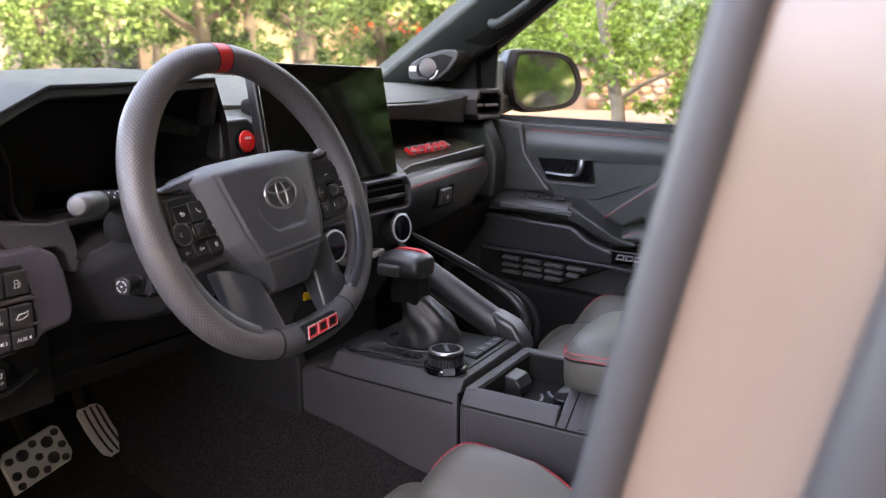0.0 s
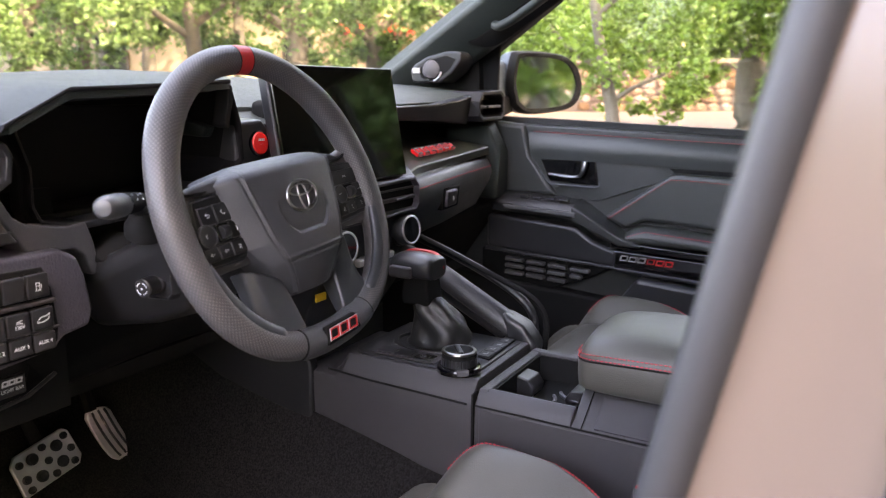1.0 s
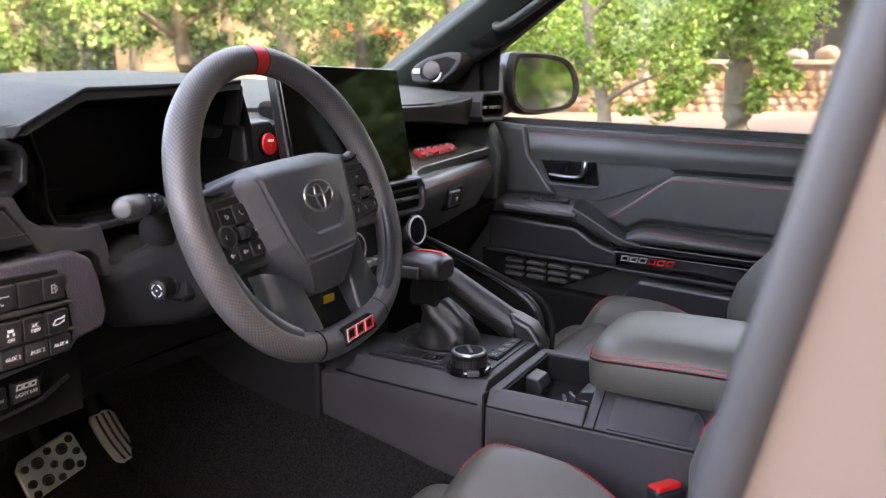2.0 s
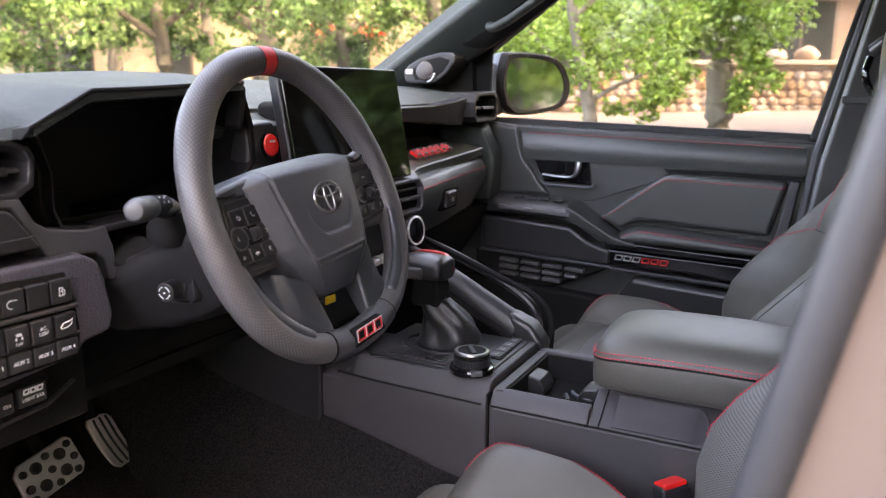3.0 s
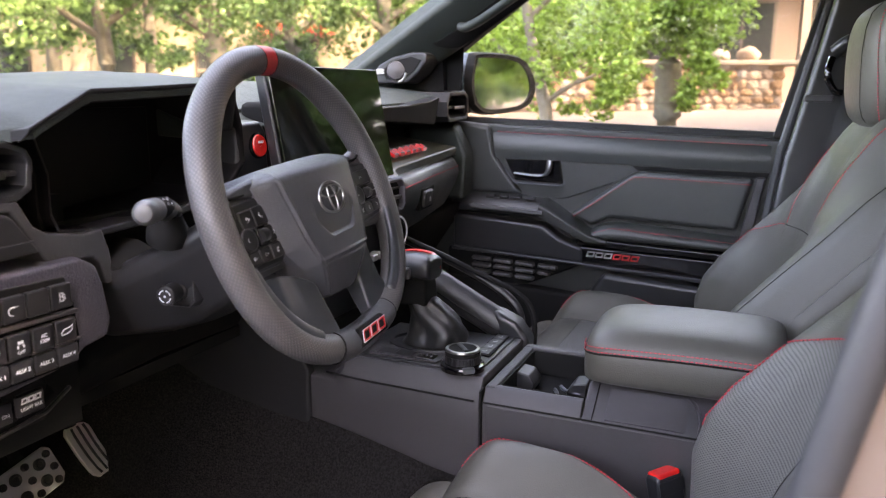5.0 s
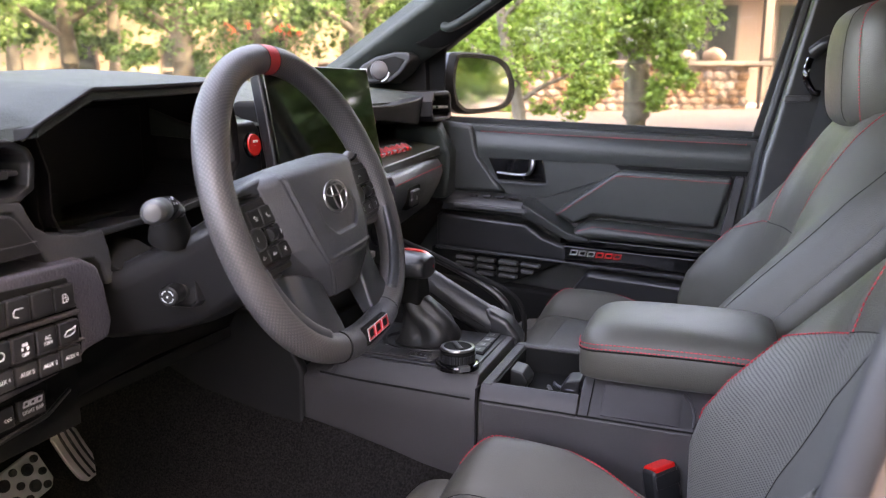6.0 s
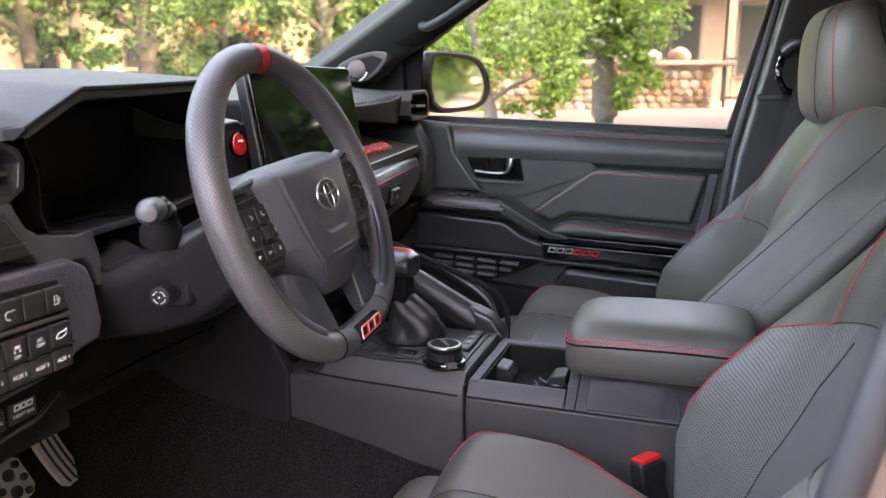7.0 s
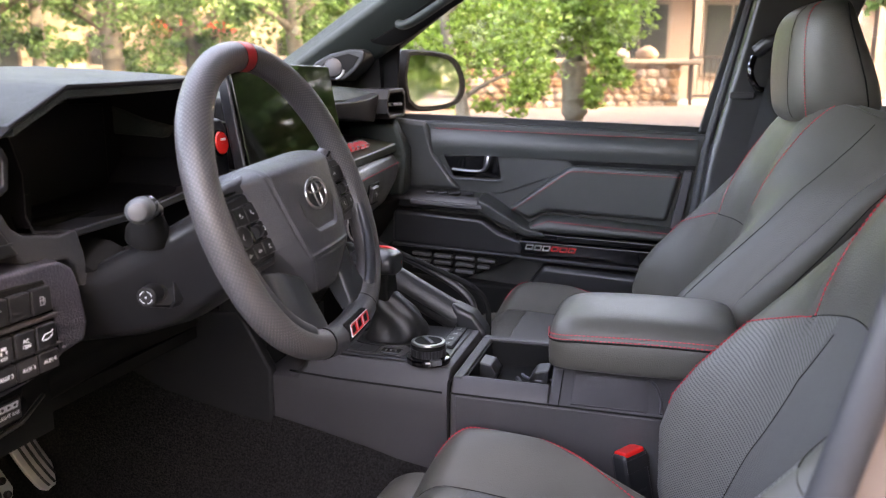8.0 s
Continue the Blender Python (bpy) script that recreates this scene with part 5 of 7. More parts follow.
part("front_body", loft([ring_x(y, [(0.918, 0.84), (0.915, 0.98), (0.915, 1.010), (0.921, 1.012 + 0.4 * d), (0.936, 1.014 + d), (1.125, 1.016 + d), (1.142, 1.012), (1.145, 0.84)]) for y, d in ((0.83, 0.0), (0.768, 0.001), (0.757, 0.010), (0.744, 0.031), (0.62, 0.031), (0.512, 0.030))]), M["plastic"], con, bevel=0.0025, segments=3)
part("front_cheek", prism([(0.80, 0.90), (1.10, 0.93), (1.10, 1.10), (0.85, 1.11), (0.80, 1.02)], "x", 0.907, 0.93), M["matt"], con, bevel=0.006)
part("seam_strip", tube([(0.9148, 0.77, 1.0205), (0.9142, 0.70, 1.0165), (0.9142, 0.52, 1.0125)], 0.0016, 6), M["deep"], con)
deck = part("deck", prism([(0.941, 0.725), (0.955, 0.742), (1.10, 0.742), (1.120, 0.73), (1.120, 0.524), (0.941, 0.524)], "z", 1.042, 1.0485), M["smooth"], con, bevel=0.002)
part("deck_panel", prism([(0.948, 0.712), (0.995, 0.722), (0.995, 0.600), (0.972, 0.590), (0.948, 0.596)], "z", 1.0485, 1.0510), M["plastic"], deck, bevel=0.0008)
for k in range(2):
    part("deck_switch", box(0.952, 0.978, 0.640 + k * 0.031, 0.669 + k * 0.031, 1.0508, 1.0525), M["switch"], deck, bevel=0.001)
part("gear_display", box(0.954, 0.976, 0.603, 0.634, 1.0508, 1.0522), M["gloss"], deck, "small gloss gear display", bevel=0.0008)
for k in range(3):
    part("deck_symbol", box(0.962, 0.967, 0.609 + k * 0.008, 0.6115 + k * 0.008, 1.0522, 1.0526), M["silver"], deck)
for k in range(4):
    part("deck_symbol", box(0.992, 0.9945, 0.640 + k * 0.016, 0.645 + k * 0.016, 1.0509, 1.0514), M["silver"], deck)
strip = part("button_strip", prism([(1.006, 0.529), (1.116, 0.533), (1.116, 0.556), (1.012, 0.556)], "z", 1.048, 1.0508), M["deep"], deck, bevel=0.0008)
for k in range(4):
    btn = part("deck_button", box(1.0125 + 0.0258 * k, 1.0375 + 0.0258 * k, 0.5335, 0.5535, 1.0500, 1.0522), M["switch"], strip, bevel=0.001)
    part("symbol", join(box(1.021 + 0.0258 * k, 1.029 + 0.0258 * k, 0.5405, 0.5420, 1.0521, 1.0525), box(1.021 + 0.0258 * k, 1.0235 + 0.0258 * k, 0.542, 0.547, 1.0521, 1.0525)), M["silver"], btn)
DIAL = (0.953, 0.553, 1.046)
part("dial_base", revolve([(0.0335, 0.0), (0.0340, 0.006), (0.0325, 0.0085), (0.027, 0.0095), (0.0, 0.0095)], DIAL, (0, 0, 1), 40), M["gloss"], deck)
part("dial_pointer", move(box(-0.009, 0.009, -0.0352, -0.026, 0.002, 0.011), pose(*DIAL, 0, 0, -52)), M["satin"], deck, bevel=0.002)
dial = part("mode_dial", revolve([(0.0262, 0.009), (0.0262, 0.0225), (0.0255, 0.024), (0.0265, 0.025), (0.0265, 0.029), (0.024, 0.031), (0.0, 0.031)], DIAL, (0, 0, 1), 40), M["deep"], deck, "ribbed drive mode dial", bevel=0.0006)
for k in range(30):
    a = 2 * math.pi * k / 30
    part("rib", move(box(-0.0020, 0.0020, 0.0255, 0.0276, 0.011, 0.0225), pose(*DIAL, 0, 0, math.degrees(a))), M["smooth"], dial)
part("dial_ring", revolve([(0.0262, 0.0285), (0.0268, 0.0300), (0.0255, 0.0322), (0.0215, 0.0326), (0.0215, 0.031)], DIAL, (0, 0, 1), 40), M["nickel"], dial, "bright metal ring")
part("dial_cap", revolve([(0.0215, 0.030), (0.0215, 0.0318), (0.001, 0.0320)], DIAL, (0, 0, 1), 32), M["deep"], dial)
part("dial_grip", move(box(-0.019, 0.019, -0.0035, 0.0035, 0.031, 0.0345), pose(*DIAL, 0, 0, 38)), M["switch"], dial, bevel=0.0015)

# rear part: cup holders, lid base, side pocket
part("rear_body", loft([ring_x(y, [(0.918, 0.80), (0.915, 0.99), (0.915, 1.012), (0.928, 1.030), (0.94, 1.0345), (0.945, 0.985), (1.12, 0.985), (1.122, 1.0345), (1.14, 1.0345), (1.145, 1.00), (1.145, 0.80)]) for y in (0.508, 0.362)]), M["plastic"], con, bevel=0.003)
part("cup_front", box(0.93, 1.135, 0.492, 0.5085, 0.97, 1.0335), M["plastic"], con, bevel=0.003)
# black sheets that darken the inside of the cup well
part("cup_liner", join(box(0.949, 1.117, 0.364, 0.4915, 0.9855, 0.9905), box(0.9445, 0.949, 0.364, 0.4915, 0.986, 1.0305), box(1.117, 1.1205, 0.364, 0.4915, 0.986, 1.0305), box(0.949, 1.117, 0.4885, 0.4918, 0.9906, 1.0300)), M["deep"], con)
part("cup_floor", box(0.92, 1.14, 0.36, 0.50, 0.93, 0.945), M["deep"], con)
for k, (x, y) in enumerate(((1.0, 0.455), (1.055, 0.405))):
    cup = part("cup_holder", revolve([(0.040, -0.02), (0.042, 0.02), (0.039, 0.02), (0.037, -0.018)], (x, y, 0.968), (0, 0, 1), 28), M["smooth"], con)
for x, y, turn in ((1.045, 0.480, 0), (1.035, 0.388, 180)):
    # a sprung wedge that steadies the cup
    part("cup_finger", move(prism([(0.012, 0.006), (-0.010, 0.002), (-0.020, -0.012), (-0.016, -0.026), (0.012, -0.030)], "x", -0.022, 0.022), pose(x, y, 1.020, 0, 0, turn)), M["switch"], con, bevel=0.003)
part("cup_rim", tube([(1.0 + 0.036 * math.cos(a), 0.455 + 0.036 * math.sin(a), 1.006) for a in (radians(110 + 8 * k) for k in range(26))], 0.0030, 8), M["grey"], con, "grey cup ring")
part("cup_rim", tube([(1.045 + 0.030 * math.cos(a), 0.392 + 0.030 * math.sin(a), 1.008) for a in (radians(110 + 8 * k) for k in range(26))], 0.0030, 8), M["grey"], con, "grey cup ring")
part("bin_body", loft([ring_x(y, [(0.918, 0.80), (0.915, 0.99), (0.915, 1.013), (0.940, 1.030), (0.968, 1.049), (0.968, 1.062), (1.12, 1.062), (1.145, 1.03), (1.145, 0.80)]) for y in (0.363, 0.348, 0.22, 0.05)]), M["plastic"], con, bevel=0.004)


def slope_at(y, t, out=0.0):
    """A place on the sloping shoulder of the console, t from its lower edge up."""
    return Vector((0.9150 + 0.053 * t - 0.57 * out, y, 1.0135 + 0.0355 * t + 0.82 * out))


part("pocket_panel", loft([[slope_at(y, t, o) for t, o in ((0.05, -0.002), (0.05, h), (0.80, h), (0.84, h + 0.0012), (0.90, h + 0.0012), (0.94, -0.002))] for y, h in ((0.330, 0.0022), (0.326, 0.0026), (0.240, 0.0026), (0.228, 0.0012), (0.222, -0.001))]), M["plastic"], con, "shallow moulded side panel", bevel=0.0008)
part("pocket_lip", tube(smooth_path([slope_at(0.222, 0.90, 0.001), slope_at(0.212, 0.70, 0.001), slope_at(0.206, 0.35, 0.001), slope_at(0.206, 0.06, 0.001)], 20), 0.0022, 8), M["plastic"], con)
part("panel_seam", tube([slope_at(0.347, t, 0.0006) for t in (0.0, 0.35, 0.7, 1.0)], 0.0009, 6), M["deep"], con)
part("seam_strip", tube([(0.9142, 0.505, 1.0135), (0.9142, 0.20, 1.0120)], 0.0014, 6), M["deep"], con)
part("joint", box(0.9125, 0.93, 0.5082, 0.5112, 0.84, 1.03), M["deep"], con)
part("lower_side", prism([(0.50, 0.80), (0.05, 0.80), (0.05, 1.008), (0.50, 1.010)], "x", 0.9138, 0.92), M["plastic"], con, bevel=0.002)

# a curved rail on the passenger's side of the console
part("side_rail", tube(smooth_path([(1.245, 0.84, 1.190), (1.245, 0.72, 1.150), (1.245, 0.62, 1.108), (1.245, 0.565, 1.070), (1.24, 0.55, 1.03), (1.22, 0.545, 0.99)], 24), 0.008, 10), M["smooth"], con)
part("side_rail", tube(smooth_path([(1.22, 0.84, 1.205), (1.22, 0.70, 1.155), (1.22, 0.585, 1.112), (1.22, 0.568, 1.106), (1.22, 0.535, 1.085), (1.22, 0.520, 1.050), (1.20, 0.515, 1.00)], 24), 0.005, 10), M["deep"], con)

# arm rest lid


def arm_outline(y, w0, w1, z1):
    return [(w0 + 0.016, y, 1.052), (w0 + 0.004, y, 1.060), (w0, y, 1.078), (w0 - 0.001, y, 1.100), (w0 + 0.005, y, z1 - 0.022), (w0 + 0.018, y, z1 - 0.008), (w0 + 0.040, y, z1 - 0.001), (w0 + 0.085, y, z1 + 0.002), (w1 - 0.06, y, z1 + 0.002), (w1 - 0.028, y, z1 - 0.002), (w1 - 0.008, y, z1 - 0.014), (w1, y, 1.09), (w1 - 0.01, y, 1.055)]


arm = part("armrest_lid", loft([arm_outline(0.372, 0.960, 1.115, 1.112), arm_outline(0.366, 0.948, 1.128, 1.124), arm_outline(0.350, 0.937, 1.138, 1.132), arm_outline(0.32, 0.934, 1.142, 1.137), arm_outline(0.22, 0.935, 1.143, 1.139), arm_outline(0.13, 0.938, 1.143, 1.137), arm_outline(0.112, 0.942, 1.140, 1.130), arm_outline(0.106, 0.955, 1.13, 1.115)]), M["leather"], con, "padded leather lid", sub=2)
for h in (0.0, 0.0065):
    part("stitching", stitches(smooth_path([(0.985, 0.3735, 1.101 + h), (0.955, 0.368, 1.102 + h), (0.9375, 0.350, 1.105 + h), (0.9322 + h * 0.1, 0.32, 1.1075 + h), (0.9330 + h * 0.1, 0.22, 1.110 + h), (0.9360 + h * 0.1, 0.13, 1.109 + h), (0.9415, 0.110, 1.108 + h)], 70), r=0.0011), M["red"], arm, "red thread seam")
part("welt", tube(smooth_path([(0.985, 0.3725, 1.098), (0.955, 0.367, 1.099), (0.937, 0.349, 1.102), (0.9325, 0.32, 1.1045), (0.9335, 0.22, 1.107), (0.9365, 0.13, 1.106), (0.942, 0.110, 1.105)], 40), 0.0013, 6), M["deep"], arm)

# knee bar between console and dash
bar = thing("console_grab_bar", (1.15, 0.6, 1.03), "black leather-wrapped bar from console to dashboard", "grab bar")
part("wrap", tube(smooth_path([(1.150, 0.80, 1.165), (1.150, 0.72, 1.138), (1.150, 0.62, 1.088), (1.150, 0.555, 1.055)], 30), [0.0235] * 29 + [0.022], 16, flat=1.12), M["hide"], bar)
part("wrap_seam", tube(smooth_path([(1.1275, 0.80, 1.160), (1.1275, 0.72, 1.133), (1.1275, 0.62, 1.083), (1.1280, 0.565, 1.056)], 30), 0.0013, 6), M["deep"], bar)
part("end_cap", loft([[(1.128, 0.57, 1.09), (1.172, 0.57, 1.09), (1.172, 0.555, 1.03), (1.128, 0.555, 1.03)], [(1.126, 0.528, 1.072), (1.174, 0.528, 1.072), (1.174, 0.53, 1.01), (1.126, 0.53, 1.01)], [(1.128, 0.502, 1.04), (1.172, 0.502, 1.04), (1.172, 0.51, 0.99), (1.128, 0.51, 0.99)]]), M["smooth"], bar, bevel=0.010, segments=3)

# ---- shifter
sh = thing("gear_shifter", (1.03, 0.64, 1.05), "black shift lever with red band and leather boot", "gear lever")


def boot_ring(z, rx, ry, cx, cy, f):
    """One turn of the gathered boot, with f deep pleats."""
    out = []
    for k in range(72):
        a = 2 * math.pi * k / 72
        w = 1 + f * (0.9 * abs(math.sin(2.5 * a + z * 34)) - 0.5 + 0.45 * math.sin(4 * a - z * 55 + 1))
        out.append((cx + rx * w * math.cos(a), cy + ry * w * math.sin(a), z + 0.05 * f * math.sin(3 * a + 2) * max(0.0, 1.14 - z)))
    return out


part("boot", loft([boot_ring(*r) for r in ((1.047, 0.036, 0.050, 1.034, 0.645, 0.0), (1.052, 0.040, 0.054, 1.036, 0.638, 0.06), (1.062, 0.042, 0.050, 1.039, 0.632, 0.14), (1.076, 0.040, 0.045, 1.039, 0.630, 0.24), (1.090, 0.037, 0.040, 1.036, 0.633, 0.26), (1.104, 0.033, 0.035, 1.032, 0.640, 0.22), (1.118, 0.028, 0.030, 1.028, 0.648, 0.14), (1.134, 0.022, 0.025, 1.024, 0.656, 0.0))]), M["hide"], sh, sub=1)
part("boot_frame", loft([[(1.034 + (0.049 + d) * math.cos(a), 0.645 + (0.066 + d) * math.sin(a), z) for a in (2 * math.pi * k / 32 for k in range(32))] for d, z in ((0.004, 1.0475), (0.003, 1.053), (-0.004, 1.053), (-0.005, 1.0475))], cap=False), M["smooth"], sh)
part("collar", loft([[(1.022 + s * a, 0.660 + s * b, z) for a, b in ((-0.024, -0.026), (0.024, -0.026), (0.024, 0.026), (-0.024, 0.026))] for z, s in ((1.118, 0.9), (1.130, 1.0), (1.150, 0.95), (1.170, 0.85))]), M["deep"], sh, bevel=0.006)
KX, KY, KZ = 1.010, 0.662, 1.184
knob = part("knob", loft([[(KX + x, KY + y, KZ + z) for x, z in ((-w, -0.017), (-w * 1.08, -0.004), (-w, 0.010), (-w * 0.72, h), (0.0, h + 0.002), (w * 0.72, h), (w, 0.010), (w * 1.08, -0.004), (w, -0.017), (0.0, -0.019))] for y, w, h in ((-0.041, 0.020, 0.008), (-0.039, 0.027, 0.014), (-0.028, 0.0315, 0.0195), (0.0, 0.033, 0.021), (0.026, 0.0315, 0.0195), (0.035, 0.027, 0.014), (0.037, 0.020, 0.008))]), M["smooth"], sh, sub=2)
BAND = smooth_path([(0, 0.030, 0.0165), (0, 0.018, 0.0212), (0, -0.006, 0.0222), (0, -0.027, 0.0195), (0, -0.037, 0.0110), (0, -0.0405, 0.0), (0, -0.0405, -0.010)], 30)
part("band", loft([[(KX + 0.012 + d, KY + p.y, KZ + p.z + 0.0012 - abs(d) * 0.06) for d in (-0.0055, 0.0, 0.0055)] + [(KX + 0.012 + d, KY + p.y + 0.003, KZ + p.z - 0.004) for d in (0.0055, 0.0, -0.0055)] for p in BAND]), M["redpaint"], knob, "red band")
part("release_button", move(box(-0.010, 0.008, -0.020, 0.020, -0.011, 0.008), pose(KX - 0.030, KY + 0.008, KZ - 0.004)), M["plastic"], knob, bevel=0.004, segments=3)

# ---- pedals
bp = thing("brake_pedal", (0.67, 1.15, 0.80), "steel brake pedal with rubber studs", "pedal")
BM_ = Matrix.Translation((0.675, 1.158, 0.866)) @ Euler((radians(-22), radians(-9), radians(4))).to_matrix().to_4x4()
part("plate", move(prism([(-0.058, -0.034), (0.045, -0.034), (0.055, -0.022), (0.053, 0.026), (0.044, 0.034), (-0.044, 0.034), (-0.056, 0.022)], "y", -0.004, 0.004), BM_), M["steel"], bp, bevel=0.003)
for x, z, r in ((-0.022, 0.016, 0.0095), (0.0, 0.0, 0.006), (0.022, 0.014, 0.0095), (-0.02, -0.016, 0.0095), (0.02, -0.014, 0.0095), (-0.044, 0.018, 0.006), (0.042, -0.002, 0.006), (-0.044, -0.008, 0.007), (0.0, 0.024, 0.006), (0.002, -0.025, 0.006), (0.040, 0.022, 0.006), (0.038, -0.024, 0.006), (-0.044, -0.026, 0.006)):
    part("stud", move(revolve([(r, 0.0), (r, 0.006), (r * 0.8, 0.008), (r * 0.5, 0.006), (0.0005, 0.006)], (x, -0.002, z), (0, -1, 0), 14), BM_), M["rubber"], bp)
part("pedal_arm", tube([(0.675, 1.165, 0.87), (0.67, 1.21, 0.95), (0.66, 1.22, 1.10)], 0.012, 8, flat=0.5), M["deep"], bp)
gp = thing("throttle_pedal", (0.80, 1.17, 0.80), "steel throttle pedal with black ribs", "pedal")


def pedal_face(u, v):
    w = 0.050 * (1 - 0.35 * max(0.0, (v - 0.86) / 0.14) ** 2 - 0.25 * max(0.0, (0.10 - v) / 0.10) ** 2)
    return (0.806 + 0.030 * v + w * (u - 0.5) - 0.006 * math.sin(v * math.pi), 1.172 + 0.02 * v * v - 0.02 * v + 0.035 * (1 - v), 0.894 - 0.094 * v + 0.003 * math.sin(u * math.pi))


part("plate", slab(pedal_face, 8, 12, (0, 0.008, -0.002)), M["steel"], gp, bevel=0.002)
for k in range(3):
    u = 0.24 + 0.26 * k
    part("rib", tube([Vector(pedal_face(u, 0.04 + 0.9 * j / 10)) + Vector((0, -0.001, 0.001)) for j in range(11)], 0.0022, 6), M["rubber"], gp)
part("pedal_arm", tube([(0.79, 1.20, 0.90), (0.785, 1.23, 1.0), (0.78, 1.24, 1.1)], 0.010, 8), M["deep"], gp)


# ---- seats
VALLEY = [(0.88, 0.175), (1.0, 0.135), (1.12, 0.100), (1.22, 0.079), (1.29, 0.064), (1.35, 0.043), (1.39, 0.023), (1.42, -0.004), (1.445, -0.035)]
SEAM = [(0.88, 0.190), (1.0, 0.160), (1.12, 0.128), (1.20, 0.106), (1.25, 0.094), (1.30, 0.074), (1.34, 0.053), (1.39, 0.024), (1.43, -0.004), (1.445, -0.020)]
CREST = [(0.88, 0.235), (0.95, 0.248), (1.03, 0.250), (1.08, 0.236), (1.12, 0.210), (1.17, 0.166), (1.24, 0.102), (1.30, 0.050), (1.35, 0.008), (1.40, -0.032), (1.445, -0.070)]
NODES = np.array([-0.01, 0.0, 0.055, 0.105, 0.150, 0.190, 0.220, 0.240])


def seat(cx, inboard, y_back, y_off, lift, slope, sporty, label):
    """A sport seat; inboard is +1 where the console lies towards +x; slope turns the backrest a little."""
    s = thing("car_seat", (cx, 0.3 + y_off, 0.75), label, "car seat", "front seats")
    ZB, ZT = 0.90, 1.440
    deep = 1.0 if sporty else 0.6

    def width(z):
        return lerp(z, [(0.88, 0.236), (1.0, 0.242), (1.15, 0.242), (1.25, 0.236), (1.33, 0.226), (1.39, 0.212), (1.42, 0.198), (1.445, 0.178)])

    def face(x, z, out=0.0):
        """The front of the backrest: x metres across from its middle."""
        w = width(z)
        a = min(abs(x) / w * 0.240, 0.240)
        v, e, c = lerp(z, VALLEY), lerp(z, SEAM), lerp(z, CREST)
        k = np.array([v, v, v + 0.22 * (e - v), e, e + 0.52 * (c - e), c, c - 0.022, c - 0.075])
        i = min(int(np.searchsorted(NODES, a, side="right")) - 1, len(NODES) - 2)
        t = (a - NODES[i]) / (NODES[i + 1] - NODES[i])
        p0, p1, p2, p3 = k[max(i - 1, 0)], k[i], k[i + 1], k[min(i + 2, len(k) - 1)]
        y = 0.5 * (2 * p1 + (p2 - p0) * t + (2 * p0 - 5 * p1 + 4 * p2 - p3) * t * t + (3 * p1 - p0 - 3 * p2 + p3) * t ** 3)
        y -= 0.0035 * math.exp(-((a - 0.105) / 0.004) ** 2) * min(1.0, max(0.0, (z - 1.18) / 0.03))
        zd = z - 0.045 * max(0.0, (a - 0.11) / 0.13) ** 1.5 * min(1.0, max(0.0, (z - 1.30) / 0.14))
        return Vector((cx + x, float(y) + y_back + out + slope * x, zd))

    def zs(x):
        """The cross seam, level in the middle and falling over the bolsters."""
        a = abs(x)
        return 1.214 - 0.8 * max(0.0, a - 0.115) ** 1.25 + (0.026 * max(0.0, 1 - (a / 0.115) ** 2) if sporty else 0.0)

    def border(z):
        """Where the insert meets the bolster."""
        return lerp(z, [(0.90, 0.128), (1.05, 0.112), (1.15, 0.090), (1.214, 0.062)])

    def zone(name, e0, e1, low, mat, nu, nv, lab=""):
        def f(u, v):
            z = ZB + (1.214 - ZB) * v if low else 1.214 + (ZT - 1.214) * v
            x = e0(z) + (e1(z) - e0(z)) * u
            gap = 0.0 if not sporty and x * inboard > 0.09 else 0.0005
            z0, z1 = (ZB, zs(x) - gap) if low else (zs(x) + gap, ZT)
            return face(x, z0 + (z1 - z0) * v)
        mid = 1.06 if low else 1.33
        return part(name, slab(f, nu, nv, (0, -0.05, -0.01), (1.25 * abs(e1(mid) - e0(mid)), 0.36 if low else 0.25)), mat, s, lab)

    zone("back_insert", lambda z: -border(z), border, True, M["knit"] if sporty else M["leather"], 26, 34, "fine ribbed lower back panel" if sporty else "smooth lower back panel")
    zone("back_panel", lambda z: -0.105, lambda z: 0.105, False, M["leather"], 24, 26, "smooth upper back panel")
    for k in (-1, 1):
        zone("bolster_face", lambda z, k=k: k * border(z), lambda z, k=k: k * 0.192 / 0.24 * width(z), True, M["perf"] if sporty else M["leather"], 22, 34, "perforated leather bolster" if sporty else "smooth leather bolster")
        zone("bolster_edge", lambda z, k=k: k * 0.192 / 0.24 * width(z), lambda z, k=k: k * width(z), True, M["leather"], 12, 34)
        zone("shoulder", lambda z, k=k: k * 0.105, lambda z, k=k: k * width(z), False, M["leather"], 26, 26)
        # side wall of the backrest

        def side(u, v, k=k):
            z = ZB + (ZT - 0.005 - ZB) * v
            p = face(k * width(z), z)
            d = deep * lerp(z, [(0.9, 0.19), (1.2, 0.13), (1.44, 0.055)])
            return p + Vector((-k * 0.03 * u * u + k * 0.012 * math.sin(u * math.pi), -d * u, -0.05 * u * lerp(z, [(0.9, 1), (1.47, 0.3)])))
        part("side_wall", slab(side, 10, 34, (-k * 0.012, 0, 0)), M["leather"], s)
        part("welt", tube([Vector(side(0.42, v / 30)) + Vector((k * 0.002, 0, 0)) for v in range(1, 30)], 0.0008, 6), M["deep"], s)
        low = 1.225 if sporty else 1.0
        part("welt", tube([face(k * 0.205 / 0.24 * width(z), z, 0.0006) for z in (low + (1.43 - low) * j / 30 for j in range(31))], 0.0006, 6), M["deep"], s)
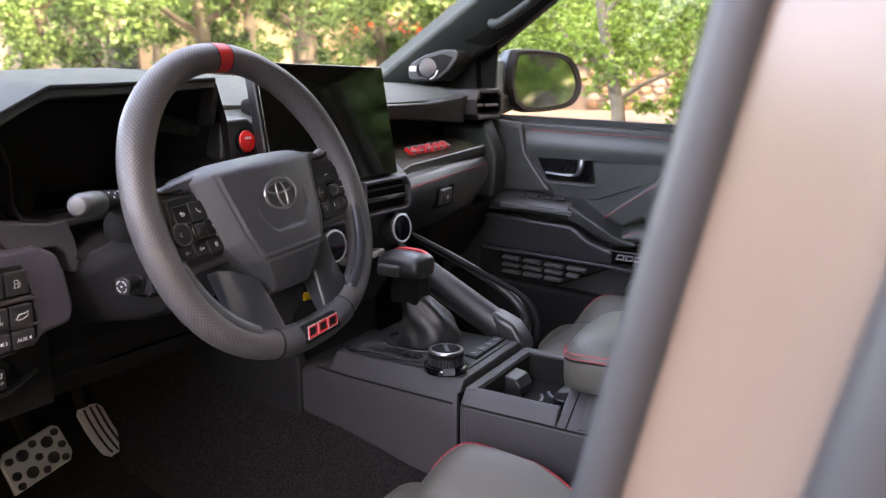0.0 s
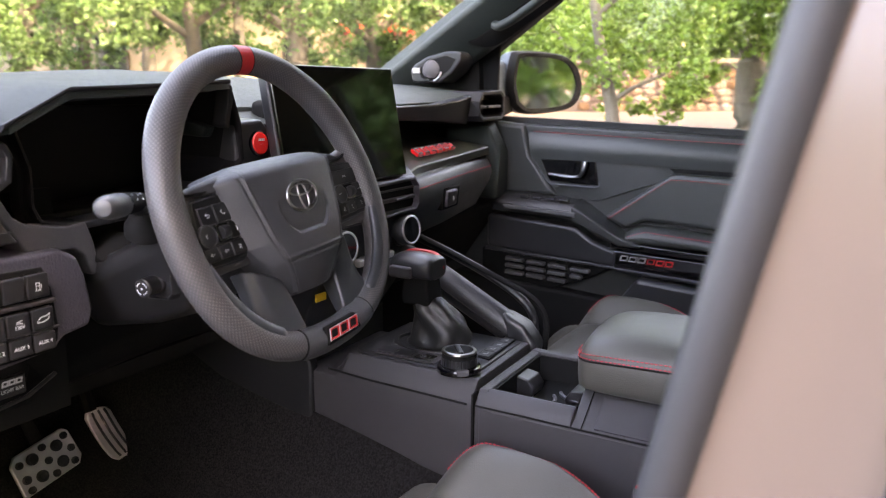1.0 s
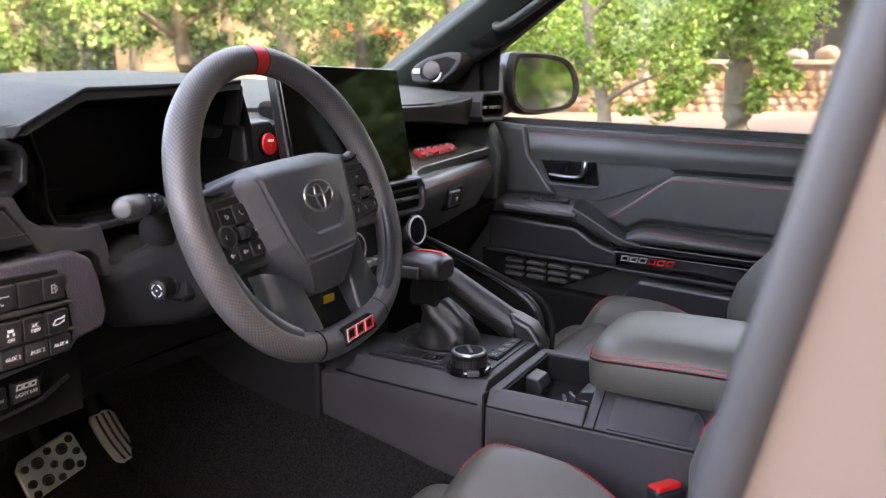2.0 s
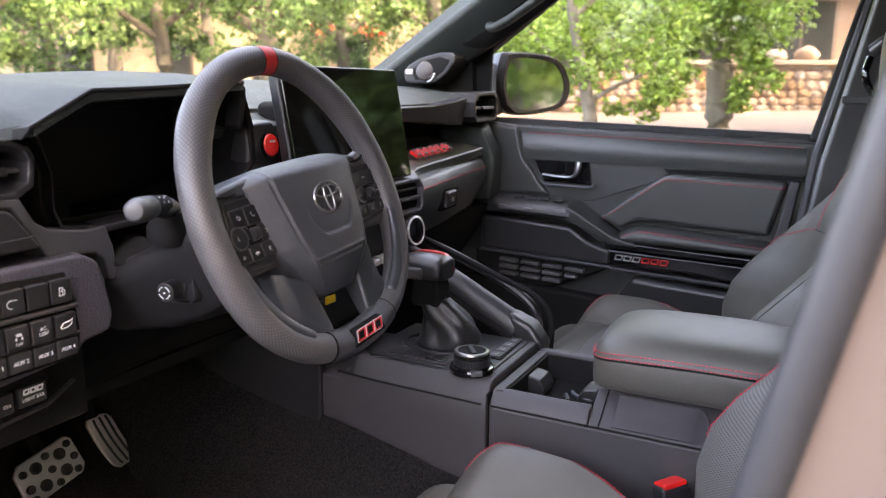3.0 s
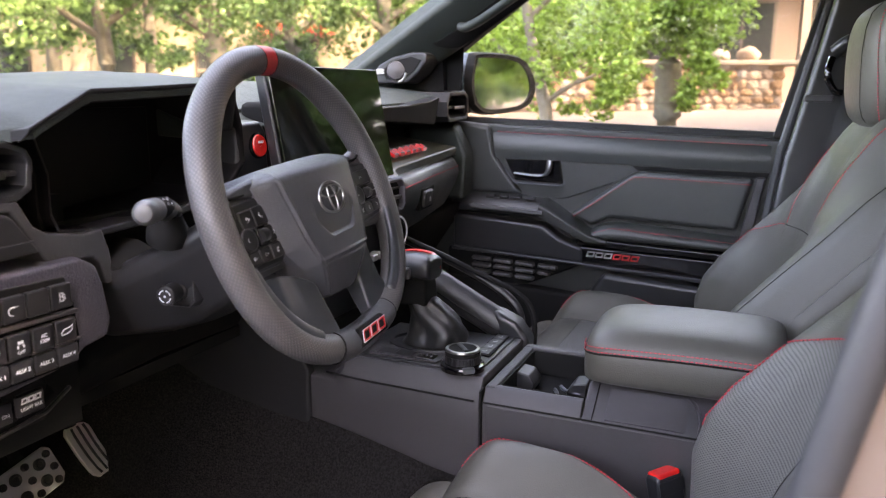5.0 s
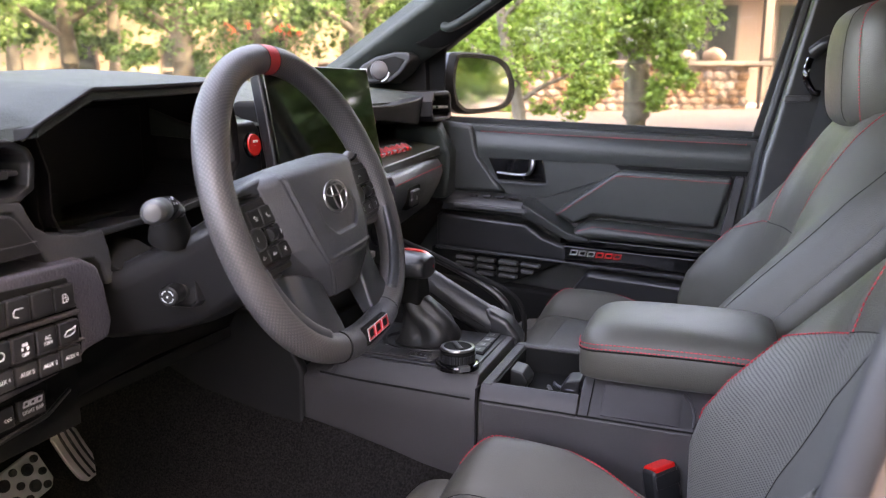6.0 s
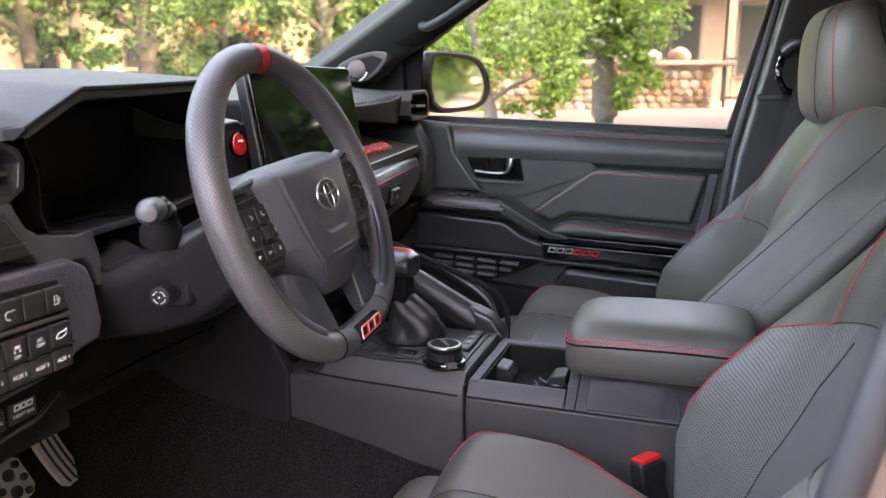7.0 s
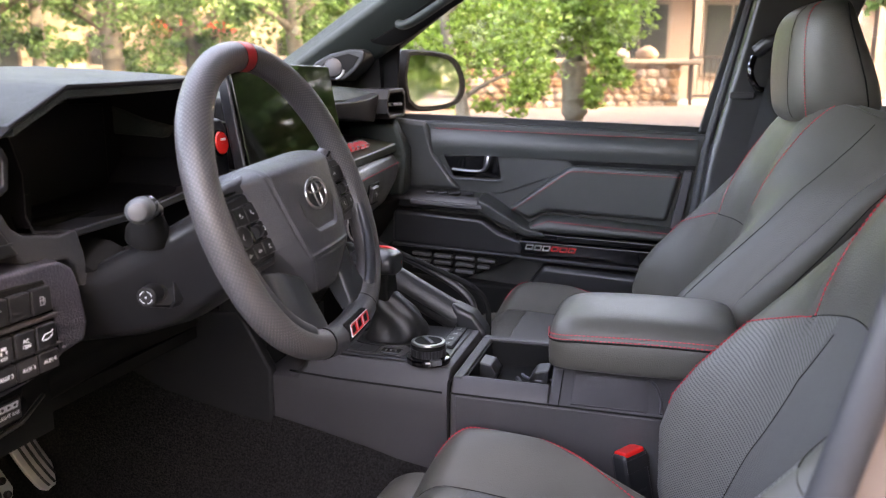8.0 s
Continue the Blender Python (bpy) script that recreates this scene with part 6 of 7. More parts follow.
        # red seams: down the shoulder, then over the bolster
        part("stitching", stitches([face(k * 0.105, 1.218 + 0.218 * j / 60, 0.0010) for j in range(61)], r=0.0012), M["red"], s, "red thread seam")

        def over(j, k=k):
            x = 0.107 + 0.085 * min(1.0, j / 30)
            return face(k * x, zs(x) - 0.0025 * max(0, j - 30), 0.0012)
        if (k == inboard) == sporty:
            part("stitching", stitches([over(j) for j in range(76 if sporty else 40)], r=0.0012), M["red"], s, "red thread seam")
        if sporty:
            part("welt", tube([face(k * border(z), z, 0.0003) for z in (ZB + (1.212 - ZB) * j / 30 for j in range(31))], 0.0006, 6), M["deep"], s)
        if not sporty and k == inboard:
            part("stitching", stitches([face(k * x, z, 0.0010) for x, z in ((0.100 + 0.016 * j / 20, 1.00 + 0.145 * j / 20) for j in range(21))], r=0.0012), M["red"], s, "red thread seam")
    part("welt", tube([face(x, zs(x), 0.0004) for x in ((-0.19 if sporty else -0.02) + (0.38 if sporty else 0.21) * j / 60 for j in range(61))], 0.0007, 6), M["deep"], s)

    def rear(u, v):
        z = ZB + (ZT + 0.004 - ZB) * v
        w = width(z) * 0.94
        d = deep * lerp(z, [(0.9, 0.19), (1.2, 0.13), (1.46, 0.055)])
        x = w * (2 * u - 1)
        return (cx + x, face(width(z), z).y - slope * width(z) + slope * x - d, z - 0.05 * (1 - 0.7 * v))
    part("back_shell", slab(rear, 12, 16, (0, 0.012, 0)), M["plastic"], s)
    part("back_cap", loft([[face(u, ZT - 0.006) + Vector((0, -0.002, 0)), face(u, ZT - 0.006) + Vector((0, -0.014, 0.010)), face(u, ZT - 0.006) + Vector((0, -0.040, 0.008)), face(u, ZT - 0.014) + Vector((0, -0.06, -0.012))] for u in (-0.178, -0.14, -0.07, 0, 0.07, 0.14, 0.178)], closed=False), M["leather"], s, sub=1)
    # cushion

    def cush(u, v):
        """u across from -1 to 1, v from back 0 to front 1."""
        w = lerp(v, [(0, 0.16), (0.25, 0.185), (0.5, 0.226), (0.7, 0.238)])
        x = u * w
        a = abs(x)
        y = 0.20 + 0.37 * v
        g = max(0.0, min(1.0, (a - 0.115) / 0.10))
        g = g * g * (3 - 2 * g)
        fall = max(0.0, (abs(u) - 0.90) / 0.10)
        z = 0.935 + 0.012 * v + 0.046 * g * (1 - 0.35 * v ** 3) - 0.05 * fall ** 2 - 0.075 * max(0, (v - 0.78) / 0.22) ** 2.4 - 0.03 * max(0, 0.25 - v) * 2
        z -= 0.003 * math.exp(-((abs(u) - 0.5) / 0.02) ** 2)
        y -= 0.05 * u * u * max(0, v - 0.5)
        return Vector((cx + x, y + y_off, z + lift))

    def czone(name, u0, u1, v0, v1, mat, nu, nv, lab=""):
        part(name, slab(lambda u, v: cush(u0 + (u1 - u0) * u, v0 + (v1 - v0) * v), nu, nv, (0, -0.004, -0.05), (0.23 * (u1 - u0), 0.38 * (v1 - v0))), mat, s, lab)

    czone("cushion_insert", -0.5, 0.5, 0, 0.72, M["knit"], 20, 24, "fine ribbed cushion panel")
    czone("cushion_front", -0.5, 0.5, 0.722, 1, M["leather"], 20, 14)
    for k in (-1, 1):
        u0, u1 = sorted((k * 0.5, k * 1.0))
        czone("cushion_bolster", u0, u1, 0, 1, M["leather"], 26, 34)

        def cside(u, v, k=k):
            p = cush(k * 0.998, v)
            return p + Vector((-k * 0.02 * u + k * 0.01 * math.sin(u * 3), 0, -0.13 * u))
        part("cushion_side", slab(cside, 6, 24, (-k * 0.01, 0, 0)), M["leather"], s)
        part("stitching", stitches([cush(k * lerp(v, [(0.1, 0.84), (0.29, 0.90), (0.4, 0.925), (0.52, 0.935), (0.68, 0.935), (0.8, 0.92), (0.88, 0.88), (0.93, 0.80)]), v) + Vector((0, 0, 0.0010)) for v in (0.1 + 0.83 * j / 60 for j in range(61))], r=0.0012), M["red"], s, "red thread seam")
        part("welt", tube([cush(k * 0.5, v) for v in (0.02 + 0.95 * j / 30 for j in range(31))], 0.0012, 6), M["deep"], s)
    part("cushion_nose", slab(lambda u, v: cush(-0.99 + 1.98 * u, 0.999) + Vector((0, 0.085 * math.sin(v * math.pi / 2), -0.11 * v ** 2.2)), 24, 12, (0, -0.012, 0)), M["leather"], s)
    part("seat_base", box(cx - 0.22, cx + 0.22, 0.0 + y_off, 0.5 + y_off, 0.74, 0.86), M["deep"], s, bevel=0.01)
    # head restraint: a wedge with a folded front, thick at its foot
    HEAD = ((1.398, 0.066, 0.000, -0.060), (1.403, 0.088, 0.018, -0.086), (1.414, 0.104, 0.032, -0.104), (1.432, 0.112, 0.039, -0.110), (1.47, 0.117, 0.043, -0.098), (1.52, 0.117, 0.044, -0.076), (1.555, 0.114, 0.041, -0.060), (1.578, 0.108, 0.034, -0.052), (1.592, 0.098, 0.022, -0.048), (1.600, 0.082, 0.006, -0.044), (1.603, 0.060, -0.008, -0.038))
    HALF_HEAD = [(0.0, 0.0), (0.35, 0.010), (0.52, 0.040), (0.70, 0.120), (0.84, 0.220), (0.95, 0.38), (1.0, 0.56), (0.965, 0.80), (0.86, 0.95), (0.55, 1.0)]

    def head(z, w, yf, yb):
        ring = HALF_HEAD + [(0.0, 1.0)] + [(-a, d) for a, d in HALF_HEAD[:0:-1]]
        return [Vector((cx + a * w, y_back + yf - d * (yf - yb) + slope * a * w, z)) for a, d in ring]
    part("head_restraint", loft([head(*h) for h in HEAD]), M["leather"], s, sub=1)

    def on_head(a, d, z, out):
        w, yf, yb = (lerp(z, [(q[0], q[j]) for q in HEAD]) for j in (1, 2, 3))
        return Vector((cx + a * w, y_back + yf - d * (yf - yb) + slope * a * w + out, z))
    for k in (-1, 1):
        part("fold", tube([on_head(k * 0.50, 0.036, 1.410 + 0.184 * j / 24, 0.0) for j in range(25)], 0.0005, 5), M["deep"], s)
        part("stitching", stitches([on_head(k * 0.77, 0.165, 1.408 + 0.190 * j / 60, 0.0006) for j in range(61)], length=0.0030, gap=0.0022, r=0.0016), M["red"], s, "red thread seam")
        part("welt", tube([on_head(k * 0.985, 0.74, 1.412 + 0.180 * j / 30, -0.001) + Vector((k * 0.001, 0, 0)) for j in range(31)], 0.0012, 6), M["deep"], s)
        part("head_post", tube([(cx + k * 0.05, y_back - 0.03, 1.42), (cx + k * 0.05, y_back - 0.045, 1.36)], 0.007, 10), M["chrome"], s)
    part("head_foot", loft([[(cx + a, y_back - 0.03 + b - (0.0 if z > 1.39 else 0.01), z) for a, b in ((-0.08, 0.028), (0.08, 0.028), (0.08, -0.05), (-0.08, -0.05))] for z in (1.37, 1.405)]), M["smooth"], s, bevel=0.006)
    return s


seat(1.385, -1, 0.0, 0.03, 0.035, 0.13, False, "black leather passenger seat with red seams and smooth bolsters")
seat(0.645, 1, -0.043, -0.025, 0.006, 0.0, True, "black leather driver seat with red seams and perforated bolsters")

# buckle beside the driver seat
bk = thing("seat_belt_buckle", (0.895, 0.235, 0.88), "black seat belt buckle with red press button", "buckle")
BK = Matrix.Translation((0.897, 0.240, 0.936)) @ Euler((radians(-12), radians(-4), radians(-40))).to_matrix().to_4x4() @ Matrix.Scale(1.18, 4)
part("body", move(loft([[(-0.019, -0.012, z), (0.019, -0.012, z), (0.019, 0.012, z), (-0.019, 0.012, z)] for z in (-0.09, -0.02, 0.018, 0.026)]), BK), M["smooth"], bk, bevel=0.007, segments=3)
part("press_button", move(box(-0.0155, 0.0155, -0.0112, 0.009, 0.0205, 0.0285), BK), M["redclear"], bk, "red press button", bevel=0.003)
part("button_frame", move(join(box(-0.0175, 0.0175, -0.0130, -0.0115, 0.004, 0.0195)), BK), M["smooth"], bk, bevel=0.001)
for k in range(2):
    part("imprint", move(box(-0.008, 0.008, -0.0124, -0.0119, -0.022 - 0.008 * k, -0.019 - 0.008 * k), BK), M["grey"], bk)

# belt guide on the passenger's pillar
bg = thing("seat_belt", (1.66, 0.04, 1.5), "black seat belt with pillar guide", "seat belt")
part("guide", tube(smooth_path([(1.665, 0.052, 1.535), (1.650, 0.020, 1.556), (1.645, -0.045, 1.552), (1.650, -0.078, 1.530), (1.655, -0.045, 1.514), (1.655, 0.020, 1.512)], 40), 0.015, 12), M["smooth"], bg)
part("guide_hook", tube(smooth_path([(1.66, 0.056, 1.525), (1.652, 0.062, 1.492), (1.654, 0.048, 1.462), (1.662, 0.034, 1.456)], 20), 0.007, 8), M["gloss"], bg)
part("webbing", loft([[(1.656, 0.020, 1.52), (1.656, -0.045, 1.52)], [(1.655, 0.050, 1.36), (1.65, 0.0, 1.36)], [(1.65, 0.11, 1.05), (1.64, 0.055, 1.05)]], closed=False), M["belt"], bg)
part("height_adjuster", box(1.688, 1.702, 0.045, 0.098, 1.438, 1.452), M["plastic"], bg, bevel=0.003)


# ---- outside: a sunny bank with trees, a stone wall and a house
OUTM = dict(
    ground=material("pale pink gravel", (0.115, 0.080, 0.064), 0.9, grain=0.6, grain_size=0.02, vary=0.25, vary_size=0.6),
    bark=material("pale grey-brown bark", (0.118, 0.104, 0.080), 0.9, grain=1.0, grain_size=0.02, vary=0.35, vary_size=0.06),
    leaf=material("bright green leaf", (0.135, 0.228, 0.042), 0.45, vary=0.45, vary_size=0.25),
    leafdark=material("olive green leaf", (0.084, 0.158, 0.046), 0.55, vary=0.5, vary_size=0.5),
    mortar=material("pale mortar", (0.13, 0.095, 0.075), 0.95, grain=0.5, grain_size=0.01),
    stone=material("sandstone", (0.185, 0.125, 0.090), 0.9, grain=0.8, grain_size=0.02, vary=0.4, vary_size=0.15),
    stucco=material("warm stucco", (0.105, 0.076, 0.060), 0.9, grain=0.3, grain_size=0.01, vary=0.15, vary_size=0.8),
    cream=material("cream stucco", (0.30, 0.24, 0.165), 0.9, grain=0.3, grain_size=0.01, vary=0.3, vary_size=0.8),
    timber=material("dark stained timber", (0.06, 0.045, 0.035), 0.7, grain=0.4, grain_size=0.01, vary=0.3),
    pane=material("dark window glass", (0.02, 0.022, 0.024), 0.08, coat=0.3),
    rust=material("red painted metal", (0.5, 0.045, 0.02), 0.5),
    slab=material("pale concrete", (0.15, 0.12, 0.095), 0.85, grain=0.3, grain_size=0.01),
)
for key in ("leaf", "leafdark"):
    nt = OUTM[key].node_tree
    bs = nt.nodes["Principled BSDF"]
    geo = nt.nodes.new("ShaderNodeNewGeometry")
    hue = nt.nodes.new("ShaderNodeHueSaturation")
    mr = nt.nodes.new("ShaderNodeMapRange")
    mr.inputs["To Min"].default_value, mr.inputs["To Max"].default_value = 0.55, 1.5
    nt.links.new(geo.outputs["Random Per Island"], mr.inputs["Value"])
    nt.links.new(mr.outputs[0], hue.inputs["Value"])
    nt.links.new(bs.inputs["Base Color"].links[0].from_socket, hue.inputs["Color"])
    nt.links.new(hue.outputs[0], bs.inputs["Base Color"])
    tr = nt.nodes.new("ShaderNodeBsdfTranslucent")
    nt.links.new(hue.outputs[0], tr.inputs[0])
    mx = nt.nodes.new("ShaderNodeMixShader")
    mx.inputs[0].default_value = 0.4
    nt.links.new(bs.outputs[0], mx.inputs[1])
    nt.links.new(tr.outputs[0], mx.inputs[2])
    nt.links.new(mx.outputs[0], nt.nodes["Material Output"].inputs[0])
# each stone has its own tint
nt = OUTM["stone"].node_tree
bs = nt.nodes["Principled BSDF"]
inf, hue, ra = nt.nodes.new("ShaderNodeObjectInfo"), nt.nodes.new("ShaderNodeHueSaturation"), nt.nodes.new("ShaderNodeMapRange")
ra.inputs["To Min"].default_value, ra.inputs["To Max"].default_value = 0.72, 1.25
nt.links.new(inf.outputs["Random"], ra.inputs["Value"])
nt.links.new(ra.outputs[0], hue.inputs["Value"])
sa = nt.nodes.new("ShaderNodeMapRange")
sa.inputs["To Min"].default_value, sa.inputs["To Max"].default_value = 1.5, 0.6
nt.links.new(inf.outputs["Random"], sa.inputs["Value"])
nt.links.new(sa.outputs[0], hue.inputs["Saturation"])
nt.links.new(bs.inputs["Base Color"].links[0].from_socket, hue.inputs["Color"])
nt.links.new(hue.outputs[0], bs.inputs["Base Color"])


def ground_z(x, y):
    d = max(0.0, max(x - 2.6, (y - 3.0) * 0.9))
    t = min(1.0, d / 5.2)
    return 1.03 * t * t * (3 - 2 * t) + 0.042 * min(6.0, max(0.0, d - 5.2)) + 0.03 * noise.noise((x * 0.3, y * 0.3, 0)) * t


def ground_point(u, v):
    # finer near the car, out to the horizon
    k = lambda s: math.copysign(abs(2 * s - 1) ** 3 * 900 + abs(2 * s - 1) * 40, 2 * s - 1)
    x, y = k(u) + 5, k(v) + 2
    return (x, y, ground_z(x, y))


OUTM["asphalt"] = material("worn concrete", (0.088, 0.086, 0.088), 0.9, grain=0.6, grain_size=0.008, vary=0.25, vary_size=0.4)
tagged(part("road", prism([(-9.0, 0.0), (2.45, 0.0), (2.45, 0.012), (-9.0, 0.012)], "y", -60, 60), OUTM["asphalt"]), "worn grey concrete lane under the car", "road", kind="structure")
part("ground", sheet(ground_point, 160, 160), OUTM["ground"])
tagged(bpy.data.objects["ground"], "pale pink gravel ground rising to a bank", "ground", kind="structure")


def crown_mesh(centres, count, leaf, seed, spread=0.35):
    """Loose leaves in clumps; each leaf is a bent pointed blade of two quads."""
    rnd = np.random.RandomState(seed)
    c = np.array(centres, float)
    pick = rnd.randint(0, len(c), count)
    off = rnd.normal(0, 1, (count, 3)) * (c[pick, 3:4] * spread * 1.6)
    sub = rnd.randint(0, 14, count)
    lump = np.random.RandomState(seed + 1).normal(0, 1, (len(c), 14, 3))
    pos = c[pick, :3] + lump[pick, sub] * c[pick, 3:4] * 0.6 + off * 0.38
    a, b = rnd.uniform(0, 2 * np.pi, count), rnd.uniform(-0.9, 0.9, count)
    way = np.stack([np.cos(a) * np.cos(b), np.sin(a) * np.cos(b), np.sin(b)], 1)
    side = np.cross(way, rnd.normal(0, 1, (count, 3)))
    side /= np.linalg.norm(side, axis=1)[:, None] + 1e-9
    size = leaf * rnd.uniform(0.6, 1.3, (count, 1))
    nrm = np.cross(way, side)
    v = np.stack([pos, pos + way * size * 0.5 + side * size * 0.3, pos + way * size, pos + way * size * 0.5 - side * size * 0.3, pos + way * size * 0.55 - nrm * size * 0.12], 1)
    idx = np.arange(count)[:, None] * 5
    faces = np.concatenate([idx + [[0, 1, 4]], idx + [[1, 2, 4]], idx + [[2, 3, 4]], idx + [[3, 0, 4]]])
    me = bpy.data.meshes.new("crown")
    me.from_pydata(v.reshape(-1, 3).tolist(), [], faces.tolist())
    return me


def tree(at, label, limbs, centres, count, leaf, seed, mat):
    t = thing("tree", at, label, "tree", "trees outside")
    trunk = None
    for k, (pts, r0, r1) in enumerate(limbs):
        path = smooth_path(pts, 16)
        path = [p + Vector((noise.noise((p.z * 2, seed, k)) * 0.02 * r0 / 0.1, noise.noise((seed, p.z * 2, k)) * 0.02 * r0 / 0.1, 0)) for p in path]
        ob = part("trunk" if not k else "limb", tube(path, [r0 + (r1 - r0) * q / 15 for q in range(16)], 12), OUTM["bark"], trunk or t)
        trunk = trunk or ob
    part("crown", crown_mesh(centres, count, leaf, seed), mat, t, smooth=False)
    return t


def rnd_centres(box_, n, r0, r1, seed):
    rnd = np.random.RandomState(seed)
    x0, x1, y0, y1, z0, z1 = box_
    return [(rnd.uniform(x0, x1), rnd.uniform(y0, y1), rnd.uniform(z0, z1), rnd.uniform(r0, r1)) for _ in range(n)]


# slim leaning tree by the window, and the stouter one behind it
# the topmost clumps of both crowns are added above view to shade the cabin
tree((4.7, 1.5, 0.55), "slim green tree with low leafy branches", [
    ([(4.72, 1.46, 0.4), (4.70, 1.47, 1.2), (4.70, 1.53, 1.5), (4.72, 1.62, 1.85), (4.7, 1.75, 2.8)], 0.050, 0.028),
    ([(4.70, 1.49, 1.40), (4.74, 1.36, 1.49), (4.80, 1.22, 1.56), (4.86, 1.10, 1.66)], 0.018, 0.006),
    ([(4.70, 1.55, 1.58), (4.8, 1.85, 1.75), (4.9, 2.3, 2.2)], 0.022, 0.010),
    ([(4.71, 1.62, 1.9), (4.9, 1.3, 2.3), (5.1, 0.9, 3.0)], 0.018, 0.009)],
    rnd_centres((4.5, 5.8, 0.95, 2.40, 1.66, 2.20), 56, 0.08, 0.18, 3) + rnd_centres((4.6, 5.4, 0.95, 1.80, 1.46, 1.70), 11, 0.05, 0.11, 5)
    + rnd_centres((5.0, 5.4, 1.0, 1.50, 1.34, 1.50), 5, 0.035, 0.07, 4) + rnd_centres((4.2, 6.4, -0.6, 3.4, 2.4, 4.6), 40, 0.18, 0.34, 6), 10500, 0.052, 11, OUTM["leaf"])
tree((8.3, 1.2, 1.0), "stout tree with mottled bark and hanging leaves", [
    ([(8.3, 1.20, 0.8), (8.3, 1.21, 1.5), (8.3, 1.22, 2.2), (8.2, 1.3, 3.6)], 0.160, 0.105),
    ([(8.28, 1.22, 2.0), (8.1, 0.95, 2.4), (7.9, 0.6, 2.9)], 0.06, 0.03),
    ([(8.28, 1.22, 1.9), (8.1, 1.8, 2.3), (7.9, 2.5, 2.8)], 0.06, 0.03)],
    rnd_centres((7.2, 8.1, 0.62, 1.55, 1.95, 2.35), 16, 0.09, 0.18, 7) + rnd_centres((7.3, 7.8, 0.68, 0.94, 1.36, 1.95), 12, 0.05, 0.11, 8) + rnd_centres((7.3, 7.8, 1.42, 1.62, 1.50, 1.95), 6, 0.05, 0.09, 14)
    + rnd_centres((7.2, 8.6, 0.60, 3.4, 2.05, 2.6), 26, 0.14, 0.28, 9) + rnd_centres((6.8, 9.4, -1.5, 3.8, 2.9, 5.4), 36, 0.25, 0.45, 10), 14500, 0.066, 12, OUTM["leaf"])


def deg(a, d, z):
    """A place by its bearing from +x and its distance."""
    return (d * math.cos(radians(a)), d * math.sin(radians(a)), z)


# past -50, brighter leaf colour stands in for light on the mirrored side
for k, (a, d, r, n) in enumerate(((57.5, 13, 0.24, 10), (54, 16, 0.14, 8), (47, 15, 0.16, 8), (40, 14, 0.2, 9), (34.5, 18, 0.22, 8), (28, 13, 0.15, 9), (63, 12, 0.2, 9), (70, 12, 0.2, 8), (22, 16, 0.2, 8), (-22, 11, 0.2, 8), (-32, 9, 0.2, 8), (-42, 11, 0.22, 8), (-55, 9, 0.2, 8), (-70, 12, 0.2, 8))):
    x, y, _ = deg(a, d, 0)
    z = ground_z(x, y)
    w = 2.2
    tree((x, y, z), "shady tree with olive-green crown", [
        ([(x, y, z - 0.2), (x + 0.05, y, z + 1.0), (x, y + 0.1, z + 2.2), (x + 0.1, y, z + 3.6)], r, r * 0.6),
        ([(x, y, z + 1.4), (x + 0.5, y - 0.6, z + 2.0), (x + 0.7, y - 1.3, z + 2.6)], r * 0.45, r * 0.2),
        ([(x, y, z + 1.2), (x - 0.5, y + 0.6, z + 1.8), (x - 0.8, y + 1.2, z + 2.7)], r * 0.45, r * 0.2)],
        rnd_centres((x - w, x + w, y - w, y + w, z + 1.3, z + 6.2), 46, 0.25, 0.6, 20 + k) + rnd_centres((x - 1.4, x + 1.4, y - 1.4, y + 1.4, z + 0.6, z + 1.4), 3, 0.15, 0.3, 60 + k), 21000 if a > 0 else 14000, 0.10 if a > 0 else 0.2, 30 + k, OUTM["leaf"] if a < -50 else OUTM["leafdark"])

# trees between the stone wall and the house
for k, (x, y) in enumerate(((13.3, 6.6), (13.9, 4.9), (14.3, 3.3))):
    z = ground_z(x, y)
    tree((x, y, z), "leafy tree behind the stone wall", [
        ([(x, y, z - 0.2), (x + 0.05, y, z + 1.0), (x, y + 0.1, z + 2.4), (x + 0.1, y, z + 4.0)], 0.13, 0.07),
        ([(x, y, z + 1.1), (x + 0.3, y - 0.5, z + 1.7), (x + 0.4, y - 1.0, z + 2.3)], 0.06, 0.03)],
        rnd_centres((x - 0.9, x + 0.9, y - 0.95, y + 0.95, z + 0.75, z + 4.4), 34, 0.18, 0.40, 170 + k), 9000, 0.10, 180 + k, OUTM["leafdark"])

# a further belt of trees that closes the view over the bank
for k, (a, d) in enumerate(((62, 21), (55.5, 23), (50, 21), (44, 23), (38, 30), (31, 31), (25, 24), (18, 27))):
    x, y, _ = deg(a, d, 0)
    z = ground_z(x, y)
    tree((x, y, z), "tall tree far behind the bank", [([(x, y, z - 0.2), (x + 0.1, y, z + 2.0), (x, y + 0.1, z + 6.5)], 0.2, 0.1)],
         rnd_centres((x - 2.8, x + 2.8, y - 2.8, y + 2.8, z + 1.9, z + 9.5), 60, 0.4, 0.9, 120 + k), 9000, 0.20, 140 + k, OUTM["leafdark"])

# tall dense trees out of view, added to block sun and sky behind the car
row = tree((-5.5, -10.5, 0.0), "unseen tall dense tree added to block light from behind", [([(-5.5, -10.5, -0.2), (-5.5, -10.4, 1.5), (-5.6, -10.5, 8.0)], 0.2, 0.12)],
           rnd_centres((-7.5, -3.5, -12.7, -8.3, 0.8, 12.0), 100, 0.5, 1.0, 90), 20000, 0.34, 91, OUTM["leafdark"])
for k, (x, y) in enumerate(((-8.8, -7.8), (-1.8, -10.6), (2.2, -9.6), (1.1, -6.9))):
    copy_thing(row, pose(x, y, 0, 0, 0, 47 * (k + 1)))

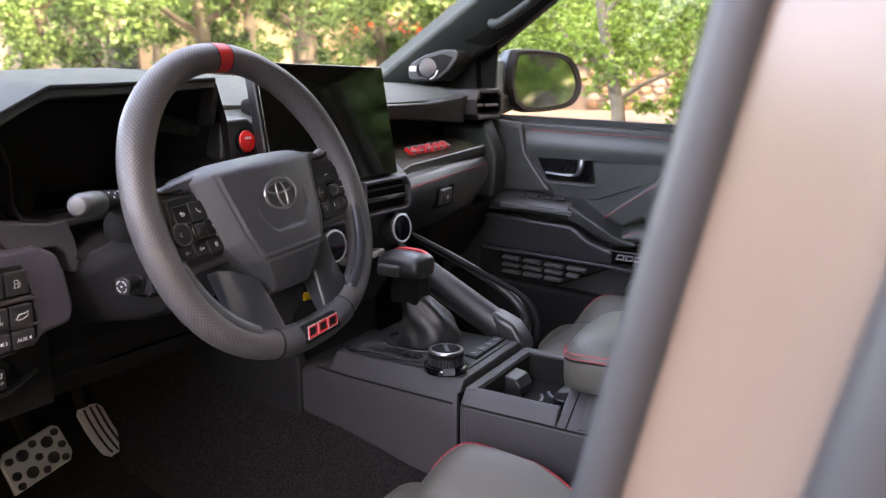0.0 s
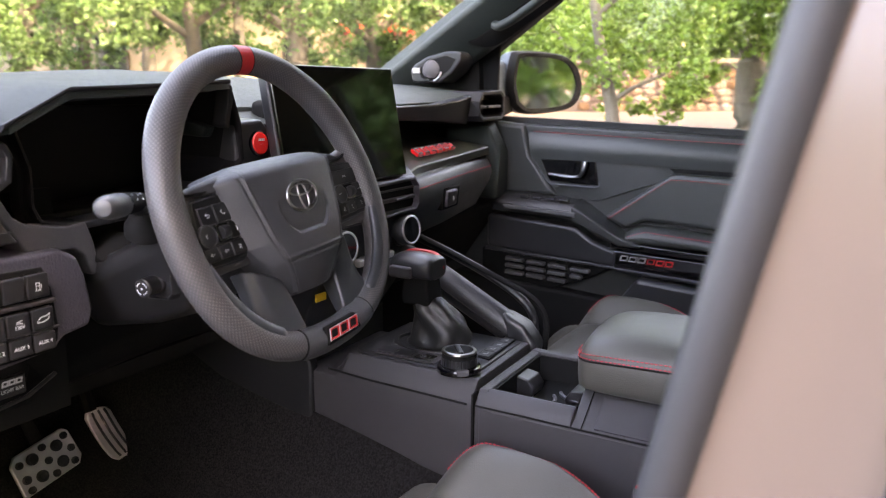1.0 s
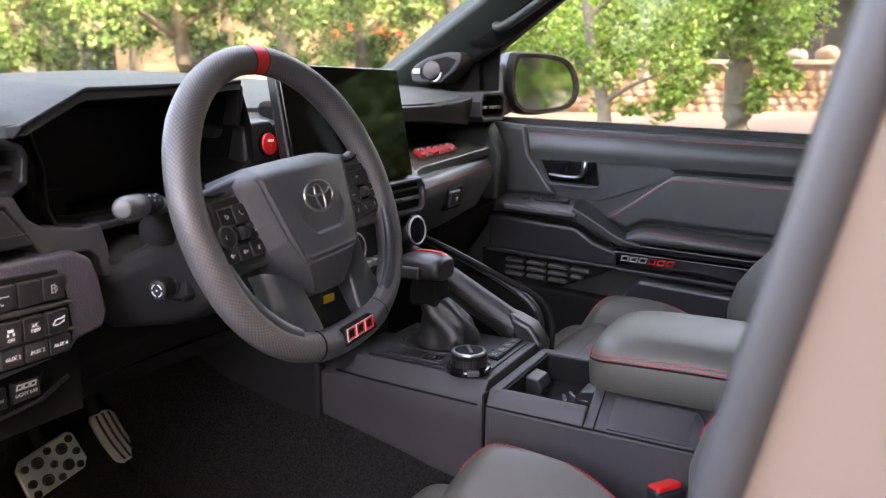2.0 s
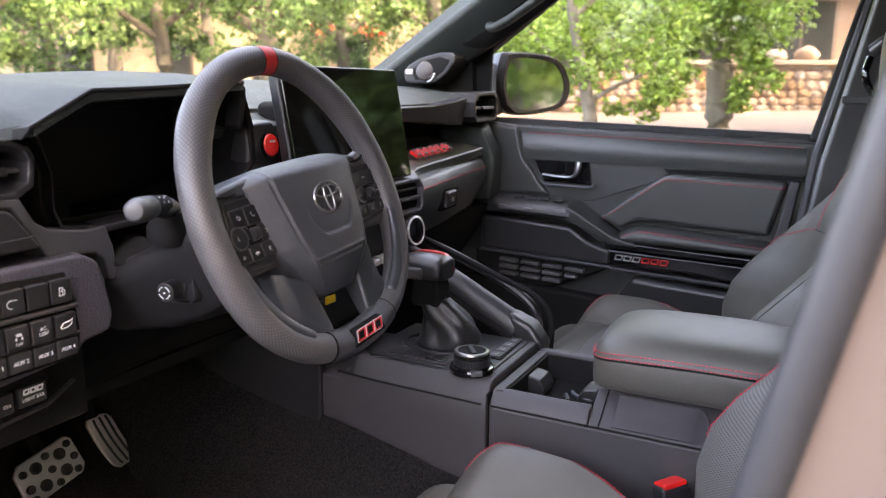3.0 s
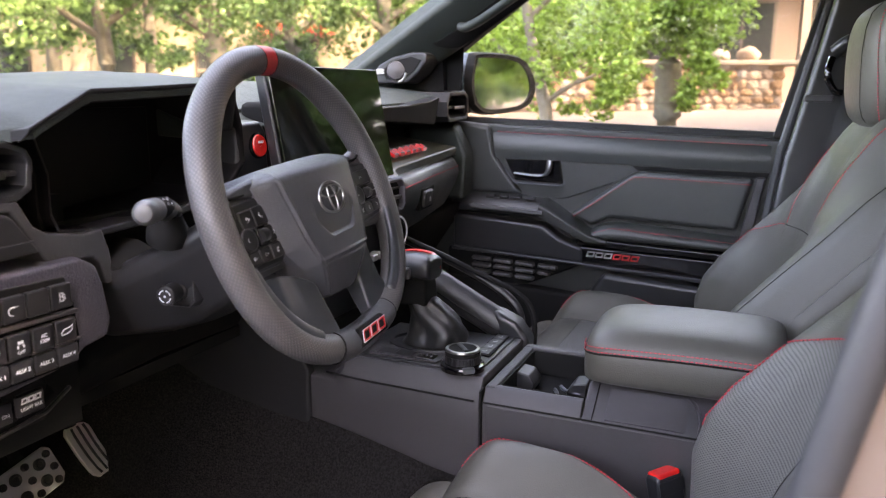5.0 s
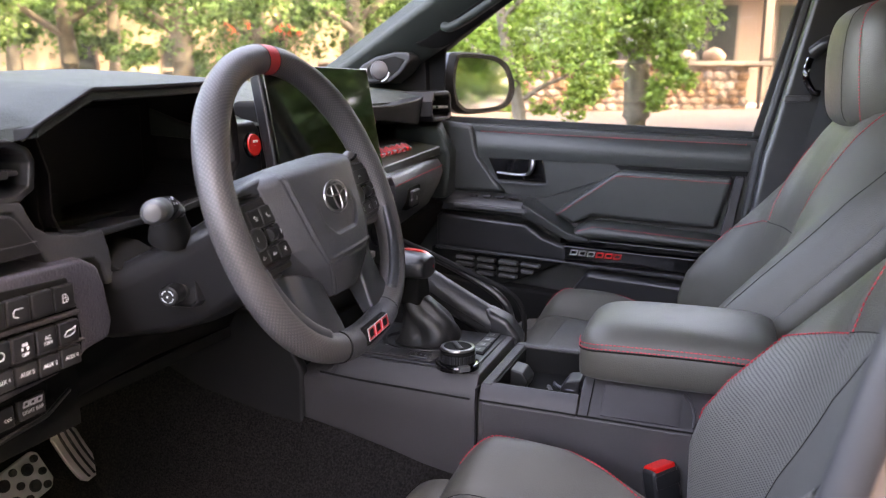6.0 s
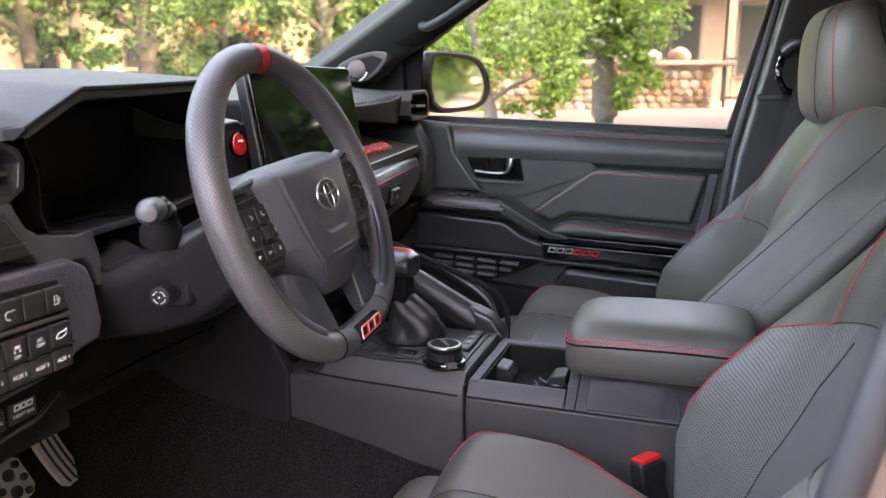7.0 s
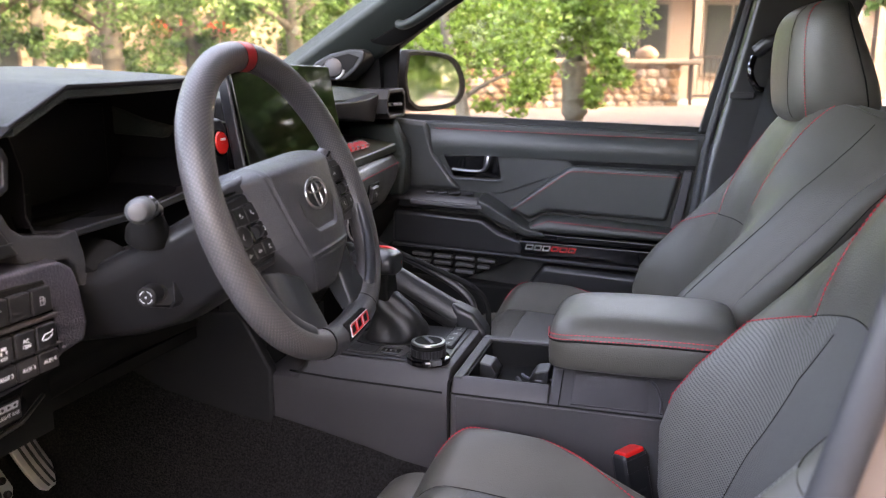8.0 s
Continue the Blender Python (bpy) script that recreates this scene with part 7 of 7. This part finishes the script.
# a lower hedge across the road, unseen, added to keep sky off the glass
low = tree((-10.0, 3.0, 0.0), "low bushy tree added out of direct view", [([(-10.0, 3.0, -0.2), (-10.0, 3.1, 1.0), (-10.1, 3.0, 2.4)], 0.14, 0.08)],
           rnd_centres((-11.6, -8.6, 0.9, 5.1, 0.4, 3.0), 46, 0.4, 0.7, 95), 7000, 0.22, 96, OUTM["leafdark"])
# the last three copies stand where the door mirror reflects bushes
for k, (x, y) in enumerate(((-10.3, 7.0), (-10.0, 11.0), (-9.2, 15.0), (-10.2, -1.0), (-10.6, -4.6), (6.6, -14.0), (10.6, -17.0), (3.4, -16.0))):
    copy_thing(low, pose(x, y, 0.75 * ground_z(x, y), 0, 0, 61 * (k + 1)))

# stone wall
wall = thing("stone_wall", (12.6, 1.5, 1.0), "low wall of mixed sandstone rubble with pale mortar", "stone wall", kind="structure")
WX, WY0, WY1, WZ = 12.4, 0.08, 6.5, 1.19
rs = random.Random(5)
TURN20 = Matrix.Translation((WX, WY0, 0)) @ Matrix.Rotation(radians(20), 4, "Z") @ Matrix.Translation((-WX, -WY0, 0))
stone_meshes = []
for k in range(8):
    bm = bmesh.new()
    bmesh.ops.create_icosphere(bm, subdivisions=1, radius=0.5)
    for v in bm.verts:
        m_ = max(abs(v.co.y), abs(v.co.z), 1e-3)
        v.co = Vector((v.co.x * 0.8, v.co.y * (0.75 + 0.3 * 0.5 / max(m_, 0.3)) * rs.uniform(0.85, 1.1), v.co.z * (0.75 + 0.3 * 0.5 / max(m_, 0.3)) * rs.uniform(0.85, 1.1)))
    me = bpy.data.meshes.new("stone")
    bm.to_mesh(me)
    bm.free()
    me.materials.append(OUTM["stone"])
    stone_meshes.append(me)
part("core", move(box(WX + 0.03, WX + 0.4, WY0 + 0.03, WY1, WZ - 0.4, WZ + 0.66), TURN20), OUTM["mortar"], wall)
part("coping", move(box(WX - 0.04, WX + 0.45, WY0 - 0.30, WY1, WZ + 0.66, WZ + 0.73), TURN20), OUTM["slab"], wall, bevel=0.015)
z = WZ - 0.02
while z < WZ + 0.60:
    h = rs.uniform(0.09, 0.15)
    y = WY0 + rs.uniform(0, 0.05)
    while y < 4.2:
        w = rs.uniform(0.12, 0.26)
        ob = new("stone", rs.choice(stone_meshes))
        ob.parent = wall
        ob.matrix_parent_inverse = Matrix.Translation(-Vector(wall.location))
        ob.location = TURN20 @ Vector((WX + 0.035, y + w / 2, z + h / 2 + rs.uniform(-0.01, 0.01)))
        ob.scale = (0.10, w * 1.10, h * 1.12)
        ob.rotation_euler = (rs.uniform(-0.15, 0.15), 0, radians(20))
        y += w
    z += h


def boulder(at, size, seed):
    """A weathered rounded rock that sits on the coping."""
    b = thing("boulder", at, "tan weathered boulder on the stone wall", "boulder", "boulders on the wall")
    bm = bmesh.new()
    bmesh.ops.create_icosphere(bm, subdivisions=3, radius=1.0)
    for v in bm.verts:
        n = 1 + 0.22 * noise.noise(v.co * 1.3 + Vector((seed, 0, 0))) + 0.06 * noise.noise(v.co * 4 + Vector((0, seed, 0)))
        v.co = Vector(at) + Vector((v.co.x * size[0] * n, v.co.y * size[1] * n, max(-0.72, v.co.z * n) * size[2] + 0.72 * size[2]))
    part("rock", bm, OUTM["stone"], b)


boulder((12.40, 0.62, WZ + 0.725), (0.13, 0.16, 0.12), 1)
boulder((12.28, 1.02, WZ + 0.725), (0.13, 0.15, 0.10), 5)
gate = thing("metal_gate", (12.6, -0.35, ground_z(12.6, -0.35)), "dark metal gate beside the stone wall", "gate")
GZ = ground_z(12.6, -0.35)
for y in (-0.68, -0.06):
    part("post", box(12.58, 12.63, y - 0.025, y + 0.025, GZ - 0.1, GZ + 0.78), OUTM["timber"], gate, bevel=0.004)
for h in (0.12, 0.70):
    part("rail", box(12.59, 12.62, -0.66, -0.08, GZ + h, GZ + h + 0.035), OUTM["timber"], gate, bevel=0.003)
for k in range(6):
    part("bar", box(12.597, 12.613, -0.60 + 0.09 * k - 0.008, -0.60 + 0.09 * k + 0.008, GZ + 0.15, GZ + 0.71), OUTM["timber"], gate)
# house behind
HM = Matrix.Translation((17, 0, 0)) @ Matrix.Rotation(radians(18), 4, "Z") @ Matrix.Translation((-17, 0, 0))
house = thing("house", (17, 1.5, 1.0), "warm stucco house with dark timber porch and windows", "house")
part("wall", move(box(17.0, 17.4, -8.0, 7.4, 0.8, 5.0), HM), OUTM["stucco"], house)
part("roof", move(prism([(16.2, 3.5), (19.0, 4.9), (19.0, 5.1), (16.2, 3.65)], "y", -8.0, 7.6), HM), OUTM["timber"], house)
for k, (y, w) in enumerate(((1.0, 1.3), (-0.9, 1.2), (-2.9, 1.5), (3.2, 1.6), (5.4, 1.6))):
    win = part("window", move(box(16.93, 17.02, y - w / 2, y + w / 2, 1.75, 3.25), HM), OUTM["timber"], house, bevel=0.01)
    part("pane", move(box(16.91, 16.94, y - w / 2 + 0.08, y - 0.03, 1.83, 3.17), HM), OUTM["pane"], win)
    part("pane", move(box(16.91, 16.94, y + 0.03, y + w / 2 - 0.08, 1.83, 3.17), HM), OUTM["pane"], win)
for y in (-3.6, 0.05, 2.1, 4.3, 6.5):
    part("porch_post", move(box(16.2, 16.36, y - 0.08, y + 0.08, 0.9, 3.55), HM), OUTM["timber"], house, bevel=0.01)
# second house ahead of the car
h2 = thing("house", (20, 16, 1.0), "tan house with white terrace and red trim", "house")
H2 = Matrix.Translation((*deg(35, 26, 0)[:2], 1.0)) @ Matrix.Rotation(radians(35), 4, "Z")
part("wall", move(box(0, 0.4, -9, 14, -0.2, 5.0), H2), OUTM["cream"], h2)
part("terrace", move(box(-2.2, 0, -3.0, 2.5, 0.25, 0.55), H2), OUTM["slab"], h2, bevel=0.02)
part("rail", move(box(-2.2, -2.1, -3.0, 2.5, 1.0, 1.1), H2), OUTM["slab"], h2)
part("awning", move(box(-1.2, 0, -1.6, 0.8, 2.2, 2.45), H2), OUTM["rust"], h2)
for y in (-6, -3.4, -0.6, 2.2, 5, 8, 11):
    win = part("window", move(box(-0.06, 0.05, y - 0.5, y + 0.5, 0.7, 2.1), H2), OUTM["timber"], h2)
    part("pane", move(box(-0.09, -0.05, y - 0.42, y + 0.42, 0.78, 2.02), H2), OUTM["pane"], win)
